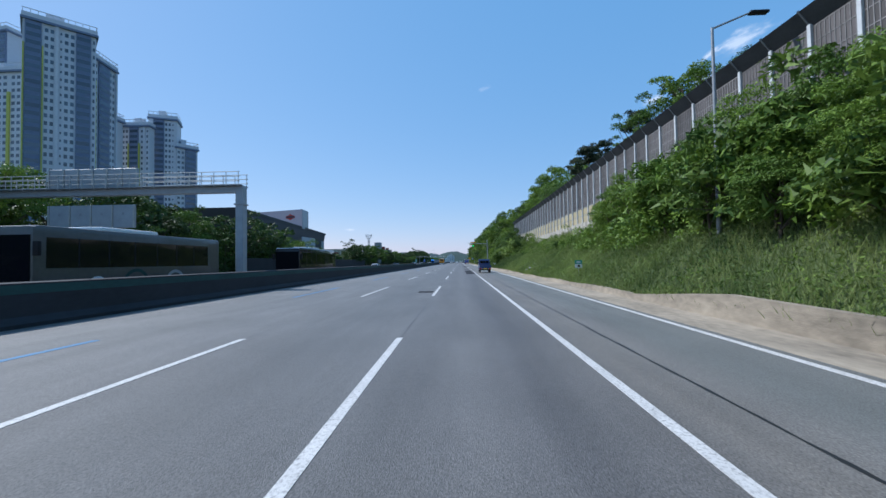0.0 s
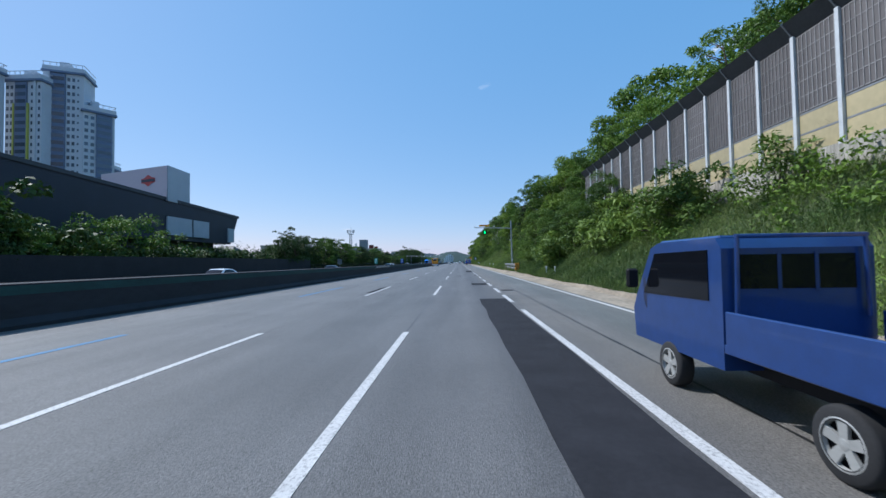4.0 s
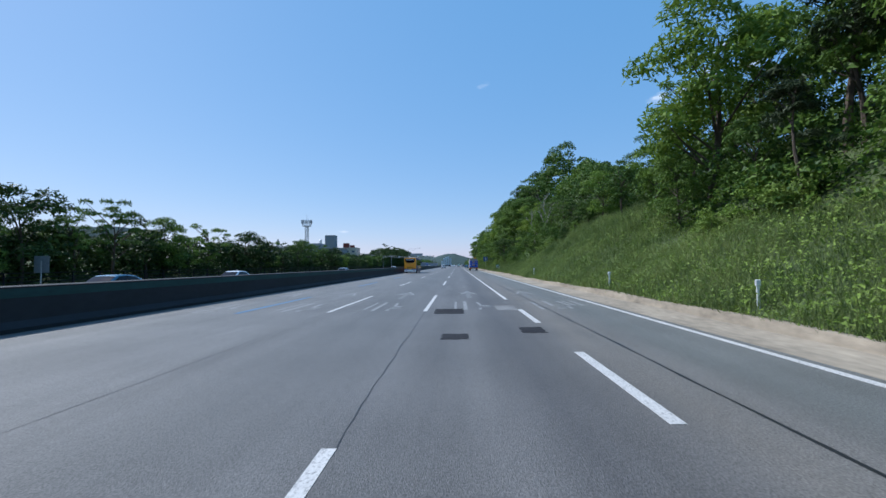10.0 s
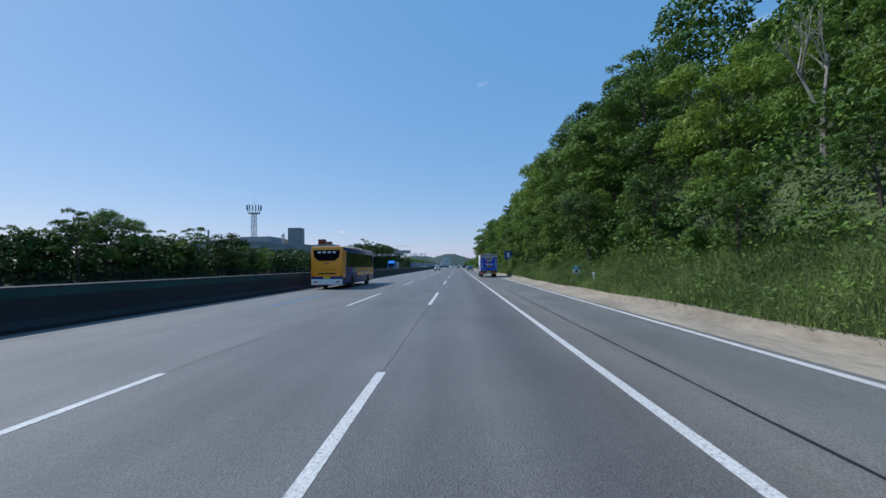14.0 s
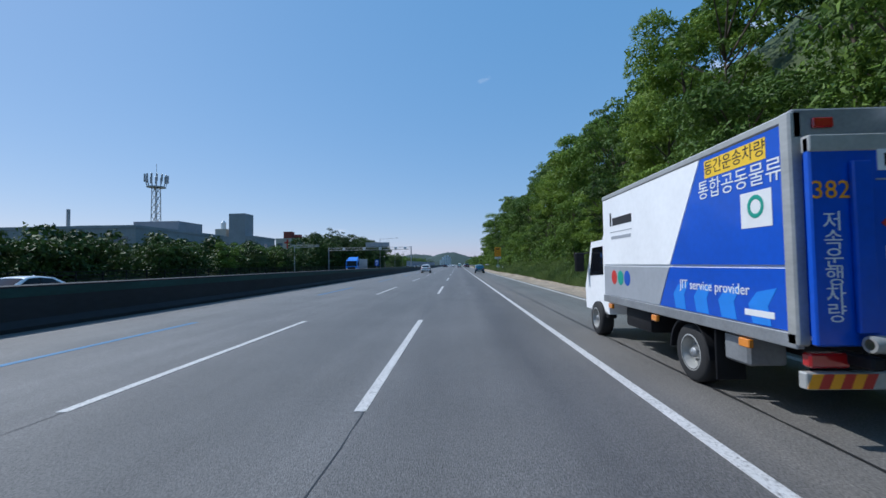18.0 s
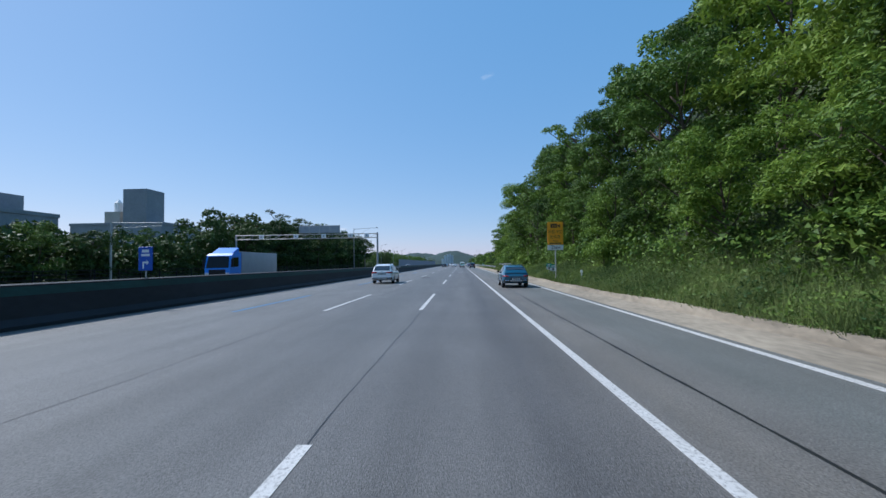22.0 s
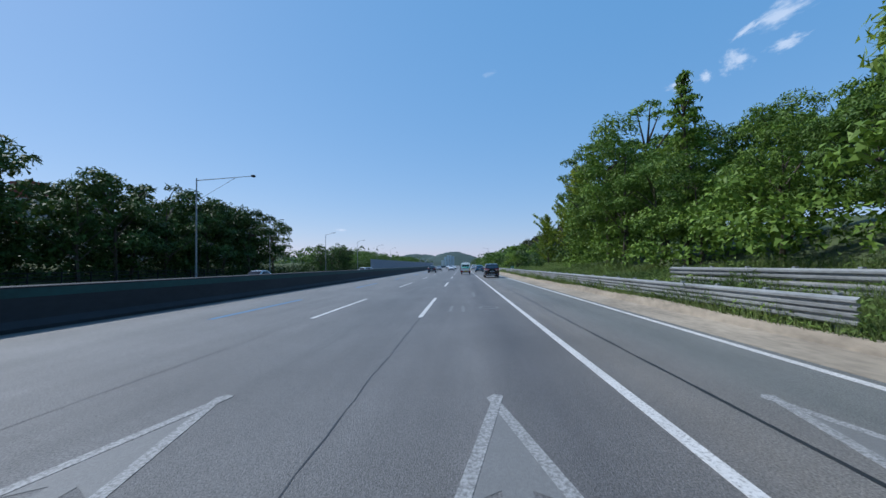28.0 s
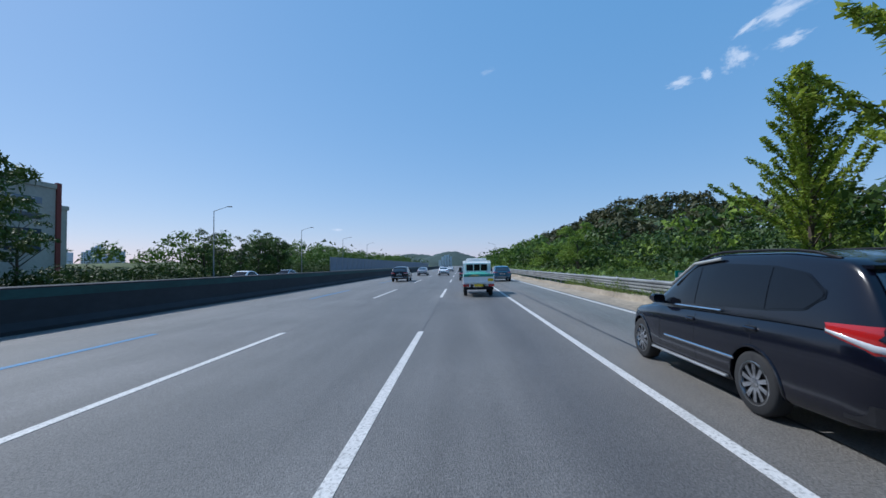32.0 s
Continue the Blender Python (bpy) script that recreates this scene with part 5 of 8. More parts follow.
part("text_bar", Geo().box(-0.45, 0.45, -0.094, -0.09, 2.93, 2.99), INK, ob, "", 0)
part("camera_symbol", Geo().box(-0.36, 0.16, -0.095, -0.09, 4.2, 4.46).box(-0.4, 0.2, -0.095, -0.09, 4.47, 4.51).prism([(0.18, 4.3), (0.38, 4.2), (0.38, 4.46), (0.18, 4.36)], -0.095, -0.09), INK, ob, "black film camera symbol", 0)
part("camera_symbol", Geo().wheel(-0.19, -0.094, 4.33, 0.05, 0.004).box(-0.25, -0.13, -0.098, -0.095, 4.29, 4.37).box(-0.07, 0.05, -0.098, -0.095, 4.29, 4.37), SIGN_ORANGE, ob, "", 0)


def median_sign(y, material, label, h=1.0, w=0.62):
    root = thing("median_sign", pose(-13.02, y, 1.32), label, "road sign")
    part("post", Geo().tube((0, 0, 0), (0, 0, 0.75), 0.03), STEEL, root)
    pl = part("plate", Geo().box(-w / 2, w / 2, -0.04, -0.02, 0.32, 0.32 + h, 0.01), material, root)
    part("symbol_bar", Geo().box(-w * 0.3, w * 0.3, -0.046, -0.041, 0.32 + h * 0.6, 0.32 + h * 0.7).box(-w * 0.25, w * 0.25, -0.046, -0.041, 0.32 + h * 0.76, 0.32 + h * 0.88), SIGN_WHITE, pl, "", 0)
    part("symbol_arrow", Geo().prism([(-0.12, 0.4), (-0.06, 0.4), (-0.06, 0.62), (0.05, 0.62), (0.05, 0.55), (0.16, 0.66), (0.05, 0.77), (0.05, 0.7), (-0.12, 0.7)], -0.046, -0.041), SIGN_WHITE, pl, "", 0)


median_sign(114.7, SIGN_GREEN, "small green sign on the median barrier", 0.85, 0.5)
median_sign(144.3, SIGN_BLUE, "small blue lane sign on the median barrier")
median_sign(313.0, SIGN_BLUE, "small blue lane sign on the median barrier")
bs = thing("blue_road_sign", pose(8.3, 262.0, 0.4), "blue road sign with a white symbol on the bank", "road sign")
part("post", Geo().tube((0, 0, -0.4), (0, 0, 3.2), 0.05), STEEL, bs)
part("plate", Geo().box(-0.6, 0.6, -0.08, -0.05, 2.2, 3.6, 0.01), SIGN_BLUE, bs)
part("symbol", Geo().box(-0.2, 0.2, -0.086, -0.081, 2.5, 3.3), SIGN_WHITE, bs, "", 0)
rs = thing("road_sign", pose(-34.6, 169.5, 0), "grey back of a road sign on a post across the road", "road sign")
part("post", Geo().tube((0, 0, -0.1), (0, 0, 2.6), 0.05), STEEL, rs)
part("plate", Geo().box(-0.65, 0.65, 0.03, 0.06, 1.6, 3.0, 0.01), STEEL_DULL, rs)


def gantry(y, z, x0, x1, box_at, board, label, heavy):
    """Sign gantry over the far carriageway."""
    root = thing("sign_gantry", pose(0, y, 0), label, "gantry")
    if heavy:
        for x in (x0, x1):
            part("column", Geo().box(x - 0.29, x + 0.29, -0.29, 0.29, -0.3, z + 0.29, 0.03), GREY_PAINT, root)
            part("collar", Geo().box(x - 0.37, x + 0.37, -0.37, 0.37, z - 1.1, z - 0.98, 0.02), GREY_PAINT, root)
        part("beam", Geo().box(x0 - 0.25, x1 + 0.25, -0.25, 0.25, z - 0.18, z + 0.3, 0.03), GREY_PAINT, root)
        for s in (-0.6, 0.6):
            for k in range(3):
                part("handrail", Geo().tube((x0, s, z + 0.6 + 0.34 * k), (x1 + 0.2, s, z + 0.6 + 0.34 * k), 0.028, n=5), STEEL, root)
            x = x0
            while x < x1 + 0.3:
                part("baluster", Geo().tube((x, s, z + 0.2), (x, s, z + 1.3), 0.028, n=5), STEEL, root)
                x += 0.9
        part("walkway", Geo().box(x0, x1 + 0.2, -0.62, 0.62, z + 0.3, z + 0.36), STEEL_DULL, root)
    else:
        for x in (x0, x1):
            part("column", Geo().tube((x, 0, 0), (x, 0, z + 0.55), 0.16, 0.14, 12), GREY_PAINT, root)
        for zz in (z - 0.25, z + 0.4):
            for s in (-0.3, 0.3):
                part("chord", Geo().tube((x0, s, zz), (x1, s, zz), 0.05, n=6), STEEL, root)
        n = 16
        for k in range(n):
            a, b = x0 + (x1 - x0) * k / n, x0 + (x1 - x0) * (k + 1) / n
            part("lattice", Geo().tube((a, -0.3, z - 0.25), (a, -0.3, z + 0.4), 0.03, n=5).tube((a, 0.3, z - 0.25), (b, 0.3, z + 0.4), 0.025, n=5), STEEL, root)
    for x in box_at:
        part("lane_signal", Geo().box(x - 0.35, x + 0.35, -0.6, -0.35, z - 0.22, z + 0.42, 0.02), SIGN_WHITE, root, "pale back of a lane signal")
        part("signal_mark", Geo().box(x - 0.12, x + 0.12, -0.61, -0.602, z - 0.02, z + 0.2), STEEL_DULL, root, "", 0)
    for a, b, lo, hi in board:
        n = max(2, int((b - a) / 2.2))
        part("board", Geo().box(a, b, -0.28, -0.05, lo, hi, 0.02), GREY_PAINT, root, "grey back of a message board")
        for k in range(n * 2 + 1):
            x = a + (b - a) * k / (n * 2)
            part("board_rib", Geo().box(x - 0.05, x + 0.05, -0.36, -0.285, lo, hi), STEEL, root, "", 0)
        for k in range(n * 2):
            x = a + (b - a) * (k + 0.5) / (n * 2)
            part("vent", Geo().box(x - 0.08, x + 0.08, -0.3, -0.285, (lo + hi) / 2 + 0.1, (lo + hi) / 2 + 0.28), STEEL_DULL, root, "", 0)
    return root


gantry(20.3, 7.2, -41.0, -15.9, (), ((-30.3, -23.6, 7.6, 9.0), (-30.3, -23.8, 4.6, 6.3)), "grey box-beam gantry with a railed walkway and a message board", True)
gantry(362.0, 6.3, -36.0, -13.0, (-31.6, -26.0, -21.5, -17.2, -14.6), ((-25.5, -19.0, 6.9, 8.1),), "lattice gantry with lane signals and a long message board", False)
small = thing("camera_gantry", pose(-36.2, 338, 0), "thin steel cantilever mast with a lattice arm", "mast")
part("mast", Geo().tube((0, 0, 0), (0, 0, 6.6), 0.12, 0.09, 10), STEEL, small)
part("arm", Geo().tube((0, 0, 5.9), (5.5, 0, 6.1), 0.05).tube((0, 0, 6.5), (5.5, 0, 6.4), 0.05), STEEL, small)
for k in range(6):
    part("brace", Geo().tube((k * 0.9, 0, 5.9), (k * 0.9 + 0.9, 0, 6.45), 0.025, n=5), STEEL, small)


def street_lamp(x, y, h, arm, dirx, base=0.0):
    root = thing("street_lamp", pose(x, y, base), "tall grey street lamp with a single outreach arm", "street lamp", "street lamps")
    part("pole", Geo().tube((0, 0, -0.3), (0, 0, h), 0.095, 0.055, 10), STEEL_DULL, root)
    part("arm", Geo().tube((0, 0, h - 0.05), (dirx * arm, 0, h + 0.55), 0.045, 0.035, 8), STEEL_DULL, root)
    part("lamp_head", Geo().box(min(dirx * arm, dirx * (arm + 0.75)), max(dirx * arm, dirx * (arm + 0.75)), -0.14, 0.14, h + 0.5, h + 0.62, 0.03), BLACK, root)


for x, y, h in ((-36.8, 456.5, 10.4), (-36.8, 489.5, 10.4), (-36.8, 524, 10.4), (-36.8, 558, 10.4), (-36.8, 592, 10.4)):
    street_lamp(x, y, h, 2.0, 1)
street_lamp(10.6, 7.7, 8.8, 1.5, 1, 2.4)
street_lamp(14.0, 600, 10, 2.0, -1)
tall = thing("camera_mast", pose(-34.4, 430.5, 0), "tall thin mast with a long braced arm carrying a camera", "mast")
part("mast", Geo().tube((0, 0, 0), (0, 0, 13.6), 0.14, 0.08, 10), STEEL_DULL, tall)
part("arm", Geo().tube((0, 0, 13.3), (7.6, 0, 13.7), 0.06, 0.04), STEEL_DULL, tall)
part("stay", Geo().tube((0, 0, 10.6), (5.2, 0, 13.5), 0.025, n=5), STEEL_DULL, tall)
part("camera", Geo().box(7.4, 7.8, -0.3, 0.2, 13.55, 13.8, 0.03), BLACK, tall)
fence = thing("roadside_fence", pose(0, 0, 0), "low dark railing across the road", "fence")
for z in (0.85, 1.25, 1.6):
    part("rail", Geo().box(-36.2, -36.14, 150, 440, z - 0.03, z + 0.03), BLACK, fence)
for k in range(97):
    part("post", Geo().box(-36.2, -36.12, 150 + 3 * k, 150.08 + 3 * k, 0.3, 1.62), BLACK, fence)
# the wall's near face is shaded; that darkness is put into its colour
setting("left_wall", Geo().box(-37.2, -36.9, 60, 152, 0, 2.9), mat("shade_toned_wall", (0.016, 0.016, 0.018), 0.8, vary=0.3, scale=0.6), "roadside wall panels across the road, toned dark for their shade", "wall")
setting("far_noise_wall", Geo().box(-46.4, -46.0, 575, 900, 0, 5.6), mat("blue_grey_panel", (0.16, 0.2, 0.26), 0.6, vary=0.12, scale=0.3), "blue-grey noise wall in the distance", "wall")

# ---- vehicles ----
# built facing +y, the middle of the length over the origin, wheels on z = 0
SIDE_T = (0, 0.06, 0.16, 0.32, 0.52, 0.6, 0.66, 0.8, 0.92, 0.98, 1.0)
SIDE_X = (0.93, 0.965, 0.985, 0.996, 1.002, 1.003, 0.999, 0.986, 0.958, 0.91, 0.84)
TOP_T = (0, 0.1, 0.3, 0.55, 0.75, 0.88, 0.95, 0.99, 1.0)
TOP_F = (0, 0.06, 0.22, 0.47, 0.72, 0.9, 1.03, 1.2, 1.5)


def smooth_table(rows, step=0.05, soft=0.09):
    """Resample a table over its first column and round its corners."""
    y0, y1 = rows[0][0], rows[-1][0]
    n = int((y1 - y0) / step) + 1
    ys = np.linspace(y0, y1, n)
    out = [ys]
    for k in range(1, len(rows[0])):
        v = np.interp(ys, [r[0] for r in rows], [r[k] for r in rows])
        pad = int(3 * soft / step)
        w = np.exp(-0.5 * (np.arange(-pad, pad + 1) * step / soft) ** 2)
        ext = np.concatenate([2 * v[0] - v[pad:0:-1], v, 2 * v[-1] - v[-2:-pad - 2:-1]])
        out.append(np.convolve(ext, w / w.sum(), "valid"))
    return [tuple(float(c[i]) for c in out) for i in range(n)]


def lerp_at(stations, y):
    ys = [s[0] for s in stations]
    return [float(np.interp(y, ys, [s[k] for s in stations])) for k in range(1, len(stations[0]))]


def body_x(low, y, z):
    b, t, w = lerp_at(low, y)
    return w * float(np.interp((z - b) / (t - b), SIDE_T, SIDE_X))


def cabin_x(top, y, z):
    zb, zt, wb, wt = lerp_at(top, y)
    f = float(np.interp((z - zb) / max(0.02, zt - zb), TOP_T, TOP_F))
    return wb + (wt - wb) * f


def add_wheel(root, x, y, r, w, side, spokes=5, rim=None, size=0.68):
    rim = rim or ALLOY
    wh = part("wheel", Geo().wheel(x, y, r, r, w, ((-w / 2, r * 0.6), (-w / 2, r * 0.9), (-w * 0.4, r * 0.985), (-w * 0.3, r), (w * 0.3, r), (w * 0.4, r * 0.985), (w / 2, r * 0.9), (w / 2, r * 0.66)), 32), RUBBER, root, "black rubber tyre", 50)
    o = x + side * w * 0.45
    q = r * size
    part("rim", Geo().wheel(o, y, r, q, 0.02, ((-0.05 * side, q), (0.01 * side, q), (0.014 * side, q * 0.94), (-0.03 * side, q * 0.88))), rim, wh, "", 50)
    part("wheel_dish", Geo().wheel(o, y, r, q, 0.02, ((-0.05 * side, q * 0.98), (-0.06 * side, q * 0.02))), BLACK, wh)
    part("hub", Geo().wheel(o, y, r, q * 0.2, 0.03, ((-0.02 * side, q * 0.24), (0.0, q * 0.22), (0.008 * side, 0.001))), rim, wh)
    for k in range(spokes):
        a = 2 * math.pi * k / spokes + 0.3
        c, s = math.cos(a), math.sin(a)
        fat = 0.28 / spokes * r / 0.35
        p = [(o - 0.004 * side, y + c * q * 0.15 - s * t, r + s * q * 0.15 + c * t) for t in (-fat * 0.7, fat * 0.7)]
        e = [(o + 0.004 * side, y + c * q * 0.93 - s * t, r + s * q * 0.93 + c * t) for t in (fat, -fat)]
        b = [(u[0] - 0.03 * side, u[1], u[2]) for u in p + e]
        part("spoke", Geo().add(p + e + b, [(0, 1, 2, 3), (7, 6, 5, 4), (0, 4, 5, 1), (1, 5, 6, 2), (2, 6, 7, 3), (3, 7, 4, 0)]), rim, wh, "", 0)


def span(side, a, b):
    return (min(side * a, side * b), max(side * a, side * b))


def make_car(name, m, label, W, paint, low, top, wheel_r, axles, win, tail, group="", rails=None, clad=False, spokes=5, plate_z=0.8, chrome_line=False, rims=None, bumper=None):
    """A car from two tables. low: y, bottom, top, half width; top: y, base, roof, half width at base and roof.
    win: side glass as lower and upper lines with its pillars; tail: lamp as inner x, z0, z1, how far it wraps."""
    root = thing(name, m, label, "car", group)
    step = 0.05 if not group else 0.16
    low, top = smooth_table(low, step), smooth_table(top, step, 0.1)
    rear, front = low[0][0], low[-1][0]
    R = wheel_r + 0.055
    ys = sorted([s[0] for s in low] + [ya + sg * R * math.cos(math.pi * k / (20 if not group else 10)) for ya in axles for k in range(11 if not group else 6) for sg in (-1, 1)] + [ya + sg * (R + 0.003) for ya in axles for sg in (-1, 1)])
    rings = []
    for y in ys:
        b, t, w = lerp_at(low, y)
        za = b
        for ya in axles:
            if abs(y - ya) <= R + 1e-6:
                za = max(b, wheel_r + math.sqrt(max(0, R * R - (y - ya) ** 2)))
        inner = w - 0.26
        half = [(0.0, b), (inner, b), (inner, za)]
        for k, q in enumerate(SIDE_T):
            z = b + (t - b) * q
            z = max(z, za + 0.004 * k) if z < za + 0.004 * k else z
            half.append((w * float(np.interp((z - b) / (t - b), SIDE_T, SIDE_X)), min(z, t)))
        half += [(w * 0.5, t + 0.02), (0.0, t + 0.03)]
        rings.append([(x, y, z) for x, z in half] + [(-x, y, z) for x, z in half[-2:0:-1]])
    part("body", Geo().loft(rings), paint, root, "", 32)
    rings = []
    for y, zb, zt, wb, wt in top:
        half = [(0.0, zb - 0.03)] + [(wb + (wt - wb) * f, zb + (zt - zb) * q) for q, f in zip(TOP_T[:-1], TOP_F[:-1])] + [(wt * 0.72, zt + 0.004), (wt * 0.4, zt + 0.016), (0.0, zt + 0.022)]
        rings.append([(x, y, z) for x, z in half] + [(-x, y, z) for x, z in half[-2:0:-1]])
    part("cabin", Geo().loft(rings), paint, root, "", 40)

    def cross_pane(nm, ya, yb, inset, lift, material, text):
        rows = []
        for k in range(9):
            y = ya + (yb - ya) * k / 8
            zb, zt, wb, wt = lerp_at(top, y)
            rows.append([(u * wt * inset, y + lift * (-1 if nm[0] == "r" else 1), zt + 0.02 * (1 - u * u) - 0.006 * abs(u) + lift * 0.8) for u in [i / 5 - 1 for i in range(11)]])
        return part(nm, Geo().sheet(rows), material, root, text, 60)
    r0, r1, f0, f1 = win["ends"]
    cross_pane("rear_window", r0, r1, 0.9, 0.014, GLASS_REAR, "dark tinted rear glass")
    cross_pane("windscreen", f0, f1, 0.94, 0.014, GLASS, "dark windscreen")
    lo, up = win["lower"], win["upper"]

    def side_sheet(side, ya, yb, grow, out):
        rows = []
        n = max(3, int((yb - ya) / 0.06))
        for k in range(n + 1):
            y = ya + (yb - ya) * k / n
            za, zb = float(np.interp(y, [p[0] for p in lo], [p[1] for p in lo])) - grow, float(np.interp(y, [p[0] for p in up], [p[1] for p in up])) + grow
            zb = max(zb, za + 0.004)
            rows.append([(side * (cabin_x(top, y, za + (zb - za) * j / 5) + out), y, za + (zb - za) * j / 5) for j in range(6)])
        return Geo().sheet(rows)
    g0, g1 = lo[0][0], lo[-1][0]
    for side in (-1, 1):
        part("window_surround", side_sheet(side, g0 - 0.02, g1 + 0.02, 0.018, 0.006), GLASS if paint is BLACK_CAR else BLACK, root, "black window surround", 60)
        edges = [g0] + list(win["pillars"]) + [g1]
        for k in range(len(edges) - 1):
            part("side_window", side_sheet(side, edges[k] + (0.035 if k else 0), edges[k + 1] - (0.035 if k < len(edges) - 2 else 0), 0.0, 0.011), GLASS, root, "dark tinted glass", 60)
        if chrome_line:
            pts = [(side * (cabin_x(top, y, z - 0.03) + 0.012), y, z - 0.03) for y, z in lo]
            g = Geo()
            for p, q in zip(pts, pts[1:]):
                g.tube(p, q, 0.012, n=5)
            part("window_strip", g, CHROME, root, "bright strip below the windows")
        y, z = win["mirror"]
        xm = cabin_x(top, y, z)
        mirror = part("mirror", Geo().loft([[(side * (xm + 0.06 + px * 0.18), y + py, z + pz * s * 0.9) for px, pz in ((0, -0.06), (0.1, -0.075), (0.8, -0.07), (1, -0.03), (1, 0.05), (0.85, 0.085), (0.15, 0.08), (0, 0.05))] for py, s in ((-0.07, 0.95), (-0.06, 1.0), (0.03, 1.0), (0.09, 0.6))]), BLACK if clad else paint, root, "", 40)
        part("mirror_foot", Geo().box(*span(side, xm - 0.03, xm + 0.12), y - 0.03, y + 0.03, z - 0.07, z - 0.035, 0.01), BLACK, mirror)
        part("mirror_glass", Geo().box(*span(side, xm + 0.08, xm + 0.22), y - 0.078, y - 0.072, z - 0.055, z + 0.06), GLASS, mirror, "", 0)
        for ya in axles:
            b, t, w = lerp_at(low, ya)
            add_wheel(root, side * (w - 0.118), ya, wheel_r, 0.22, side, spokes, rims, 0.7)
            disc = [(ya + math.cos(2 * math.pi * k / 28) * (R + 0.04), max(b + 0.01, wheel_r + math.sin(2 * math.pi * k / 28) * (R + 0.04))) for k in range(28)]
            part("wheel_arch", Geo().prism(disc, *span(side, w - 0.34, w - 0.235), "x"), BLACK, root, "", 0)
            rows = [[(side * (body_x(low, ya + math.cos(t2) * q, max(b + 0.02, wheel_r + math.sin(t2) * q)) + o), ya + math.cos(t2) * q, max(b + 0.02, wheel_r + math.sin(t2) * q)) for q, o in ((R - 0.012, -0.05), (R - 0.012, 0.012), (R + (0.085 if clad else 0.012), 0.014), (R + (0.095 if clad else 0.02), -0.006))] for t2 in [-0.35 + (math.pi + 0.7) * k / 24 for k in range(25)]]
            part("arch_trim", Geo().sheet(rows), BLACK if clad else paint, root, "black plastic wheel-arch cladding" if clad else "", 50)
        for y in win["handles"]:
            z = lerp_at(low, y)[1] - 0.16
            x = body_x(low, y, z)
            part("door_handle", Geo().box(*span(side, x - 0.01, x + 0.032), y - 0.11, y + 0.11, z - 0.02, z + 0.02, 0.014), CHROME if chrome_line else paint, root)
            part("handle_recess", Geo().box(*span(side, x - 0.01, x + 0.006), y - 0.08, y + 0.08, z - 0.04, z + 0.03, 0.004), BLACK, root)
        for y, lean in win["seams"]:
            b, t, w = lerp_at(low, y)
            rows = []
            for k in range(13):
                z = b + 0.1 + (t - b - 0.12) * k / 12
                yy = y + lean * (k / 12) ** 2
                rows.append([(side * (body_x(low, yy + e, z) + 0.003), yy + e, z) for e in (-0.003, 0.003)])
            part("door_seam", Geo().sheet(rows), BLACK, root, "", 0)
        b, t, w = lerp_at(low, 0)
        ya, yb = axles[0] + R + 0.02, axles[1] - R - 0.02
        rows = [[(side * (body_x(low, y, z) + o), y, z) for z, o in ((b - 0.01, -0.1), (b + 0.0, 0.012), (b + (0.16 if clad else 0.07), 0.014), (b + (0.17 if clad else 0.08), -0.004))] for y in [ya + (yb - ya) * k / 8 for k in range(9)]]
        part("sill", Geo().sheet(rows), BLACK, root, "black sill", 50)
        xi, z0, z1, wrap = tail
        w0, w1 = lerp_at(low, rear + 0.02)[2] * 0.985, lerp_at(low, rear + wrap)[2] * 1.0
        wm = lerp_at(low, rear + 0.12)[2] * 0.985
        def lamp(lo, hi, out, start=0.0):
            """A lamp glass between the shares lo and hi of its height: narrow inside, deep at the corner, pointed along the side."""
            pts = [(xi + start, rear - 0.004 - out, 0.42, 0.92), (xi + (w0 - xi) * 0.5, rear - 0.004 - out, 0.14, 1.0), (w0 - 0.02, rear + 0.015 - out, 0.0, 1.0), (wm + out + 0.01, rear + 0.12, 0.12, 1.0), (w1 + out, rear + wrap, 0.62, 0.96)]
            rows = []
            for x, y, q0, q1 in pts:
                u, h = z0 + (z1 - z0) * (q0 + (q1 - q0) * lo), z0 + (z1 - z0) * (q0 + (q1 - q0) * hi)
                rows.append([(side * (x - (0.012 if e in (0, 4) else 0)), y + (0.02 if e in (0, 4) else 0), u + (h - u) * e / 4) for e in range(5)])
            return Geo().sheet(rows)
        tl = part("tail_lamp", lamp(0.0, 1.0, 0.01), RED_LIGHT, root, "red tail lamp", 60)
        part("lamp_strip", lamp(0.1, 0.45, 0.014, 0.06), SMOKED_RED if paint is WHITE_CAR else CLEAR_LIGHT if clad is False else BLACK, tl, "", 60)
        b, t, w = lerp_at(low, front - 0.12)
        part("head_lamp", Geo().prism([(side * w * 0.55, front - 0.06), (side * w * 0.93, front - 0.16), (side * w * 1.005, front - 0.42), (side * w * 0.8, front - 0.35)], t - 0.17, t - 0.06, "z"), CLEAR_LIGHT, root, "", 0)
        bz0 = lerp_at(low, rear + 0.1)[0]
        ex = part("exhaust", Geo().box(*span(side, W * 0.25, W * 0.42), rear - 0.03, rear + 0.1, bz0 + 0.02, bz0 + 0.12, 0.03), CHROME, root, "bright exhaust trim")
        part("exhaust_mouth", Geo().box(*span(side, W * 0.265, W * 0.405), rear - 0.034, rear, bz0 + 0.04, bz0 + 0.1, 0.015), BLACK, ex)
        part("reflector", Geo().box(*span(side, W * 0.33, W * 0.42), rear + 0.012, rear + 0.06, lerp_at(low, rear + 0.1)[0] + 0.2, lerp_at(low, rear + 0.1)[0] + 0.235, 0.01), RED_LIGHT, root)
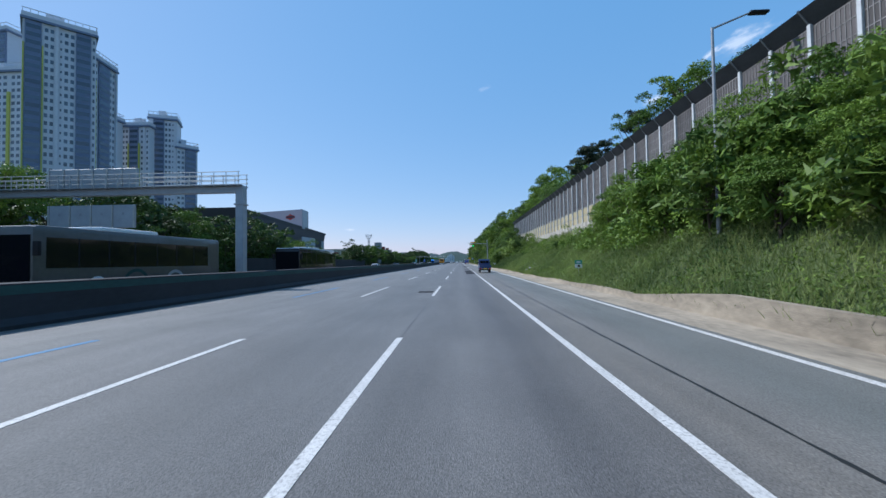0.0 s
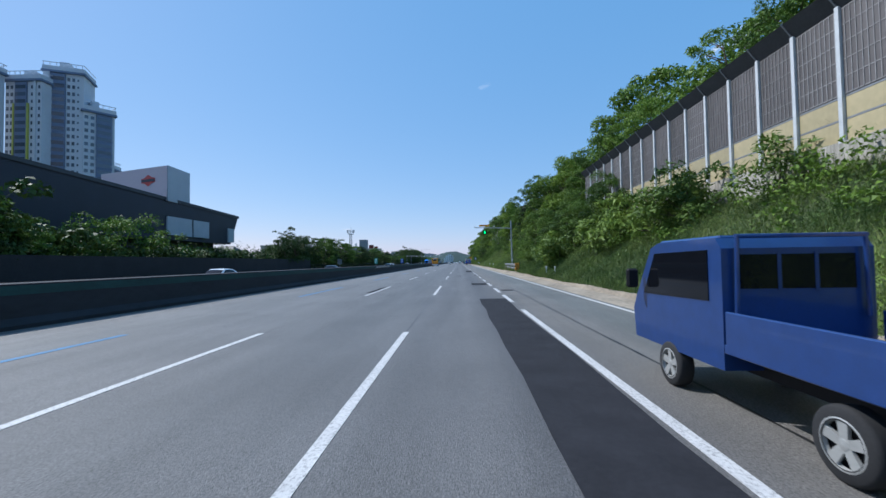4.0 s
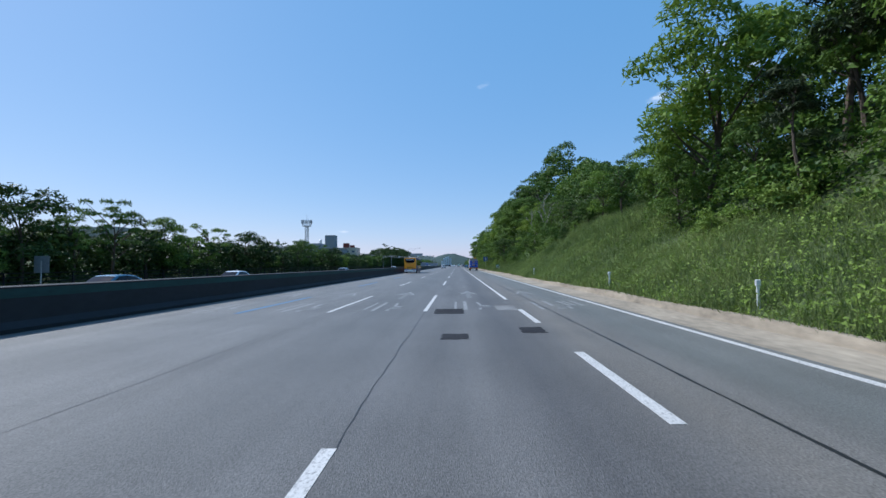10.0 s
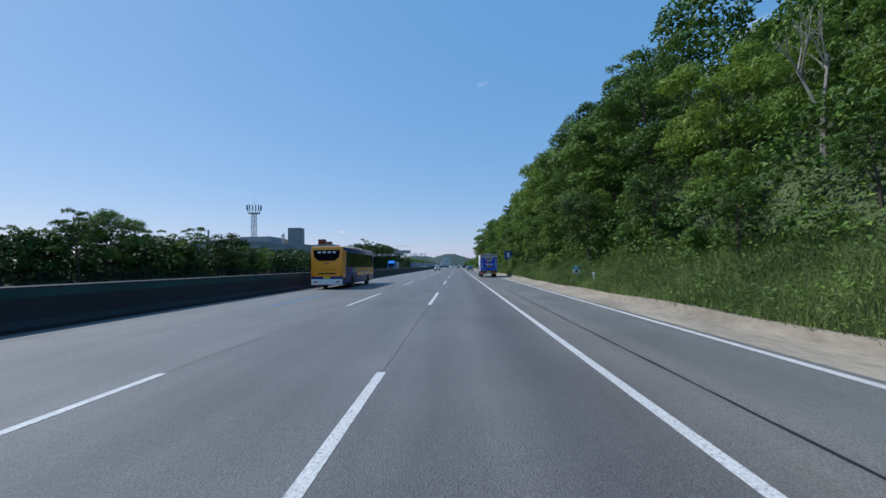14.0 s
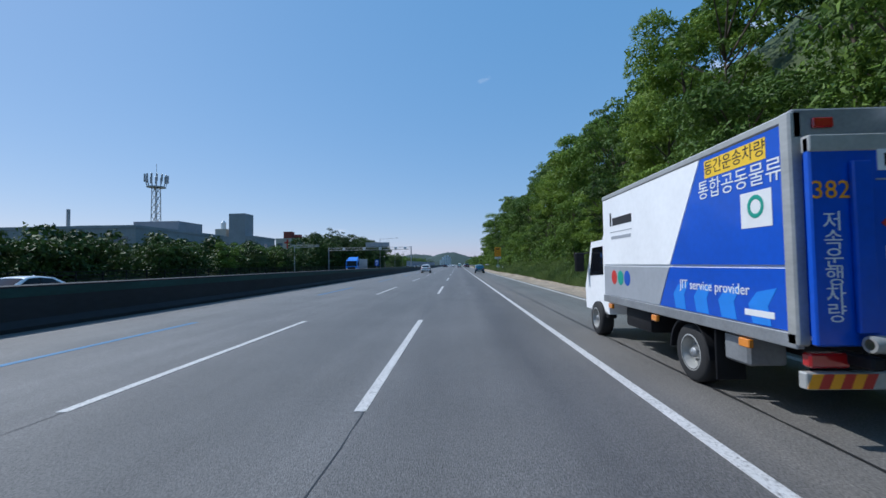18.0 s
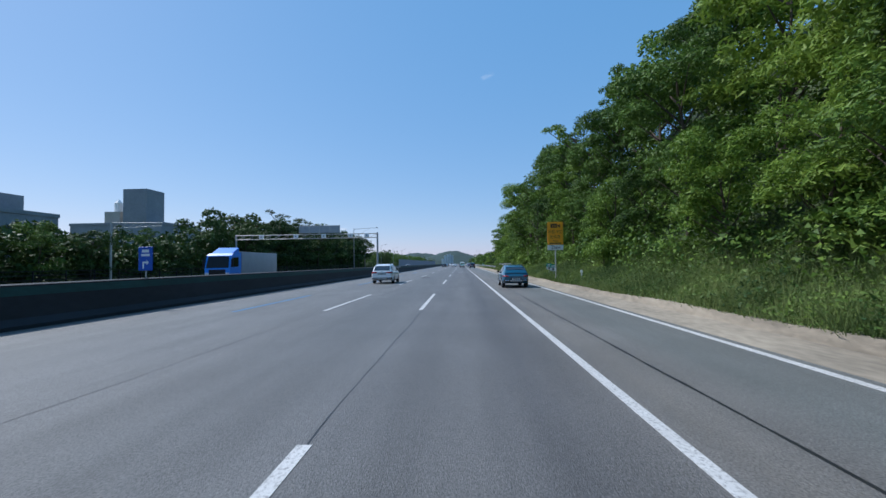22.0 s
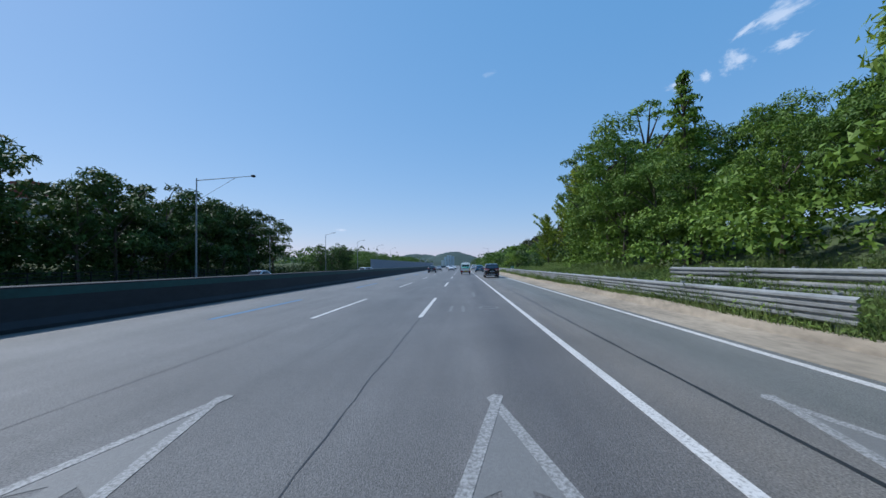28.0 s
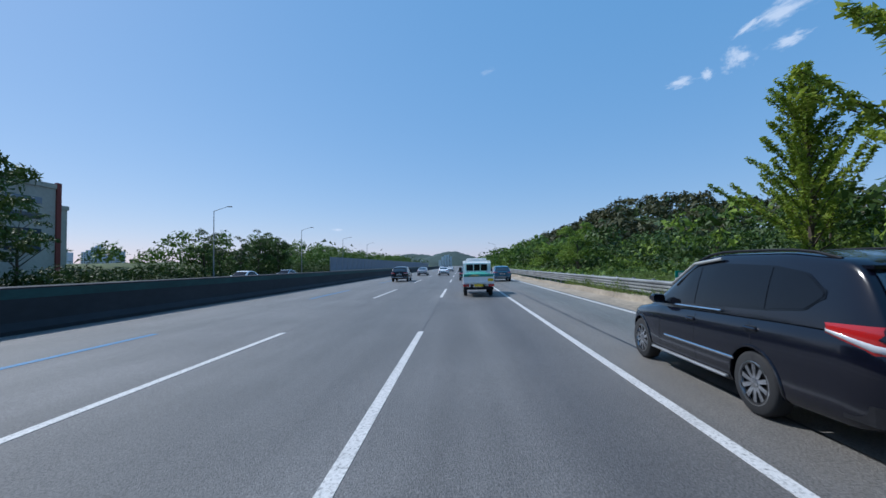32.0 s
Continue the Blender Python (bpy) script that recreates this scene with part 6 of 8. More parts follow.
        if rails:
            g, last = Geo(), None
            for k in range(9):
                y = rails[0] + (rails[1] - rails[0]) * k / 8
                zb, zt, wb, wt = lerp_at(top, y)
                p = (side * wt * 0.93, y, zt + (0.03 if 0 < k < 8 else -0.005))
                if last:
                    g.tube(last, p, 0.017, n=6)
                last = p
            part("roof_rail", g, CHROME if paint is WHITE_CAR else BLACK, root)
    bz = lerp_at(low, rear + 0.1)[0]
    wr = lerp_at(low, rear + 0.04)[2]
    part("rear_bumper", Geo().prism([(-wr * 0.97, rear - 0.006), (wr * 0.97, rear - 0.006), (wr * 1.06, rear + 0.14), (wr * 1.09, rear + 0.4), (-wr * 1.09, rear + 0.4), (-wr * 1.06, rear + 0.14)], bz - 0.015, bz + 0.15, "z"), bumper or BLACK, root, "lower bumper" if bumper else "dark lower bumper", 0)
    part("bumper_plate", Geo().box(-W * 0.23, W * 0.23, rear - 0.026, rear + 0.1, bz + 0.0, bz + 0.12, 0.03), SILVER_CAR, root, "silver skid plate")
    z = plate_z
    pl = part("number_plate", Geo().box(-0.27, 0.27, rear - 0.022, rear + 0.05, z - 0.06, z + 0.06, 0.008), SIGN_WHITE, root, "white number plate")
    part("plate_bar", Geo().box(-0.2, 0.2, rear - 0.026, rear - 0.0225, z - 0.03, z + 0.03), INK, pl, "", 0)
    part("plate_recess", Geo().box(-0.36, 0.36, rear - 0.008, rear + 0.05, z - 0.09, z + 0.1, 0.02), BLACK, root, "dark plate recess")
    part("badge", moved(Geo().wheel(0, 0, 0, 0.045, 0.02, ((-0.01, 0.045), (0.008, 0.045), (0.012, 0.035), (0.012, 0.001)), 16), pose(0, rear + 0.03, z + 0.19, 0, 0, -90)), CHROME, root)
    zs, ws = lerp_at(top, r1 + 0.02)[1], lerp_at(top, r1 + 0.02)[3]
    part("spoiler", Geo().prism([(-ws * 0.94, r1 - 0.06), (ws * 0.94, r1 - 0.06), (ws * 0.97, r1 + 0.2), (-ws * 0.97, r1 + 0.2)], zs - 0.012, zs + 0.022, "z"), paint, root, "", 0)
    part("wiper", Geo().tube((-0.02, r0 - 0.005, lerp_at(top, r0 + 0.03)[1]), (0.42, r0 + 0.02, lerp_at(top, r0 + 0.05)[1] + 0.01), 0.01, n=5), BLACK, root)
    part("underbody", Geo().box(-W * 0.36, W * 0.36, rear + 0.25, front - 0.25, bz - 0.12, bz + 0.1), BLACK, root)
    yt, zt = 0.15 + r1, lerp_at(top, r1 + 0.45)[1]
    part("aerial", Geo().prism([(r1 + 0.35, zt), (r1 + 0.55, zt + 0.01), (r1 + 0.37, zt + 0.07)], -0.02, 0.02, "x"), paint, root, "", 0)
    return root


def suv_tables(L, W, H):
    a, w, k = L / 2, W / 2, H / 1.75
    low = [(-a, .56 * k, .92 * k, w * .86), (-a + .05, .4 * k, 1.08 * k, w * .92), (-a + .2, .33 * k, 1.15 * k, w * .97), (-a + .6, .3 * k, 1.17 * k, w), (-a + 1.2, .29 * k, 1.16 * k, w), (.2, .28 * k, 1.12 * k, w * .995), (a - 1.4, .28 * k, 1.1 * k, w * .995),
           (a - .8, .29 * k, 1.03 * k, w * .985), (a - .35, .32 * k, .97 * k, w * .94), (a - .1, .38 * k, .86 * k, w * .86), (a, .48 * k, .7 * k, w * .74)]
    top = [(-a + .03, 1.02 * k, 1.05 * k, w * .86, w * .84), (-a + .14, 1.05 * k, 1.2 * k, w * .9, w * .82), (-a + .5, 1.07 * k, 1.6 * k, w * .94, w * .73), (-a + .62, 1.07 * k, 1.66 * k, w * .945, w * .72), (-a + 1.3, 1.06 * k, 1.735 * k, w * .95, w * .70), (-.1, 1.04 * k, 1.75 * k, w * .945, w * .69),
           (.3, 1.03 * k, 1.71 * k, w * .94, w * .69), (.75, 1.03 * k, 1.45 * k, w * .92, w * .71), (a - 1.25, 1.02 * k, 1.1 * k, w * .9, w * .76), (a - 1.1, 1.01 * k, 1.03 * k, w * .88, w * .8)]
    win = {"ends": (-a + .12, -a + .5, .36, a - 1.22), "pillars": (-a + 1.15, -.12), "mirror": (.78, 1.2 * k), "handles": (-.95, .12), "seams": ((-.12, .0), (-1.2, .1), (.92, -.05)),
           "lower": ((-a + .5, 1.36 * k), (-a + .72, 1.24 * k), (-a + 1.1, 1.21 * k), (.75, 1.16 * k), (.98, 1.15 * k)), "upper": ((-a + .5, 1.4 * k), (-a + .8, 1.56 * k), (-a + 1.3, 1.63 * k), (-.1, 1.645 * k), (.25, 1.6 * k), (.6, 1.42 * k), (.98, 1.17 * k))}
    return low, top, win


def hatch_tables(L, W, H):
    """A compact high hatchback with a short bonnet."""
    a, w, k = L / 2, W / 2, H / 1.55
    low = [(-a, .55 * k, .8 * k, w * .84), (-a + .06, .4 * k, .93 * k, w * .92), (-a + .3, .32 * k, 1.02 * k, w * .98), (-a + .9, .29 * k, 1.03 * k, w), (.1, .28 * k, 1.0 * k, w * .99), (a - 1.3, .28 * k, 1.0 * k, w * .995), (a - .8, .29 * k, .985 * k, w * .985), (a - .35, .31 * k, .93 * k, w * .95), (a - .12, .36 * k, .84 * k, w * .87), (a, .46 * k, .68 * k, w * .72)]
    top = [(-a + .1, .97 * k, 1.0 * k, w * .85, w * .83), (-a + .3, 1.0 * k, 1.24 * k, w * .91, w * .78), (-a + .55, 1.0 * k, 1.43 * k, w * .93, w * .72), (-a + 1.2, 1.0 * k, 1.52 * k, w * .945, w * .69), (-.2, .99 * k, 1.55 * k, w * .945, w * .68), (.15, .99 * k, 1.52 * k, w * .94, w * .68), (.6, .985 * k, 1.3 * k, w * .93, w * .7), (a - 1.0, .98 * k, 1.04 * k, w * .9, w * .76), (a - .85, .97 * k, .98 * k, w * .88, w * .8)]
    win = {"ends": (-a + .28, -a + .52, .25, a - 1.02), "pillars": (-a + 1.2, -.15), "mirror": (.76, 1.06 * k), "handles": (-.9, .1), "seams": ((-.14, .0), (-1.1, .12), (.88, -.05)),
           "lower": ((-a + .75, 1.18 * k), (-a + 1.1, 1.09 * k), (.4, 1.03 * k), (.98, 1.02 * k)), "upper": ((-a + .75, 1.24 * k), (-a + 1.2, 1.41 * k), (-.25, 1.45 * k), (.1, 1.42 * k), (.5, 1.26 * k), (.98, 1.03 * k))}
    return low, top, win


def sedan_tables(L, W, H):
    a, w, k = L / 2, W / 2, H / 1.45
    low = [(-a, .5, .84, w * .82), (-a + .06, .36, .95, w * .9), (-a + .35, .27, 1.0, w * .97), (-a + 1.0, .24, .98, w), (0, .22, .94, w), (a - 1.3, .22, .92, w), (a - .5, .25, .84, w * .95), (a - .08, .32, .7, w * .85), (a, .4, .6, w * .75)]
    top = [(-a + .35, .95, .99, w * .85, w * .8), (-a + .7, .95, 1.16, w * .88, w * .74), (-a + 1.25, .95, 1.38 * k, w * .9, w * .68), (-.4, .94, 1.45 * k, w * .9, w * .67), (.2, .93, 1.42 * k, w * .9, w * .67), (.8, .91, 1.1, w * .87, w * .72), (1.15, .9, .93, w * .85, w * .78)]
    win = {"ends": (-a + .5, -a + 1.2, .3, 1.05), "pillars": (-.3,), "mirror": (.6, 1.0), "handles": (-.85, .1), "seams": ((-.3, 0), (-1.1, .1), (.75, 0)),
           "lower": ((-a + .95, 1.08), (-a + 1.2, 1.02), (.4, .97), (.78, .97)), "upper": ((-a + .95, 1.1), (-a + 1.35, 1.3 * k), (-.4, 1.36 * k), (.15, 1.33 * k), (.78, .98))}
    return low, top, win


def suv(name, m, label, L, W, H, paint, tail, group="", axle=0.93, **more):
    low, top, win = suv_tables(L, W, H)
    return make_car(name, m, label, W, paint, low, top, 0.2 * H + 0.02, (-L * 0.5 + axle + 0.07, L * 0.5 - axle), win, tail, group, rails=(-L / 2 + 0.75, 0.3), **more)


def sedan(m, label, paint, group="cars ahead", L=4.6, W=1.84, H=1.46):
    low, top, win = sedan_tables(L, W, H)
    return make_car("car", m, label, W, paint, low, top, 0.32, (-L * 0.5 + 0.95, L * 0.5 - 0.9), win, (0.42, 0.72, 0.88, 0.25), group, plate_z=0.62)


suv("white_suv", pose(-6.86, 335.4, 0), "white sport utility car with dark glass and red tail lamps", 4.75, 1.94, 1.76, WHITE_CAR, (0.4, 0.9, 1.09, 0.38), spokes=10, plate_z=0.9, rims=DARK_ALLOY)
hl, ht, hw = hatch_tables(4.2, 1.8, 1.57)
make_car("blue_hatchback", pose(3.92, 326.6, 0), "blue compact sport utility car with black wheel-arch cladding", 1.8, BLUE_CAR, hl, ht, 0.33, (-1.25, 1.5), hw, (0.5, 0.72, 0.86, 0.3), clad=True, rails=(-1.3, 0.1), plate_z=0.62)
suv("black_suv", pose(-7.0, 477.0, 0), "black sport utility car with dark glass", 4.6, 1.9, 1.68, BLACK_CAR, (0.5, 0.86, 1.0, 0.35), "cars ahead")
sedan(pose(-6.9, 503.5, 0), "silver car far ahead", SILVER_CAR)
sedan(pose(-3.2, 503.0, 0), "white saloon car far ahead", WHITE_CAR)
sedan(pose(-3.1, 545.0, 0), "white saloon car far ahead", WHITE_CAR)
sedan(pose(0.5, 478.0, 0), "black car ahead of the flatbed truck", BLACK_CAR)
sedan(pose(-6.9, 580.0, 0), "white saloon car far ahead", WHITE_CAR)
suv("white_crossover", pose(4.0, 520.0, 0), "white sport utility car far ahead", 4.6, 1.9, 1.68, WHITE_CAR, (0.5, 0.86, 1.0, 0.35), "cars ahead")
# the blue compact car added a second time, further along the road
suv("dark_suv", pose(4.0, 474.0, 0), "blue compact sport utility car, added a second time ahead of the people carrier", 4.6, 1.9, 1.6, BLUE_CAR, (0.5, 0.86, 1.0, 0.35), "cars ahead")

# the black people carrier
mv_L, mv_W = 5.13, 1.92
a, w = mv_L / 2, mv_W / 2
mv_low = [(-a, .5, .95, w * .86), (-a + .06, .36, 1.08, w * .93), (-a + .3, .3, 1.16, w * .985), (-a + 1.0, .28, 1.15, w), (0, .27, 1.1, w), (a - 1.3, .28, 1.05, w), (a - .85, .29, 1.0, w * .985), (a - .35, .31, .93, w * .94), (a - .1, .38, .82, w * .85), (a, .46, .66, w * .74)]
mv_top = [(-a + .03, 1.06, 1.1, w * .9, w * .88), (-a + .1, 1.1, 1.3, w * .94, w * .86), (-a + .3, 1.11, 1.66, w * .955, w * .79), (-a + .42, 1.11, 1.74, w * .96, w * .78), (-a + 1.2, 1.1, 1.83, w * .96, w * .76), (-.2, 1.07, 1.84, w * .955, w * .75), (.45, 1.05, 1.76, w * .95, w * .75), (1.0, 1.03, 1.42, w * .93, w * .77), (a - 1.05, 1.02, 1.1, w * .9, w * .82), (a - .9, 1.0, 1.02, w * .88, w * .84)]
mv_win = {"ends": (-a + .08, -a + .34, .5, a - 1.1), "pillars": (-a + 1.3, .12), "mirror": (1.08, 1.15), "handles": (-1.05, .2), "seams": ((.1, 0), (-1.1, .1), (1.15, -.05)),
          "lower": ((-a + .62, 1.4), (-a + .8, 1.27), (-a + 1.3, 1.22), (-.4, 1.18), (1.2, 1.12)), "upper": ((-a + .62, 1.44), (-a + .85, 1.6), (-a + 1.3, 1.67), (-.2, 1.7), (.35, 1.64), (.8, 1.42), (1.2, 1.13))}
mv = make_car("people_carrier", pose(3.98, 434.87, 0), "large black people carrier with dark glass and chrome wheels", mv_W, BLACK_CAR, mv_low, mv_top, 0.36, (-1.07, 1.93), mv_win, (0.36, 0.92, 1.19, 0.5), spokes=10, rails=(-a + 0.6, 0.4), plate_z=0.8, rims=CHROMED)
for side in (-1, 1):
    part("door_trim", Geo().box(*span(side, w * 0.985, w + 0.02), -0.75, 0.95, 0.56, 0.595, 0.01), CHROME, mv, "bright door strip")
    part("rain_guard", Geo().tube((side * (w * 0.8), -0.3, 1.775), (side * (w * 0.8), 0.35, 1.71), 0.022).tube((side * w * 0.8, 0.35, 1.71), (side * w * 0.86, 0.9, 1.4), 0.02), STEEL, mv, "bright rain guard over the window")
    part("window_strip", Geo().tube((side * (w * 0.955 + 0.012), -0.5, 1.12), (side * (w * 0.94 + 0.014), 1.1, 1.08), 0.014, n=5), CHROME, mv, "bright strip below the windows")
    part("bumper_reflector", Geo().box(*span(side, 0.62, 0.86), -a - 0.012, -a + 0.1, 0.42, 0.52, 0.02), RED_LIGHT, mv, "red bumper reflector")
    part("side_step", Geo().box(*span(side, w * 0.8, w * 1.02), -0.6, 1.4, 0.3, 0.335, 0.01), STEEL_DULL, mv, "grey running board")


# ---- trucks ----
def truck_wheel(root, x, y, r, side):
    """A twin-tyre truck wheel with a deep steel dish, a hub and wheel nuts."""
    w = 0.3
    wh = part("wheel", Geo().wheel(x, y, r, r, w, ((-w / 2, r * 0.55), (-w / 2, r * 0.88), (-w * 0.4, r * 0.98), (-w * 0.3, r), (w * 0.3, r), (w * 0.4, r * 0.98), (w / 2, r * 0.88), (w / 2, r * 0.6)), 32), RUBBER, root, "black rubber tyre", 50)
    o, q = x + side * w * 0.46, r * 0.62
    part("rim", Geo().wheel(o, y, r, q, 0.02, ((-0.02 * side, q), (0.012 * side, q), (0.016 * side, q * 0.93), (-0.04 * side, q * 0.86), (-0.12 * side, q * 0.8), (-0.13 * side, q * 0.3))), STEEL, wh, "dull steel dish", 50)
    part("hub", Geo().wheel(o, y, r, q * 0.3, 0.03, ((-0.13 * side, q * 0.32), (-0.03 * side, q * 0.28), (-0.01 * side, q * 0.2), (0.0, 0.001))), STEEL_DULL, wh)
    for k in range(6):
        a = math.pi * k / 3
        part("wheel_nut", Geo().wheel(o - 0.11 * side, y + math.cos(a) * q * 0.52, r + math.sin(a) * q * 0.52, 0.02, 0.03, ((-0.02 * side, 0.022), (0.02 * side, 0.022), (0.022 * side, 0.001)), 8), STEEL_DULL, wh, "", 0)


bt = thing("box_truck", pose(4.28, 254.0, 0), "blue and white box truck with a tail lift", "truck")
BX, BR, BF, B0, B1 = 1.13, -3.05, 2.3, 0.95, 3.2
cargo = part("cargo_box", Geo().box(-BX + 0.02, BX - 0.02, BR + 0.05, BF, B0, B1 - 0.02, 0.02), TRUCK_WHITE, bt, "white aluminium cargo box")
for side in (-1, 1):
    x0, x1 = (side * (BX - 0.02), side * (BX + 0.004))
    split = B0 + 0.72
    g = Geo().prism([(BF - 0.02, split + 0.02), (-0.62, split + 0.02), (-1.5, B1 - 0.1), (BF - 0.02, B1 - 0.1)], min(x0, x1), max(x0, x1), "x")
    part("white_panel", g, TRUCK_WHITE, cargo, "", 0)
    g = Geo().prism([(-0.65, split + 0.02), (BR + 0.12, split + 0.02), (BR + 0.12, B1 - 0.1), (-1.53, B1 - 0.1)], min(x0, x1), max(x0, x1), "x")
    part("blue_panel", g, TRUCK_BLUE, cargo, "blue panel", 0)
    g = Geo().prism([(BF - 0.02, B0 + 0.08), (-0.24, B0 + 0.08), (-0.6, split - 0.02), (BF - 0.02, split - 0.02)], min(x0, x1), max(x0, x1), "x")
    part("grey_panel", g, TRUCK_GREY, cargo, "grey lower panel", 0)
    g = Geo().prism([(-0.27, B0 + 0.08), (BR + 0.12, B0 + 0.08), (BR + 0.12, split - 0.02), (-0.63, split - 0.02)], min(x0, x1), max(x0, x1), "x")
    part("blue_panel", g, TRUCK_BLUE, cargo, "blue lower panel", 0)
    part("side_rail", Geo().box(min(side * (BX - 0.05), side * (BX + 0.03)), max(side * (BX - 0.05), side * (BX + 0.03)), BR, BF, B0 - 0.08, B0 + 0.07, 0.01), STEEL_DULL, cargo)
    part("top_rail", Geo().box(min(side * (BX - 0.06), side * (BX + 0.02)), max(side * (BX - 0.06), side * (BX + 0.02)), BR, BF, B1 - 0.1, B1, 0.02), STEEL, cargo)
    part("corner_post", Geo().box(min(side * (BX - 0.1), side * (BX + 0.03)), max(side * (BX - 0.1), side * (BX + 0.03)), BR - 0.02, BR + 0.12, B0 - 0.05, B1, 0.02), STEEL, cargo)
    for yy in (1.9, -0.1, -2.3):
        part("marker_lamp", Geo().box(min(side * (BX - 0.02), side * (BX + 0.04)), max(side * (BX - 0.02), side * (BX + 0.04)), yy - 0.09, yy + 0.09, B0 - 0.2, B0 - 0.1, 0.01), AMBER, bt)
    for k in range(4):
        arc = [(-2.7 + 0.55 * k, B0 + 0.09), (-2.42 + 0.55 * k, B0 + 0.09), (-2.36 + 0.55 * k, B0 + 0.3), (-2.5 + 0.55 * k, B0 + 0.44), (-2.8 + 0.55 * k, B0 + 0.5), (-2.66 + 0.55 * k, B0 + 0.3)]
        part("wave", Geo().prism(arc, min(side * (BX + 0.004), side * (BX + 0.007)), max(side * (BX + 0.004), side * (BX + 0.007)), "x"), SKY_BLUE, cargo, "", 0)


def on_left(text, size, y, z, material, depth=0.004):
    part("lettering", moved(lettering(text, size, depth), facing(-BX - 0.008, y, z, "-x")), material, cargo, "", 0)


part("yellow_field", Geo().box(-BX - 0.0075, -BX - 0.004, -2.72, -1.62, 2.82, 3.05), SIGN_YELLOW, cargo, "yellow label field", 0)
on_left("동간운송차량", 0.2, -2.17, 2.935, INK)
on_left("통합공동물류", 0.27, -2.2, 2.66, SIGN_WHITE)
on_left("JIT service provider", 0.185, -1.65, 1.4, SIGN_WHITE)
part("text_bar", Geo().box(-BX - 0.009, -BX - 0.004, -2.75, -2.3, 1.12, 1.19), SIGN_WHITE, cargo, "", 0)
part("label_plate", Geo().box(-BX - 0.009, -BX - 0.004, -2.78, -2.3, 2.1, 2.5), SIGN_WHITE, cargo, "white label", 0)
part("label_ring", moved(Geo().wheel(0, 0, 0, 0.13, 0.004, ((0, 0.13), (-0.003, 0.12), (-0.003, 0.09), (0, 0.08)), 20), pose(-BX - 0.01, -2.54, 2.33)), SIGN_GREEN, cargo, "", 0)
part("brand_mark", Geo().box(-BX - 0.009, -BX - 0.004, 1.78, 1.86, 2.5, 2.78).box(-BX - 0.009, -BX - 0.004, 0.75, 1.72, 2.5, 2.66), INK, cargo, "black brand mark drawn as bars", 0)
part("text_bar", Geo().box(-BX - 0.009, -BX - 0.004, 0.75, 1.86, 2.36, 2.375).box(-BX - 0.009, -BX - 0.004, 0.8, 1.8, 2.22, 2.28), TRUCK_GREY, cargo, "", 0)
for yy, mm in ((1.7, SIGN_RED), (1.03, SIGN_BLUE), (1.36, SIGN_GREEN)):
    part("brand_dot", moved(Geo().wheel(0, 0, 0, 0.12, 0.004, ((0, 0.15), (-0.004, 0.12), (-0.004, 0.001)), 18), pose(-BX - 0.006, yy, 1.42)), mm, cargo, "", 0)
# rear: frame, tail lift and its lettering
part("rear_frame", Geo().box(-BX, BX, BR - 0.02, BR + 0.06, B1 - 0.28, B1 + 0.02, 0.02), STEEL_DULL, cargo)
for x in (-0.85, 0.85):
    part("top_lamp", Geo().box(x - 0.1, x + 0.1, BR - 0.05, BR - 0.02, B1 - 0.18, B1 - 0.08, 0.01), RED_LIGHT, cargo)
part("rear_door", Geo().box(-BX + 0.06, BX - 0.06, BR - 0.01, BR + 0.05, B0 + 0.05, B1 - 0.3), TRUCK_BLUE, cargo, "blue rear door")
part("rear_camera", Geo().box(-0.12, 0.12, BR - 0.2, BR, B1 - 0.06, B1 + 0.06, 0.02), SIGN_WHITE, cargo)
lift = part("tail_lift", Geo().box(-BX + 0.02, BX - 0.02, BR - 0.18, BR - 0.1, B0 - 0.02, B0 + 1.95, 0.015), TRUCK_BLUE, bt, "folded blue tail-lift platform")
part("lift_edge", Geo().box(-BX + 0.02, BX - 0.02, BR - 0.19, BR - 0.085, B0 + 1.8, B0 + 1.96, 0.01), STEEL, lift)
for x in (-0.68, 0.68):
    part("lift_rib", Geo().box(x - 0.09, x + 0.09, BR - 0.24, BR - 0.18, B0 + 0.1, B0 + 1.7, 0.015), TRUCK_BLUE, lift)
    part("lift_arm", Geo().box(x - 0.06, x + 0.06, BR - 0.3, BR + 0.5, B0 - 0.22, B0 - 0.1, 0.02), BLACK, lift)
    part("lift_roller", Geo().wheel(x, BR - 0.3, B0 + 0.02, 0.08, 0.16, None, 14), STEEL, lift)
    part("stay_bar", Geo().box(x * 0.25 - 0.03, x * 0.25 + 0.03, BR - 0.1, BR - 0.04, B1 - 0.5, B1 - 0.2, 0.01), STEEL, lift)


def on_rear(text, size, x, z, material):
    part("lettering", moved(lettering(text, size), facing(x, BR - 0.186, z, "-y")), material, lift, "", 0)


for x in (-0.93, 0.93):
    on_rear("382", 0.24, x, 2.38, SIGN_ORANGE)
    for i, ch in enumerate("저속운행차량"):
        on_rear(ch, 0.2, x, 2.08 - 0.17 * i, SIGN_WHITE)
part("brand_mark", Geo().box(-0.5, 0.5, BR - 0.19, BR - 0.18, 2.56, 2.76), SIGN_WHITE, lift, "white brand mark drawn as a bar", 0)
part("brand_mark", Geo().box(-0.44, 0.44, BR - 0.194, BR - 0.19, 2.6, 2.72), INK, lift, "", 0)
part("yellow_field", Geo().box(-0.35, 0.35, BR - 0.19, BR - 0.18, 2.27, 2.4), SIGN_YELLOW, lift, "", 0)
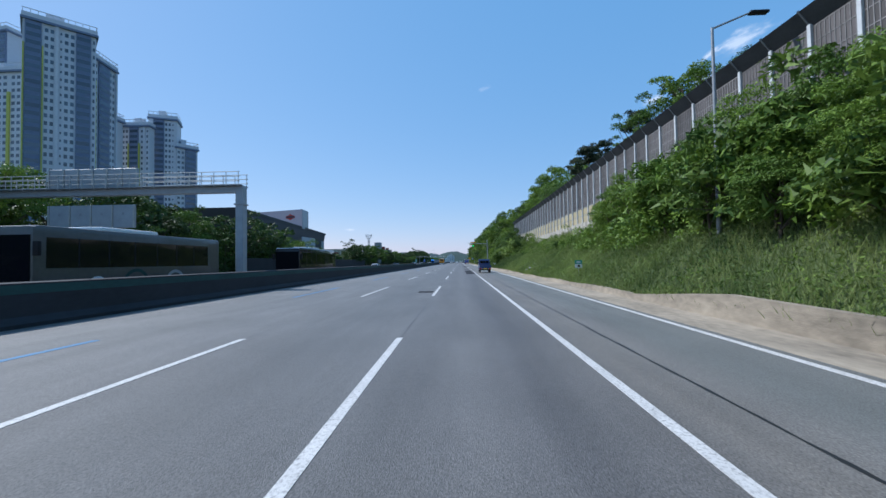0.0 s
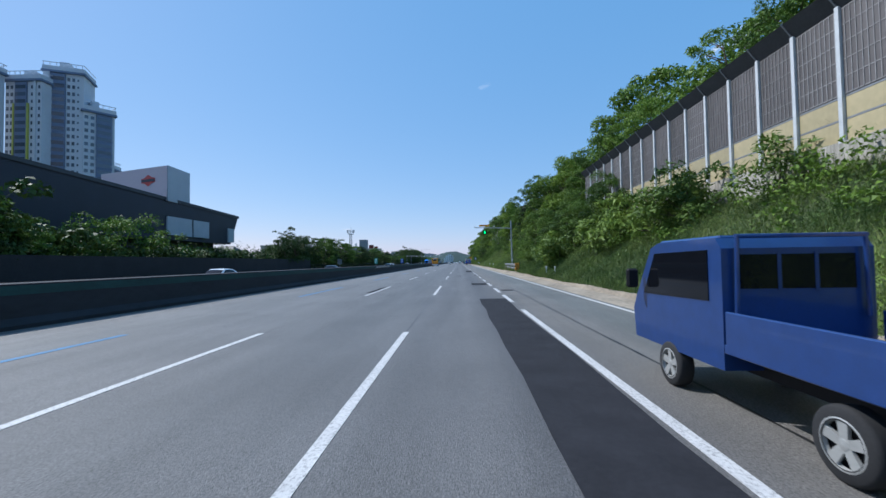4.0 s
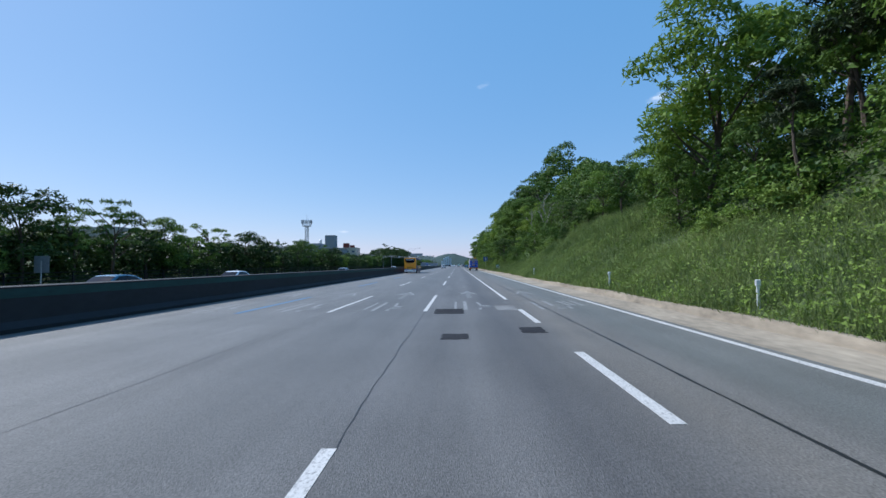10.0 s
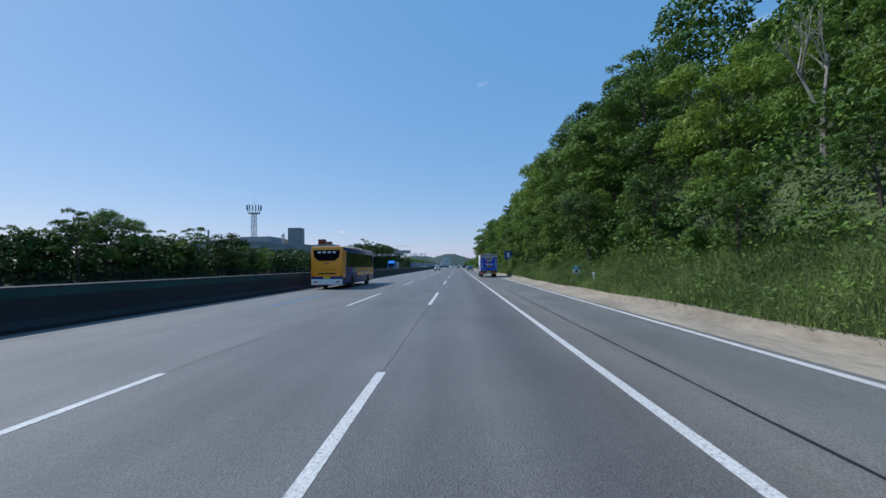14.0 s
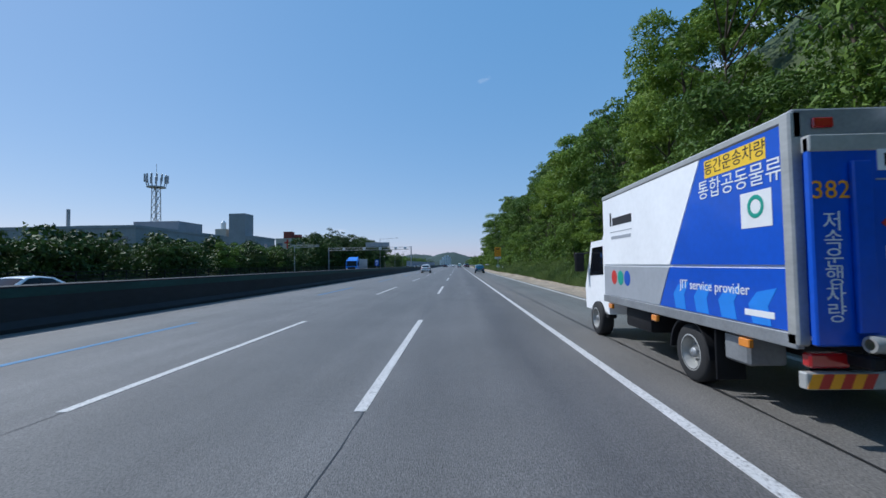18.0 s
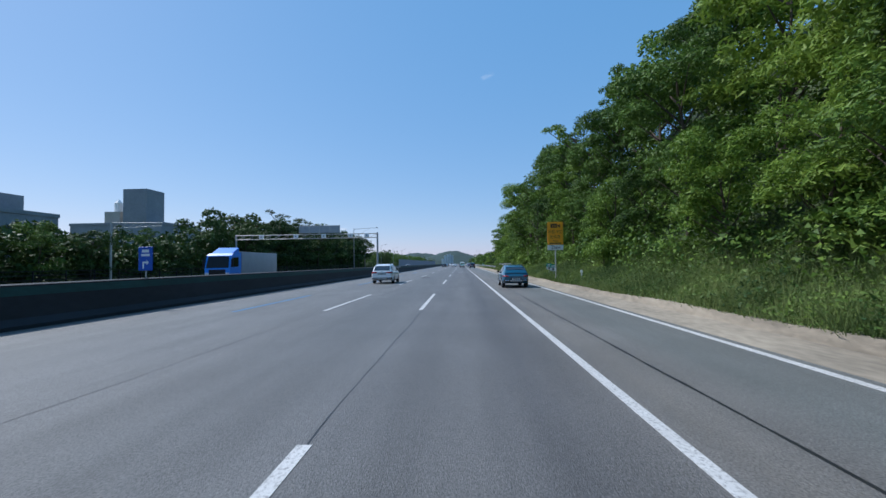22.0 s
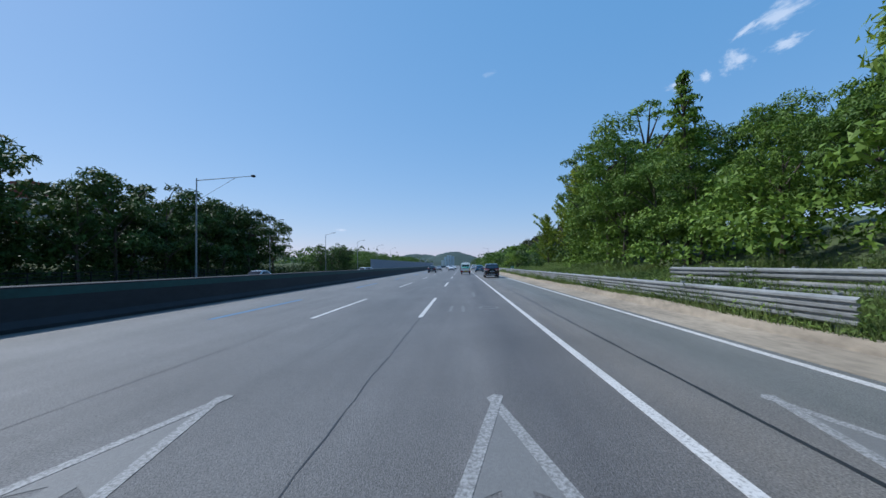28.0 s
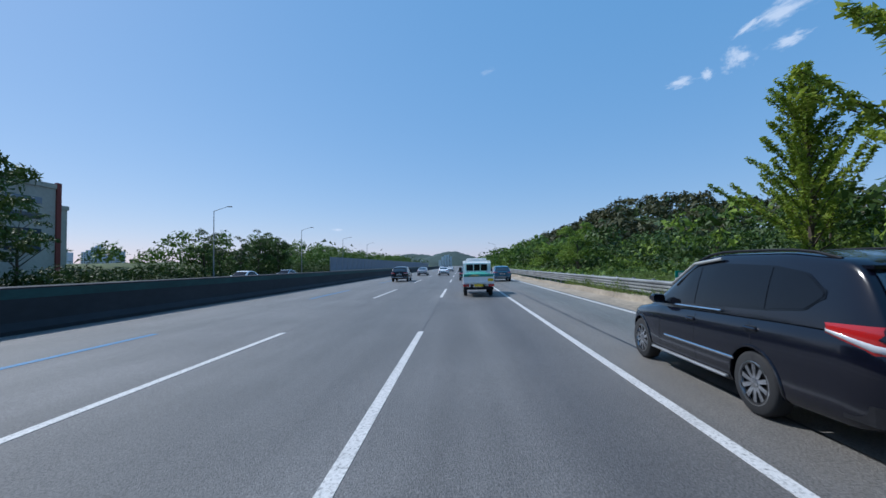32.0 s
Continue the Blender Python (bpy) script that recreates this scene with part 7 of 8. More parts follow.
for x, mm in ((-0.34, SIGN_RED), (0.0, SIGN_GREEN), (0.34, SIGN_BLUE)):
    part("brand_dot", Geo().prism([(x - 0.15, 2.07), (x - 0.07, 2.0), (x + 0.07, 2.0), (x + 0.15, 2.07), (x + 0.07, 2.14), (x - 0.07, 2.14)], BR - 0.19, BR - 0.18), mm, lift, "", 0)
for x0, x1 in ((-0.46, -0.06), (-0.02, 0.06), (0.1, 0.46)):
    part("number_bar", Geo().box(x0, x1, BR - 0.19, BR - 0.18, 1.74 if x0 != -0.02 else 1.78, 1.86 if x0 != -0.02 else 1.81), SIGN_WHITE, lift, "", 0)
part("rule_line", Geo().box(-0.52, 0.52, BR - 0.19, BR - 0.18, 2.47, 2.485), TRUCK_GREY, lift, "", 0)
part("dark_field", Geo().box(-0.36, 0.36, BR - 0.19, BR - 0.18, 1.38, 1.62), INK, lift, "", 0)
part("lettering", moved(lettering("위험물", 0.26), facing(0, BR - 0.196, 1.5, "-y")), SIGN_YELLOW, lift, "", 0)
bump = part("rear_bumper", Geo().box(-BX, BX, BR - 0.06, BR + 0.04, 0.5, 0.66, 0.01), STEEL, bt, "steel underrun bar with red and yellow ends")
for side in (-1, 1):
    for k in range(6):
        xa = side * (BX - 0.1 * k)
        part("stripe", Geo().prism([(xa, 0.51), (xa - side * 0.1, 0.51), (xa - side * 0.16, 0.65), (xa - side * 0.06, 0.65)], BR - 0.066, BR - 0.061), SIGN_RED if k % 2 else SIGN_ORANGE, bump, "", 0)
    part("tail_lamp", Geo().box(min(side * 0.7, side * 1.08), max(side * 0.7, side * 1.08), BR - 0.05, BR + 0.06, 0.7, 0.84, 0.02), RED_LIGHT, bt)
part("number_plate", Geo().box(-0.28, 0.28, BR - 0.07, BR - 0.05, 0.7, 0.86), SIGN_YELLOW, bt)
for side in (-1, 1):
    truck_wheel(bt, side * 0.92, -1.0, 0.42, side)
    truck_wheel(bt, side * 0.95, 3.05, 0.4, side)
    part("mud_flap", Geo().box(min(side * 0.72, side * 1.1), max(side * 0.72, side * 1.1), -1.66, -1.63, 0.2, 0.85, 0.01), BLACK, bt, "black rubber mud flap")
    part("mudguard", Geo().prism([(-1.0 + math.cos(t) * 0.52, 0.42 + math.sin(t) * 0.5) for t in [math.pi * k / 10 for k in range(11)]] + [(-1.0 + math.cos(t) * 0.49, 0.42 + math.sin(t) * 0.47) for t in [math.pi * (10 - k) / 10 for k in range(11)]], min(side * 0.75, side * 1.1), max(side * 0.75, side * 1.1), "x"), BLACK, bt)
    part("frame_beam", Geo().box(min(side * 0.35, side * 0.45), max(side * 0.35, side * 0.45), BR + 0.1, 3.4, 0.62, 0.86), BLACK, bt)
part("fuel_tank", Geo().box(-1.0, -0.5, 0.4, 1.5, 0.45, 0.85, 0.08), BLACK, bt)
part("tool_box", Geo().box(-1.05, -0.6, -2.2, -1.75, 0.5, 0.85, 0.03), STEEL_DULL, bt)
cab = part("cab", Geo().prism([(2.42, 0.55), (4.1, 0.55), (4.16, 1.1), (3.95, 1.5), (3.6, 2.25), (2.42, 2.28)], -1.0, 1.0, "x"), TRUCK_WHITE, bt, "white driver's cab", 0)
part("windscreen", Geo().add([(-0.92, 3.98, 1.48), (0.92, 3.98, 1.48), (0.88, 3.64, 2.2), (-0.88, 3.64, 2.2)], [(0, 1, 2, 3)]), GLASS, cab, "dark glass", 0)
for side in (-1, 1):
    part("side_window", Geo().prism([(2.75, 1.45), (3.75, 1.4), (3.5, 2.1), (2.75, 2.12)], min(side * 0.99, side * 1.01), max(side * 0.99, side * 1.01), "x"), GLASS, cab, "dark glass", 0)
    part("mirror", Geo().box(min(side * 1.1, side * 1.34), max(side * 1.1, side * 1.34), 3.85, 3.95, 1.5, 2.0, 0.03), BLACK, cab)
    part("mirror_arm", Geo().tube((side * 0.98, 3.75, 2.0), (side * 1.2, 3.9, 1.95), 0.02, n=5), BLACK, cab)
    part("step", Geo().box(min(side * 0.8, side * 1.0), max(side * 0.8, side * 1.0), 2.5, 3.0, 0.45, 0.6, 0.02), BLACK, cab)
part("wind_deflector", Geo().prism([(2.5, 2.3), (3.2, 2.3), (2.5, 3.1)], -0.85, 0.85, "x"), TRUCK_WHITE, cab, "", 0)


def small_truck(name, m, label, paint, crew, tarp):
    """A light flatbed truck; crew: two rows of seats."""
    root = thing(name, m, label, "truck")
    cabin_back = 0.05 if not crew else -0.35
    cab = part("cab", Geo().prism([(cabin_back, 0.5), (2.35, 0.5), (2.42, 0.95), (2.3, 1.15), (1.75, 1.9), (1.5, 1.97), (cabin_back + 0.1, 1.97), (cabin_back, 1.85)], -0.82, 0.82, "x"), paint, root, "", 0)
    part("roof_edge", Geo().box(-0.78, 0.78, cabin_back + 0.1, 1.55, 1.95, 2.0, 0.03), paint, cab)
    part("rear_window", Geo().box(-0.62, 0.62, cabin_back - 0.008, cabin_back + 0.01, 1.4, 1.78, 0.003), GLASS, cab, "dark rear window")
    for x in (-0.2, 0.2):
        part("window_bar", Geo().box(x - 0.02, x + 0.02, cabin_back - 0.014, cabin_back, 1.38, 1.8), paint, cab, "", 0)
    part("windscreen", Geo().add([(-0.75, 2.26, 1.22), (0.75, 2.26, 1.22), (0.7, 1.8, 1.86), (-0.7, 1.8, 1.86)], [(0, 1, 2, 3)]), GLASS, cab, "", 0)
    for side in (-1, 1):
        part("side_window", Geo().prism([(cabin_back + 0.25, 1.25), (2.0, 1.22), (1.62, 1.82), (cabin_back + 0.25, 1.84)], min(side * 0.81, side * 0.83), max(side * 0.81, side * 0.83), "x"), GLASS, cab, "dark glass", 0)
        part("mirror", Geo().box(min(side * 0.9, side * 1.08), max(side * 0.9, side * 1.08), 2.0, 2.08, 1.3, 1.6, 0.03), BLACK, cab)
        add_wheel(root, side * 0.72, -1.35, 0.3, 0.2, side, 5, STEEL)
        add_wheel(root, side * 0.74, 1.25, 0.3, 0.2, side, 5, STEEL)
        part("side_gate", Geo().box(min(side * 0.8, side * 0.85), max(side * 0.8, side * 0.85), -2.5, cabin_back - 0.08, 0.78, 1.16, 0.01), paint, root)
        part("tail_lamp", Geo().box(min(side * 0.52, side * 0.84), max(side * 0.52, side * 0.84), -2.55, -2.48, 0.56, 0.7, 0.015), RED_LIGHT, root)
        part("amber_lamp", Geo().box(min(side * 0.44, side * 0.52), max(side * 0.44, side * 0.52), -2.555, -2.49, 0.57, 0.69, 0.01), CLEAR_LIGHT, root)
        part("frame_beam", Geo().box(min(side * 0.3, side * 0.4), max(side * 0.3, side * 0.4), -2.4, 2.2, 0.42, 0.56), BLACK, root)
    part("bed", Geo().box(-0.85, 0.85, -2.5, cabin_back - 0.05, 0.7, 0.8, 0.01), paint, root)
    part("tailgate", Geo().box(-0.85, 0.85, -2.54, -2.49, 0.76, 1.16, 0.012), paint, root)
    part("bumper", Geo().box(-0.8, 0.8, -2.56, -2.48, 0.4, 0.54, 0.02), BLACK, root)
    part("number_plate", Geo().box(-0.24, 0.24, -2.575, -2.56, 0.56, 0.7), SIGN_YELLOW, root)
    part("guard_frame", Geo().tube((-0.7, cabin_back - 0.06, 1.1), (-0.68, cabin_back - 0.06, 2.0), 0.025).tube((0.7, cabin_back - 0.06, 1.1), (0.68, cabin_back - 0.06, 2.0), 0.025).tube((-0.7, cabin_back - 0.06, 1.98), (0.7, cabin_back - 0.06, 1.98), 0.025), paint, root)
    if tarp:
        rows = [[(x, -2.5 + 0.2 * j, 1.14 + 0.22 * math.exp(-((j - 5) / 4.0) ** 2) * (1 - (x / 0.95) ** 2) + 0.02 * math.sin(9 * x + j)) for x in [-0.86 + 0.172 * i for i in range(11)]] for j in range(11)]
        part("tarpaulin", Geo().sheet(rows), TARP, root, "green tarpaulin over the load", 60)
        part("tarp_edge", Geo().box(-0.8, 0.8, -2.565, -2.545, 1.1, 1.24, 0.008), TARP, root, "green tarpaulin over the tailgate")
        part("tarp_patch", Geo().prism([(-0.55, 1.12), (-0.05, 1.12), (0.05, 1.2), (-0.3, 1.23)], -2.572, -2.566), TARP_TAN, root, "", 0)
        part("yellow_label", Geo().box(0.5, 0.8, -2.575, -2.566, 0.86, 1.0), SIGN_YELLOW, root)
        part("roof_load", Geo().box(-0.6, 0.6, 0.0, 1.3, 2.0, 2.14, 0.06), SIGN_WHITE, root, "white load on the roof rack")
    return root


small_truck("crew_cab_truck", pose(0.72, 454.3, 0), "white crew-cab flatbed truck with a green tarpaulin", TRUCK_WHITE, True, True)
small_truck("blue_flatbed_truck", pose(3.75, 54.2, 0), "small dark-blue flatbed truck seen from behind", NAVY_CAR, False, False)


# ---- buses ----
def bus(name, m, label, lower, upper, tail_paint, L=12.0, W=2.5, H=3.35, name_bars=True):
    root = thing(name, m, label, "bus")
    a, w = L / 2, W / 2
    body = part("body", Geo().box(-w, w, -a, a, 0.35, H, 0.16), lower, root, "", 40)
    part("roof", Geo().box(-w + 0.04, w - 0.04, -a + 0.08, a - 0.2, H - 0.22, H + 0.02, 0.08), upper, root)
    for side in (-1, 1):
        part("window_band", Geo().box(min(side * (w - 0.02), side * (w + 0.006)), max(side * (w - 0.02), side * (w + 0.006)), -a + 1.2, a - 0.5, 1.72, H - 0.42, 0.01), GLASS, root, "long band of dark windows")
        k = -a + 2.6
        while k < a - 1:
            part("window_bar", Geo().box(min(side * w, side * (w + 0.01)), max(side * w, side * (w + 0.01)), k - 0.03, k + 0.03, 1.72, H - 0.42), BLACK, root, "", 0)
            k += 1.5
        part("colour_band", Geo().prism([(-a + 3.5, 1.66), (a - 0.2, 1.66), (a - 0.2, 1.0), (-a + 5.0, 1.0)], min(side * (w - 0.02), side * (w + 0.005)), max(side * (w - 0.02), side * (w + 0.005)), "x"), upper, root, "", 0)
        part("rear_quarter", Geo().prism([(-a + 0.03, 0.9), (-a + 0.8, 0.9), (-a + 0.9, 1.7), (-a + 1.15, H - 0.3), (-a + 0.03, H - 0.2)], min(side * (w - 0.02), side * (w + 0.005)), max(side * (w - 0.02), side * (w + 0.005)), "x"), tail_paint, root, "", 0)
        for y in (-a + 3.0, a - 2.7):
            add_wheel(root, side * (w - 0.16), y, 0.5, 0.3, side, 8, STEEL)
            part("wheel_arch", Geo().prism([(y + math.cos(t) * 0.6, 0.5 + math.sin(t) * 0.6) for t in [math.pi * k / 12 for k in range(13)]] + [(y - 0.6, 0.3), (y + 0.6, 0.3)], min(side * (w - 0.35), side * (w + 0.012)), max(side * (w - 0.35), side * (w + 0.012)), "x"), BLACK, root, "", 0)
        part("tail_lamp", Geo().box(min(side * (w - 0.22), side * (w - 0.04)), max(side * (w - 0.22), side * (w - 0.04)), -a - 0.02, -a + 0.1, 0.85, 1.5, 0.03), RED_LIGHT, root)
        part("bumper_lamp", Geo().box(min(side * 0.75, side * 1.0), max(side * 0.75, side * 1.0), -a - 0.09, -a - 0.05, 0.55, 0.65, 0.02), RED_LIGHT, root)
        part("mirror", Geo().box(min(side * (w + 0.02), side * (w + 0.25)), max(side * (w + 0.02), side * (w + 0.25)), a - 0.1, a + 0.05, 2.2, 2.75, 0.04), BLACK, root)
    part("rear_panel", Geo().box(-w - 0.012, w + 0.012, -a - 0.03, -a + 0.34, 0.98, H + 0.03, 0.14), tail_paint, root, "", 40)
    part("tail_band", Geo().box(-w - 0.008, w + 0.008, -a - 0.024, -a + 0.3, 0.83, 0.985, 0.03), lower, root)
    part("engine_hatch", Geo().box(-0.85, 0.85, -a - 0.05, -a, 1.12, 1.95, 0.03), tail_paint, root, "raised engine hatch")
    part("badge", Geo().box(-0.16, 0.16, -a - 0.06, -a - 0.03, 2.0, 2.1, 0.02), CHROME, root)
    part("rear_window", Geo().prism([(-w + 0.2, H - 0.25), (w - 0.2, H - 0.25), (w - 0.25, H - 0.8), (w - 0.6, H - 1.1), (-w + 0.6, H - 1.1), (-w + 0.25, H - 0.8)], -a - 0.05, -a - 0.02), GLASS, root, "dark rear window", 0)
    part("rear_bumper", Geo().box(-w + 0.02, w - 0.02, -a - 0.06, -a + 0.1, 0.38, 0.82, 0.05), SIGN_WHITE if upper is ORANGE else lower, root, "pale rear bumper")
    part("engine_grille", Geo().box(-0.7, 0.7, -a - 0.058, -a - 0.045, 1.2, 1.3).box(-0.8, 0.8, -a - 0.058, -a - 0.045, 1.56, 1.58), BLACK, root, "", 0)
    part("number_plate", Geo().box(-0.26, 0.26, -a - 0.06, -a - 0.02, 0.86, 1.0), SIGN_YELLOW, root)
    part("windscreen", Geo().box(-w + 0.1, w - 0.1, a - 0.02, a + 0.01, 1.0, H - 0.35, 0.008), GLASS, root, "large dark windscreen")
    part("air_conditioner", Geo().box(-0.85, 0.85, -1.0, 2.6, H, H + 0.22, 0.08), SIGN_WHITE, root, "pale roof unit")
    if name_bars:
        for k in range(4):
            part("name_bar", Geo().box(-0.72 + 0.4 * k, -0.46 + 0.4 * k, -a - 0.058, -a - 0.05, H - 0.5, H - 0.36), SIGN_WHITE, root, "", 0)
        for y in (-2.6, -2.1, -1.6, -1.1):
            part("name_bar", Geo().box(w + 0.004, w + 0.009, y - 0.16, y + 0.16, 1.3, 1.55), TRUCK_GREY, root, "", 0)
    return root


coach = bus("orange_coach", pose(-10.3, 231.6, 0), "orange and navy express coach with dark windows", BUS_BLUE, ORANGE, ORANGE)
part("lettering", moved(lettering("Airport Limousine", 0.5), facing(1.268, 1.9, 1.28, "+x")), SIGN_WHITE, coach, "", 0)
cream = bus("grey_coach", pose(-17.0, 11.2, 0, 0, 0, 180), "grey tour coach with a faded pattern across the median", BUS_CREAM, BUS_CREAM, BUS_CREAM, name_bars=False)
for k, (y, r) in enumerate(((1.0, 0.9), (3.2, 0.6), (-1.8, 0.8))):
    arc = [(y + math.cos(t) * r, 0.75 + math.sin(t) * r) for t in [math.pi * i / 10 for i in range(11)]] + [(y + math.cos(t) * (r - 0.16), 0.75 + math.sin(t) * (r - 0.16)) for t in [math.pi * (10 - i) / 10 for i in range(11)]]
    part("painted_arc", Geo().prism(arc, -1.262, -1.255, "x"), (BARRIER_GREEN, SIGN_WHITE, TRUCK_GREY)[k], cream, "faded painted arc", 0)
bus("black_coach", pose(-17.2, 37.6, 0, 0, 0, 180), "black coach across the median with a pale advert strip", BLACK_CAR, BLACK_CAR, BLACK_CAR, name_bars=False)


# ---- traffic across the median ----
def oncoming(x, y, paint, label):
    low, top, windows = sedan_tables(4.6, 1.84, 1.5)
    make_car("car", pose(x, y, 0, 0, 0, 180), label, 1.84, paint, low, top, 0.32, (-1.35, 1.4), windows, (0.42, 0.72, 0.88, 0.25), "cars across the median", plate_z=0.62)


for x, y, paint, label in ((-18.5, 81.0, WHITE_CAR, "white car across the median"), (-18.0, 107.5, BLACK_CAR, "dark car across the median"), (-18.5, 157.5, BLUE_CAR, "blue car across the median"),
                           (-20.0, 208.0, SILVER_CAR, "silver car across the median"), (-20, 172.5, WHITE_CAR, "white car across the median"), (-22, 470, WHITE_CAR, "white car across the median"),
                           (-24, 485.0, SILVER_CAR, "silver car across the median"), (-20, 265.0, WHITE_CAR, "white car across the median"), (-21, 420.0, SILVER_CAR, "silver car across the median")):
    oncoming(x, y, paint, label)
lorry = thing("blue_cab_lorry", pose(-22.5, 338.0, 0, 0, 0, 180), "lorry with a bright blue cab and a grey box", "truck")
lorry_cab = part("cab", Geo().prism([(1.9, 0.5), (3.7, 0.5), (3.92, 0.7), (3.95, 1.6), (3.62, 2.8), (3.3, 3.02), (1.9, 3.1)], -1.2, 1.2, "x"), SKY_BLUE, lorry, "bright blue cab", 30)
part("windscreen", Geo().add([(-1.08, 3.96, 1.65), (1.08, 3.96, 1.65), (1.0, 3.66, 2.72), (-1.0, 3.66, 2.72)], [(0, 1, 2, 3)]), GLASS, lorry_cab, "wide dark windscreen", 0)
part("grille", Geo().box(-0.8, 0.8, 3.93, 3.99, 0.95, 1.5, 0.02), BLACK, lorry_cab, "black grille")
part("bumper", Geo().box(-1.2, 1.2, 3.7, 4.02, 0.45, 0.85, 0.06), SIGN_WHITE, lorry_cab, "white bumper")
part("wind_deflector", Geo().prism([(1.95, 3.08), (3.2, 3.02), (2.0, 3.6)], -1.0, 1.0, "x"), SKY_BLUE, lorry_cab, "", 30)
for side in (-1, 1):
    part("head_lamp", Geo().box(*span(side, 0.8, 1.15), 3.9, 4.0, 0.95, 1.2, 0.03), CLEAR_LIGHT, lorry_cab)
    part("side_window", Geo().prism([(2.4, 1.75), (3.75, 1.7), (3.5, 2.6), (2.4, 2.65)], *span(side, 1.19, 1.21), "x"), GLASS, lorry_cab, "dark glass", 0)
    part("mirror", Geo().box(*span(side, 1.28, 1.5), 3.75, 3.85, 1.7, 2.5, 0.04), BLACK, lorry_cab)
part("cargo_box", Geo().box(-1.22, 1.22, -6.0, 1.8, 0.9, 3.2, 0.04), TRUCK_GREY, lorry)
for side in (-1, 1):
    for y in (-4.4, -3.2, 3.0):
        add_wheel(lorry, side * 1.0, y, 0.48, 0.3, side, 6, STEEL)

# ---- buildings ----
def pane_grid(root, x0, y0, x1, y1, z0, z1, cols, rows, fw, fh, material, proud=0.06, skip=()):
    """Windows over an upright wall from (x0, y0) to (x1, y1): each a recessed pane with its sill, every storey."""
    d = Vector((x1 - x0, y1 - y0, 0))
    length = d.length
    d.normalize()
    nrm = Vector((d.y, -d.x, 0))
    cw, ch = length / cols, (z1 - z0) / rows
    me = None
    g = Geo().box(-cw * fw / 2, cw * fw / 2, -proud, 0.02, -ch * fh / 2, ch * fh / 2)
    me = mesh_of("window", g, material, 0)
    turn = math.degrees(math.atan2(d.y, d.x))
    for r in range(rows):
        for c in range(cols):
            if c in skip:
                continue
            p = Vector((x0, y0, 0)) + d * cw * (c + 0.5)
            for nm, data in (("window", me),):
                ob = new(nm, data)
                ob.parent = root
                ob.matrix_local = pose(p.x, p.y, z0 + ch * (r + 0.5), 0, 0, turn)


def block(root, outline, z0, z1, material, name="wall"):
    return part(name, Geo().prism(outline, z0, z1, "z"), material, root, "", 0)


def tower_face(root, w, z0, z1, rows, cols, m):
    """One face of a tower, from x = 0 to w on the local -y side: cols are (kind, share of the width)."""
    total, x, ch = sum(c[1] for c in cols), 0.0, (z1 - z0) / rows
    top = z1 + 0.6

    def on(name, g, material, label=""):
        part(name, moved(g, m), material, root, label, 0)
    for kind, share in cols:
        cw = w * share / total
        wide, high, count = {"bay": (0.82, 0.5, 1), "two": (0.3, 0.5, 2), "one": (0.42, 0.46, 1), "small": (0.4, 0.3, 1)}.get(kind, (0, 0, 0))
        lift = 0.0
        if kind == "bay":
            on("bay", Geo().box(x + 0.15, x + cw - 0.15, -0.55, 0.2, 2, top), APT_DARK, "blue-grey glazed bay")
            lift = 0.55
        elif kind == "lime":
            on("lime_strip", Geo().box(x, x + cw, -0.7, 0.3, 2, top - 9), APT_LIME, "lime-green strip")
        elif kind == "pier":
            on("pier", Geo().box(x, x + cw, -0.75, 0.3, 0, top + 1.5), APT_WALL, "white pier")
        if count:
            me = mesh_of("window", Geo().box(-cw * wide / 2, cw * wide / 2, -0.05, 0.02, -ch * high / 2, ch * high / 2), GLASS_BLUE, 0)
            for r in range(rows):
                for c in range(count):
                    ob = new("window", me)
                    ob.parent = root
                    ob.matrix_local = m @ pose(x + cw * (c + 0.5) / count, -lift, z0 + ch * (r + 0.5))
        x += cw


def tower_block(left, right, h, d, storeys, label, front, flank=()):
    """A residential tower: its front runs from the corner left to the corner right, the flank goes back from there."""
    w = math.hypot(right[0] - left[0], right[1] - left[1])
    turn = math.degrees(math.atan2(right[1] - left[1], right[0] - left[0]))
    root = thing("apartment_tower", pose(left[0], left[1], 0, 0, 0, turn), label, "apartment building", "apartment towers")
    block(root, [(0, 0), (w, 0), (w, d), (0, d)], 0, h, APT_WALL)
    z0 = h * 0.26
    tower_face(root, w, z0, h - 3.4, int(storeys * 0.74), front, pose(0, 0, 0))
    if flank:
        tower_face(root, d, z0, h - 3.4, int(storeys * 0.74), flank, pose(w, 0, 0, 0, 0, 90))
    part("cornice", Geo().box(-0.7, w + 0.7, -1.0, d + 0.7, h - 2.6, h - 1.7), APT_DARK, root, "dark roof band", 0)
    part("parapet", Geo().box(-0.4, w + 0.4, -0.7, -0.4, h - 1.7, h + 0.1).box(w + 0.1, w + 0.4, -0.4, d, h - 1.7, h + 0.1), APT_WALL, root, "pale parapet", 0)
    part("roof_house", Geo().box(w * 0.3, w * 0.55, d * 0.25, d * 0.6, h, h + 3.6, 0.1), APT_WALL, root)
    for k in range(int(w / 2.2) + 1):
        part("rail_post", Geo().box(2.2 * k - 0.09, 2.2 * k + 0.09, -0.62, -0.48, h + 0.1, h + 1.6), APT_WALL, root, "", 0)
    part("roof_rail", Geo().box(-0.3, w + 0.3, -0.66, -0.46, h + 1.5, h + 1.75).box(w + 0.1, w + 0.3, -0.4, d, h + 1.5, h + 1.75), APT_WALL, root, "", 0)
    return root


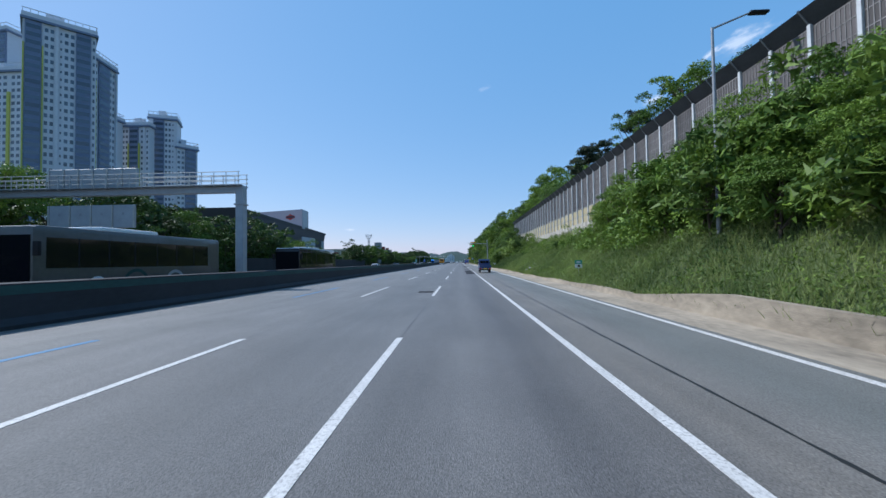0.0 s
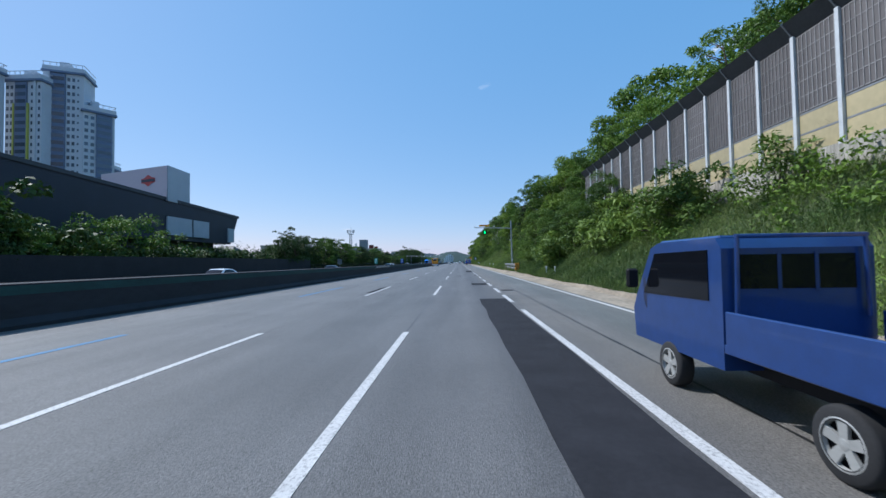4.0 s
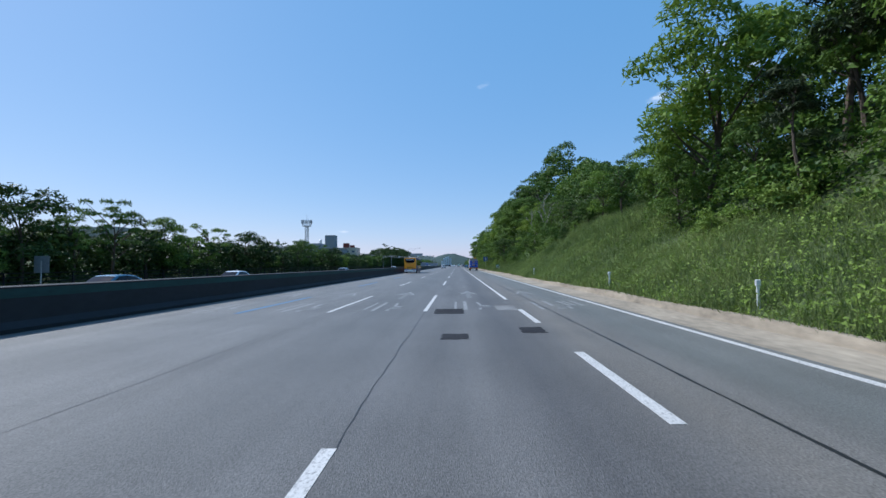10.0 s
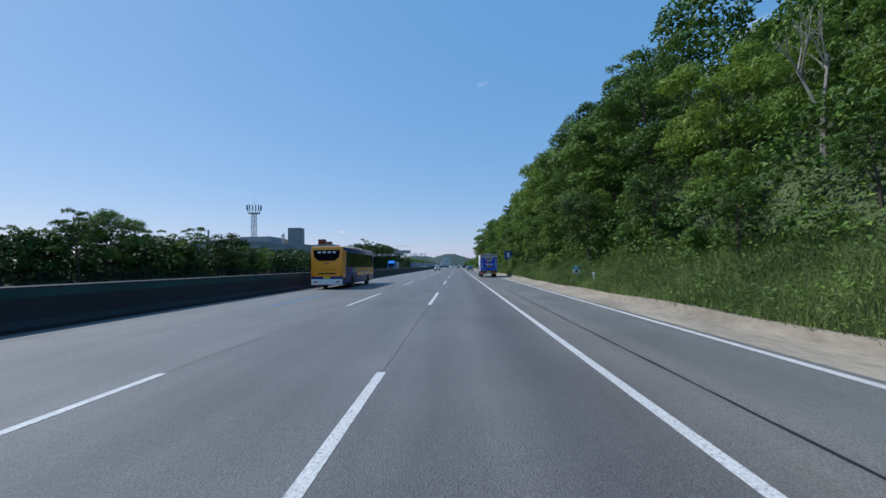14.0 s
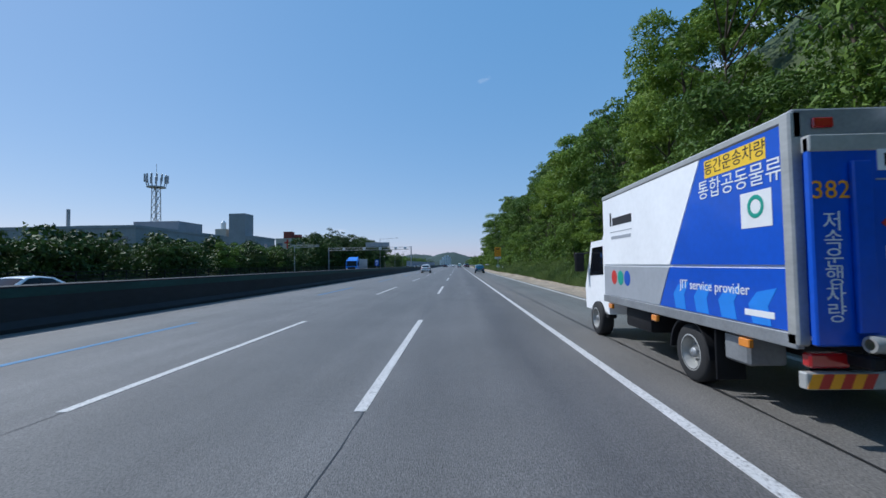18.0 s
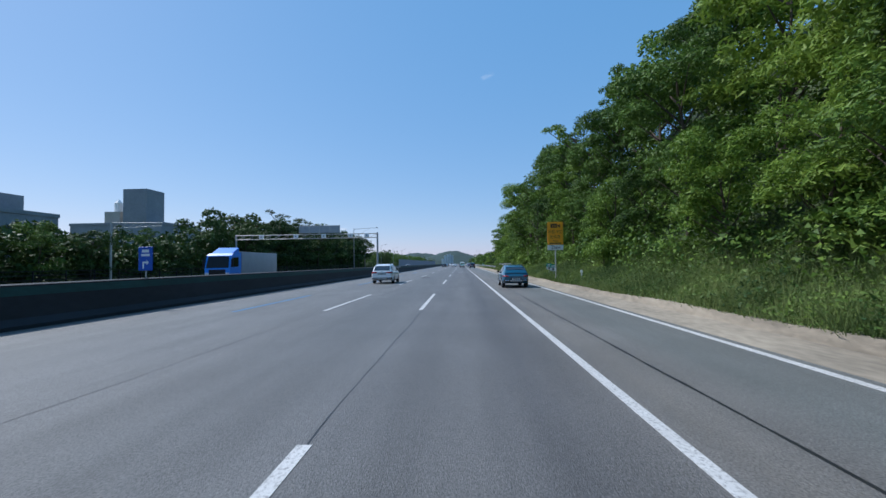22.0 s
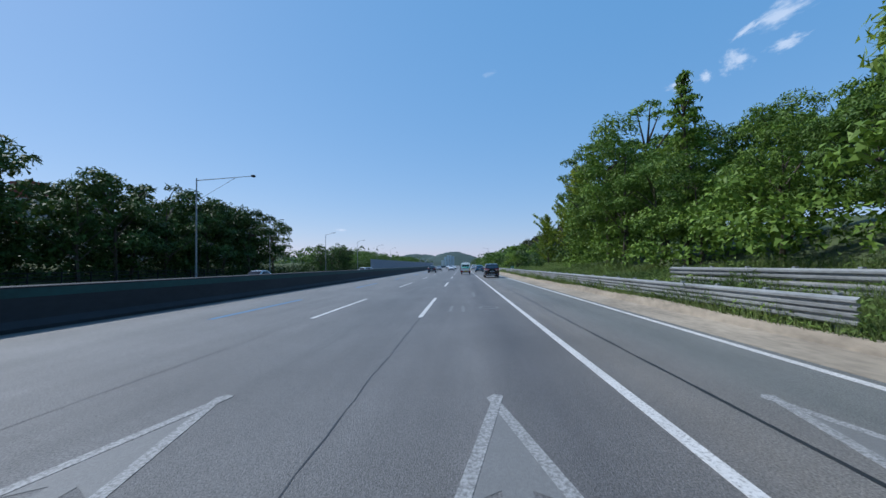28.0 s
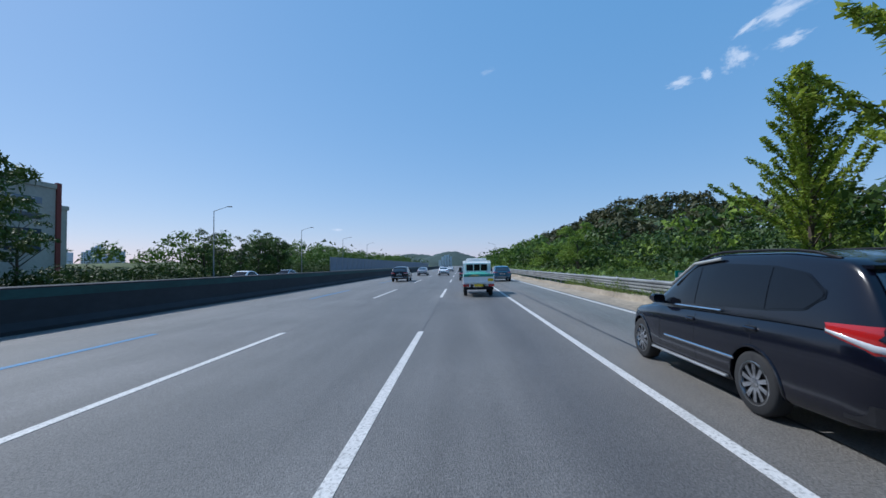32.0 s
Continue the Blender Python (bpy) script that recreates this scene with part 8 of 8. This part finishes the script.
tower_block((-167.2, 142.5), (-152, 158.5), 101, 15, 32, "tall white apartment tower with blue-grey glazed bays", (("lime", 0.35), ("bay", 3.6), ("lime", 0.3), ("two", 2.4), ("pier", 0.8), ("small", 1.0), ("two", 2.6), ("bay", 3.6), ("one", 1.1)), (("one", 1), ("wall", 2)))
tower_block((-160.6, 167), (-162.6, 181.2), 96.5, 14, 31, "dark-fronted apartment tower with a lime-green strip", (("lime", 0.3), ("one", 1), ("bay", 4.2), ("two", 2.2), ("pier", 0.5)))
tower_block((-183, 198), (-183, 210), 82.5, 14, 26, "pale apartment tower with a plain end wall", (("two", 2.2), ("lime", 0.6), ("wall", 3.2)))
tower_block((-186, 213), (-171, 213.5), 81.5, 12, 26, "pale apartment tower with lime-green strips", (("two", 2.2), ("lime", 0.4), ("bay", 3.2), ("lime", 0.4), ("one", 1.3), ("pier", 0.6), ("one", 1.2)))
tower_block((-174, 217.2), (-161.6, 222.8), 87.5, 12, 28, "apartment tower with a white pier and blue-grey bays", (("pier", 1.4), ("bay", 3.6), ("two", 2.2), ("small", 1.0), ("wall", 0.8)))
tower_block((-161.2, 222.2), (-154.8, 231.2), 72, 11, 23, "lower apartment wing with wide dark windows", (("two", 2.4), ("bay", 3.4), ("wall", 0.5)))
tower_block((-172, 244), (-175, 258), 53, 10, 17, "low apartment block behind the towers", (("two", 2), ("bay", 3)))
tower_block((-228, 173.5), (-201, 173.2), 95, 12, 30, "pale apartment tower striped with lime green", (("two", 2.2), ("bay", 3), ("lime", 0.5), ("two", 2.2), ("lime", 0.5), ("two", 2)))
tower_block((-238, 184), (-217, 181), 119, 12, 36, "tall apartment tower at the edge of the estate", (("bay", 3), ("two", 2), ("bay", 3)))

shop = thing("showroom", pose(0, 0, 0), "dark wedge-shaped showroom with a pale sign box on its roof", "building")
part("upper_wall", Geo().add([(-48.6, 136.7, 6.2), (-48.6, 82, 6.2), (-90, 82, 6.2), (-90, 136.7, 6.2), (-48.4, 139.4, 12.3), (-48.4, 80, 14.4), (-90, 80, 14.4), (-90, 139.4, 12.3)],
                             [(0, 1, 2, 3), (0, 4, 5, 1), (1, 5, 6, 2), (2, 6, 7, 3), (3, 7, 4, 0), (4, 7, 6, 5)]), DARK_CLAD, shop, "dark sloping cladding", 0)
block(shop, [(-51, 134.5), (-51, 86), (-88, 86), (-88, 134.5)], 0, 6.25, DARK_CLAD)
part("roof_edge", Geo().add([(-48.25, 139.5, 11.9), (-48.25, 80, 14.0), (-48.25, 80, 14.5), (-48.25, 139.5, 12.45), (-48.9, 139.5, 12.45), (-48.9, 80, 14.5)], [(0, 1, 2, 3), (3, 2, 5, 4)]), NOISE_TOP, shop, "thin metal roof edge", 0)
for a, b in ((117.0, 123.4), (123.9, 128.6)):
    part("pale_panel", Geo().box(-48.6, -48.3, a, b, 7.0, 10.1), PALE_CLAD, shop, "pale glazed panel", 0)
part("end_panel", Geo().box(-48.6, -48.28, 135.3, 137.6, 6.6, 9.5), PALE_CLAD, shop, "pale glazed panel", 0)
block(shop, [(-48.0, 116.6), (-48.6, 123.2), (-64, 129), (-64.2, 122)], 12.6, 18.5, PALE_CLAD, "sign_box")
near, along = Vector((-48.0, 116.6, 0)), Vector((-16.2, 5.4, 0)).normalized()
face_out = Vector((along.y, -along.x, 0)) * -0.06
if face_out.y > 0:
    face_out = -face_out
part("sign_box_face", Geo().add([tuple(near + face_out + along * u + Vector((0, 0, v))) for u, v in ((0.1, 12.6), (17.0, 12.6), (17.0, 18.45), (0.1, 18.45))], [(0, 1, 2, 3)]), mat("pink_grey_face", (0.6, 0.47, 0.47), 0.6, vary=0.05), shop, "pinkish sign face", 0)
lg = near + along * 4.6 + face_out * 2 + Vector((0, 0, 16.3))
part("brand_shield", Geo().add([tuple(lg + along * u + Vector((0, 0, v))) for u, v in ((-1.7, 0.35), (-0.9, 0.5), (0, 1.0), (0.9, 0.5), (1.7, 0.35), (1.7, -0.35), (0.9, -0.5), (0, -1.0), (-0.9, -0.5), (-1.7, -0.35))], [tuple(range(10))]), SIGN_RED, shop, "plain red shield mark", 0)
part("brand_bar", Geo().add([tuple(lg + face_out + along * u + Vector((0, 0, v))) for u, v in ((-1.6, 0.22), (1.6, 0.22), (1.6, -0.22), (-1.6, -0.22))], [(0, 1, 2, 3)]), DARK_CLAD, shop, "", 0)

low_house = thing("roadside_house", pose(-52, 141, 0), "small house with a dark hipped roof", "house")
part("wall", Geo().box(-5, 3, -2, 6, 0, 3.6), PLASTER_BEIGE, low_house, "", 0)
part("roof", Geo().add([(-5.5, -2.5, 3.5), (3.5, -2.5, 3.5), (3.5, 6.5, 3.5), (-5.5, 6.5, 3.5), (-2, 2, 6.2), (0.5, 2, 6.2)], [(0, 1, 5, 4), (1, 2, 5), (2, 3, 4, 5), (3, 0, 4)]), DARK_CLAD, low_house, "", 0)

mast = thing("radio_mast", pose(-79.5, 354, 0), "steel lattice radio mast with a ring of aerials", "radio mast")
def mast_w(z):
    return 2.6 - 1.7 * min(1, z / 12.0) ** 0.7 - 0.25 * z / 26
for sx in (-1, 1):
    for sy in (-1, 1):
        rings = [[(sx * mast_w(1.95 * k) + 0.11 * math.cos(1.2566 * q), sy * mast_w(1.95 * k) + 0.11 * math.sin(1.2566 * q), 1.95 * k) for q in range(5)] for k in range(13)]
        g = Geo().loft(rings)
        part("leg", g, STEEL_DULL, mast)
for k in range(12):
    z, zz = 1.95 * k, 1.95 * (k + 1)
    a, b = mast_w(z), mast_w(zz)
    for s in (-1, 1):
        part("brace", Geo().tube((-a, s * a, z), (b, s * b, zz), 0.06, n=4).tube((a, s * a, z), (-b, s * b, zz), 0.06, n=4).tube((s * a, -a, z), (s * b, b, zz), 0.06, n=4).tube((-a, s * a, z), (a, s * a, z), 0.05, n=4), STEEL_DULL, mast)
part("platform", Geo().wheel(0, 0, 0, 1, 1, ((-0.1, 0.7), (-0.1, 2.2), (0.1, 2.25), (0.1, 0.7)), 16), STEEL_DULL, mast)
mast.children[-1].matrix_local = pose(0, 0, 23.3, 0, 90, 0)
for k in range(14):
    a = 2 * math.pi * k / 14
    c, s = math.cos(a), math.sin(a)
    part("aerial", Geo().tube((c * 2.1, s * 2.1, 23.3), (c * 2.6, s * 2.6, 25.9), 0.08, n=5).box(c * 2.6 - 0.16, c * 2.6 + 0.16, s * 2.6 - 0.16, s * 2.6 + 0.16, 24.6, 26.5, 0.03), STEEL_DULL, mast)
part("whip", Geo().tube((0, 0, 23), (0, 0, 29.5), 0.05, n=5), STEEL_DULL, mast)


def flat_building(name, x0, x1, y0, y1, h, material, label, cols=6, rows=3, parapet=0.6):
    root = thing(name, pose(0, 0, 0), label, "building")
    part("wall", Geo().box(x0, x1, y0, y1, 0, h), material, root, "", 0)
    part("parapet", Geo().box(x0 - 0.15, x1 + 0.15, y0 - 0.15, y1 + 0.15, h, h + parapet), material, root, "", 0)
    if cols:
        pane_grid(root, x0, y0, x1, y0, h * 0.3, h - 0.8, cols, rows, 0.5, 0.4, GLASS_BLUE)
        pane_grid(root, x1, y0, x1, y1, h * 0.3, h - 0.8, max(3, cols // 2), rows, 0.5, 0.4, GLASS_BLUE)
    return root


hall = flat_building("works_building", -110, -66, 330, 362, 10.2, PLASTER, "long low grey works building with a flat roof", 7, 2)
part("roof_house", Geo().box(-84, -72, 352, 362, 10.2, 14.0), PLASTER, hall, "", 0)
part("roof_house", Geo().box(-92, -86, 344, 352, 10.2, 12.4), PLASTER_BEIGE, hall, "", 0)
part("chimney", Geo().tube((-88, 338, 10), (-88, 338, 15.5), 0.35, n=10), STEEL_DULL, hall)
stair = flat_building("stair_tower_building", -97, -73.5, 396, 412, 12.5, PLASTER, "grey building with a tall windowless stair tower", 4, 2)
part("stair_tower", Geo().box(-83.2, -77.2, 395.8, 402, 0, 21.4), PLASTER, stair, "", 0)
part("roof_house", Geo().box(-89, -85, 397, 401, 12.5, 16.0), PLASTER_BEIGE, stair, "", 0)
part("roof_tank", Geo().tube((-87, 399, 16), (-87, 399, 18.4), 0.9, 0.9, 12).tube((-87, 399, 18.4), (-87, 399, 19.3), 0.9, 0.2, 12), SIGN_WHITE, stair)
motel = flat_building("painted_block", -92, -78, 455, 468, 15.5, PLASTER_BEIGE, "beige block with a rust-red roof box", 3, 3)
part("roof_box", Geo().box(-88, -84, 455, 459, 16.0, 19.5), PLASTER_RUST, motel, "rust-red roof box", 0)
part("roof_box", Geo().box(-83, -80, 456, 459, 16.0, 18.0), PLASTER_RUST, motel, "rust-red roof box", 0)
part("painted_swirl", Geo().box(-86.4, -85.6, 454.8, 454.95, 11, 15.5).box(-87.5, -85, 454.8, 454.95, 13.5, 14.3), SIGN_RED, motel, "", 0)
flat_building("long_block", -76, -60, 472, 490, 11.0, PLASTER_BEIGE, "pale block with a flat roof beyond the trees", 5, 3)
end_block = flat_building("beige_block", -66, -51.5, 455, 480, 12.2, PLASTER_BEIGE, "beige block of flats beside the motorway", 4, 4)
part("corner_strip", Geo().box(-51.7, -51.3, 479.7, 480.3, 0, 13.0), PLASTER_RUST, end_block, "dark red corner strip", 0)
flat_building("brick_shop", -75, -58, 205, 216, 8.5, PLASTER_BEIGE, "pale flat-roofed building behind the trees", 4, 2)
flat_building("red_gable", -64, -60, 188, 195, 6.6, PLASTER_RUST, "small rust-red building behind the trees", 2, 2)

# far towers and hills, with haze put into their colours
rf = random.Random(9)
for k in range(7):
    x, y = -880 + 24 * k, 1270 + rf.uniform(0, 60)
    h = rf.uniform(36, 46) if k not in (3,) else 54
    root = thing("distant_tower", pose(x, y, 0), "pale distant apartment tower, haze put into its wall colour", "apartment building", "distant towers")
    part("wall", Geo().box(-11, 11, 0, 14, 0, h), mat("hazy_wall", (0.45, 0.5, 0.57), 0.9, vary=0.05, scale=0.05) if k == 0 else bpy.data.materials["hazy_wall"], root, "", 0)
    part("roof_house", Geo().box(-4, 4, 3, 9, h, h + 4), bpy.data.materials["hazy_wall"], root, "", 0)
    pane_grid(root, -11, 0, 11, 0, 12, h - 2, 4, int(h / 6), 0.55, 0.5, GLASS_BLUE, 0.1)
for k, (x, h) in enumerate(((-46, 24), (-40, 38), (-34, 44), (-28, 46), (-22, 40), (-104, 22), (-92, 25))):
    root = thing("distant_block", pose(x, 1360 + 10 * k, 0), "white distant apartment block below the hill", "apartment building", "distant blocks")
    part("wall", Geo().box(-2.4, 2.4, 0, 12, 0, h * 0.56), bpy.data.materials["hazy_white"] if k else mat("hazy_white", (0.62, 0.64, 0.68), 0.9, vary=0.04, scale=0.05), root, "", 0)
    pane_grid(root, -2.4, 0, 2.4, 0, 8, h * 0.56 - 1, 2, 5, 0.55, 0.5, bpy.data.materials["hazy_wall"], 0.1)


def far_hill(x, y, w, d, h, seed):
    r = random.Random(seed)
    rows = []
    for j in range(13):
        v = j / 12 * 2 - 1
        rows.append([(x + w * u, y + d * v, -1 + h * max(0, (1 - u * u)) * max(0, 1 - v * v) * (1 + 0.25 * math.sin(7 * u + seed) + 0.05 * r.uniform(-1, 1))) for u in [i / 30 - 1 for i in range(61)]])
    return setting("far_hill", Geo().sheet(rows), HILL, "low wooded hill on the horizon", "hill", 60)


HILL = mat("hazy_woods", (0.03, 0.055, 0.05), 0.95, vary=0.4, scale=0.03, bump=1.0, bump_scale=0.2)
far_hill(-40, 1600, 210, 150, 33, 1)
far_hill(-210, 1750, 300, 160, 34, 6)
far_hill(130, 1800, 280, 180, 31, 7)
far_hill(-330, 2300, 420, 250, 34, 2)
far_hill(420, 2300, 420, 250, 40, 3)
far_hill(-900, 2600, 600, 250, 70, 4)

# small soft clouds low in the sky ahead
def cloud_mat(most):
    """Thin white vapour, ragged and fading out towards its edge."""
    m = bpy.data.materials.new("cloud_vapour")
    m.use_nodes = True
    n, li = m.node_tree.nodes, m.node_tree.links
    n.remove(n["Principled BSDF"])
    tc, sep, noise = n.new("ShaderNodeTexCoord"), n.new("ShaderNodeVectorMath"), n.new("ShaderNodeTexNoise")
    sep.operation = "LENGTH"
    li.new(tc.outputs["Object"], sep.inputs[0])
    info, shift = n.new("ShaderNodeObjectInfo"), n.new("ShaderNodeVectorMath")
    shift.operation = "ADD"
    li.new(tc.outputs["Object"], shift.inputs[0]), li.new(info.outputs["Location"], shift.inputs[1])
    noise.inputs["Scale"].default_value, noise.inputs["Detail"].default_value, noise.inputs["Roughness"].default_value = 2.2, 7.0, 0.6
    li.new(shift.outputs[0], noise.inputs["Vector"])
    a = n.new("ShaderNodeMath")
    a.operation = "MULTIPLY_ADD"
    a.inputs[1].default_value, a.inputs[2].default_value = -0.62, 0.12
    li.new(sep.outputs["Value"], a.inputs[0])
    b = n.new("ShaderNodeMath")
    b.operation = "ADD"
    li.new(a.outputs[0], b.inputs[0]), li.new(noise.outputs["Fac"], b.inputs[1])
    r = n.new("ShaderNodeMapRange")
    r.interpolation_type = "SMOOTHSTEP"
    r.inputs["From Min"].default_value, r.inputs["From Max"].default_value, r.inputs["To Max"].default_value = 0.16, 0.6, most
    li.new(b.outputs[0], r.inputs["Value"])
    # the cloud's sunlit brightness is added as a glow of its own
    clear, white, mix = n.new("ShaderNodeBsdfTransparent"), n.new("ShaderNodeEmission"), n.new("ShaderNodeMixShader")
    white.inputs["Color"].default_value, white.inputs["Strength"].default_value = (0.8, 0.88, 1.0, 1), 0.8
    li.new(r.outputs[0], mix.inputs[0]), li.new(clear.outputs[0], mix.inputs[1]), li.new(white.outputs[0], mix.inputs[2])
    li.new(mix.outputs[0], n["Material Output"].inputs["Surface"])
    return m


CLOUD, WISP = cloud_mat(0.75), cloud_mat(0.22)


def cloud(az, el, wide, tall, tilt, dist=3900):
    """A ragged sheet of vapour far off, az and el in degrees."""
    a, e = radians(az), radians(el)
    c = Vector((math.sin(a) * math.cos(e), math.cos(a) * math.cos(e), math.sin(e))) * dist + Vector((0, 428, 0))
    g = Geo().sheet([[(i / 4 - 1, 0.12 * math.cos(i) * math.sin(j), j / 4 - 1) for i in range(9)] for j in range(9)])
    ob = tagged(new("cloud", mesh_of("cloud", g, WISP if wide == 1.5 else CLOUD, 60)), "small soft white fair-weather cloud", "cloud", "", "structure")
    ob.matrix_basis = pose(*c, el, 0, -az) @ pose(0, 0, 0, 0, tilt, 0)
    ob.scale = (dist * radians(wide), 40, dist * radians(tall))


for az, el, wide, tall, tilt in ((33.4, 21.71, 2.3, 1.9, -8), (27.95, 20.6, 2.3, 0.9, -6), (30.61, 20.91, 1.0, 0.9, 0), (38.01, 25.17, 4.2, 1.6, -14), (38.16, 22.23, 2.4, 1.0, -10), (34.71, 24.57, 2.2, 0.6, -28), (4.25, 24.99, 1.5, 0.5, -15), (-16.5, 4.94, 1.3, 0.35, 0)):
    cloud(az, el, wide, tall, tilt)
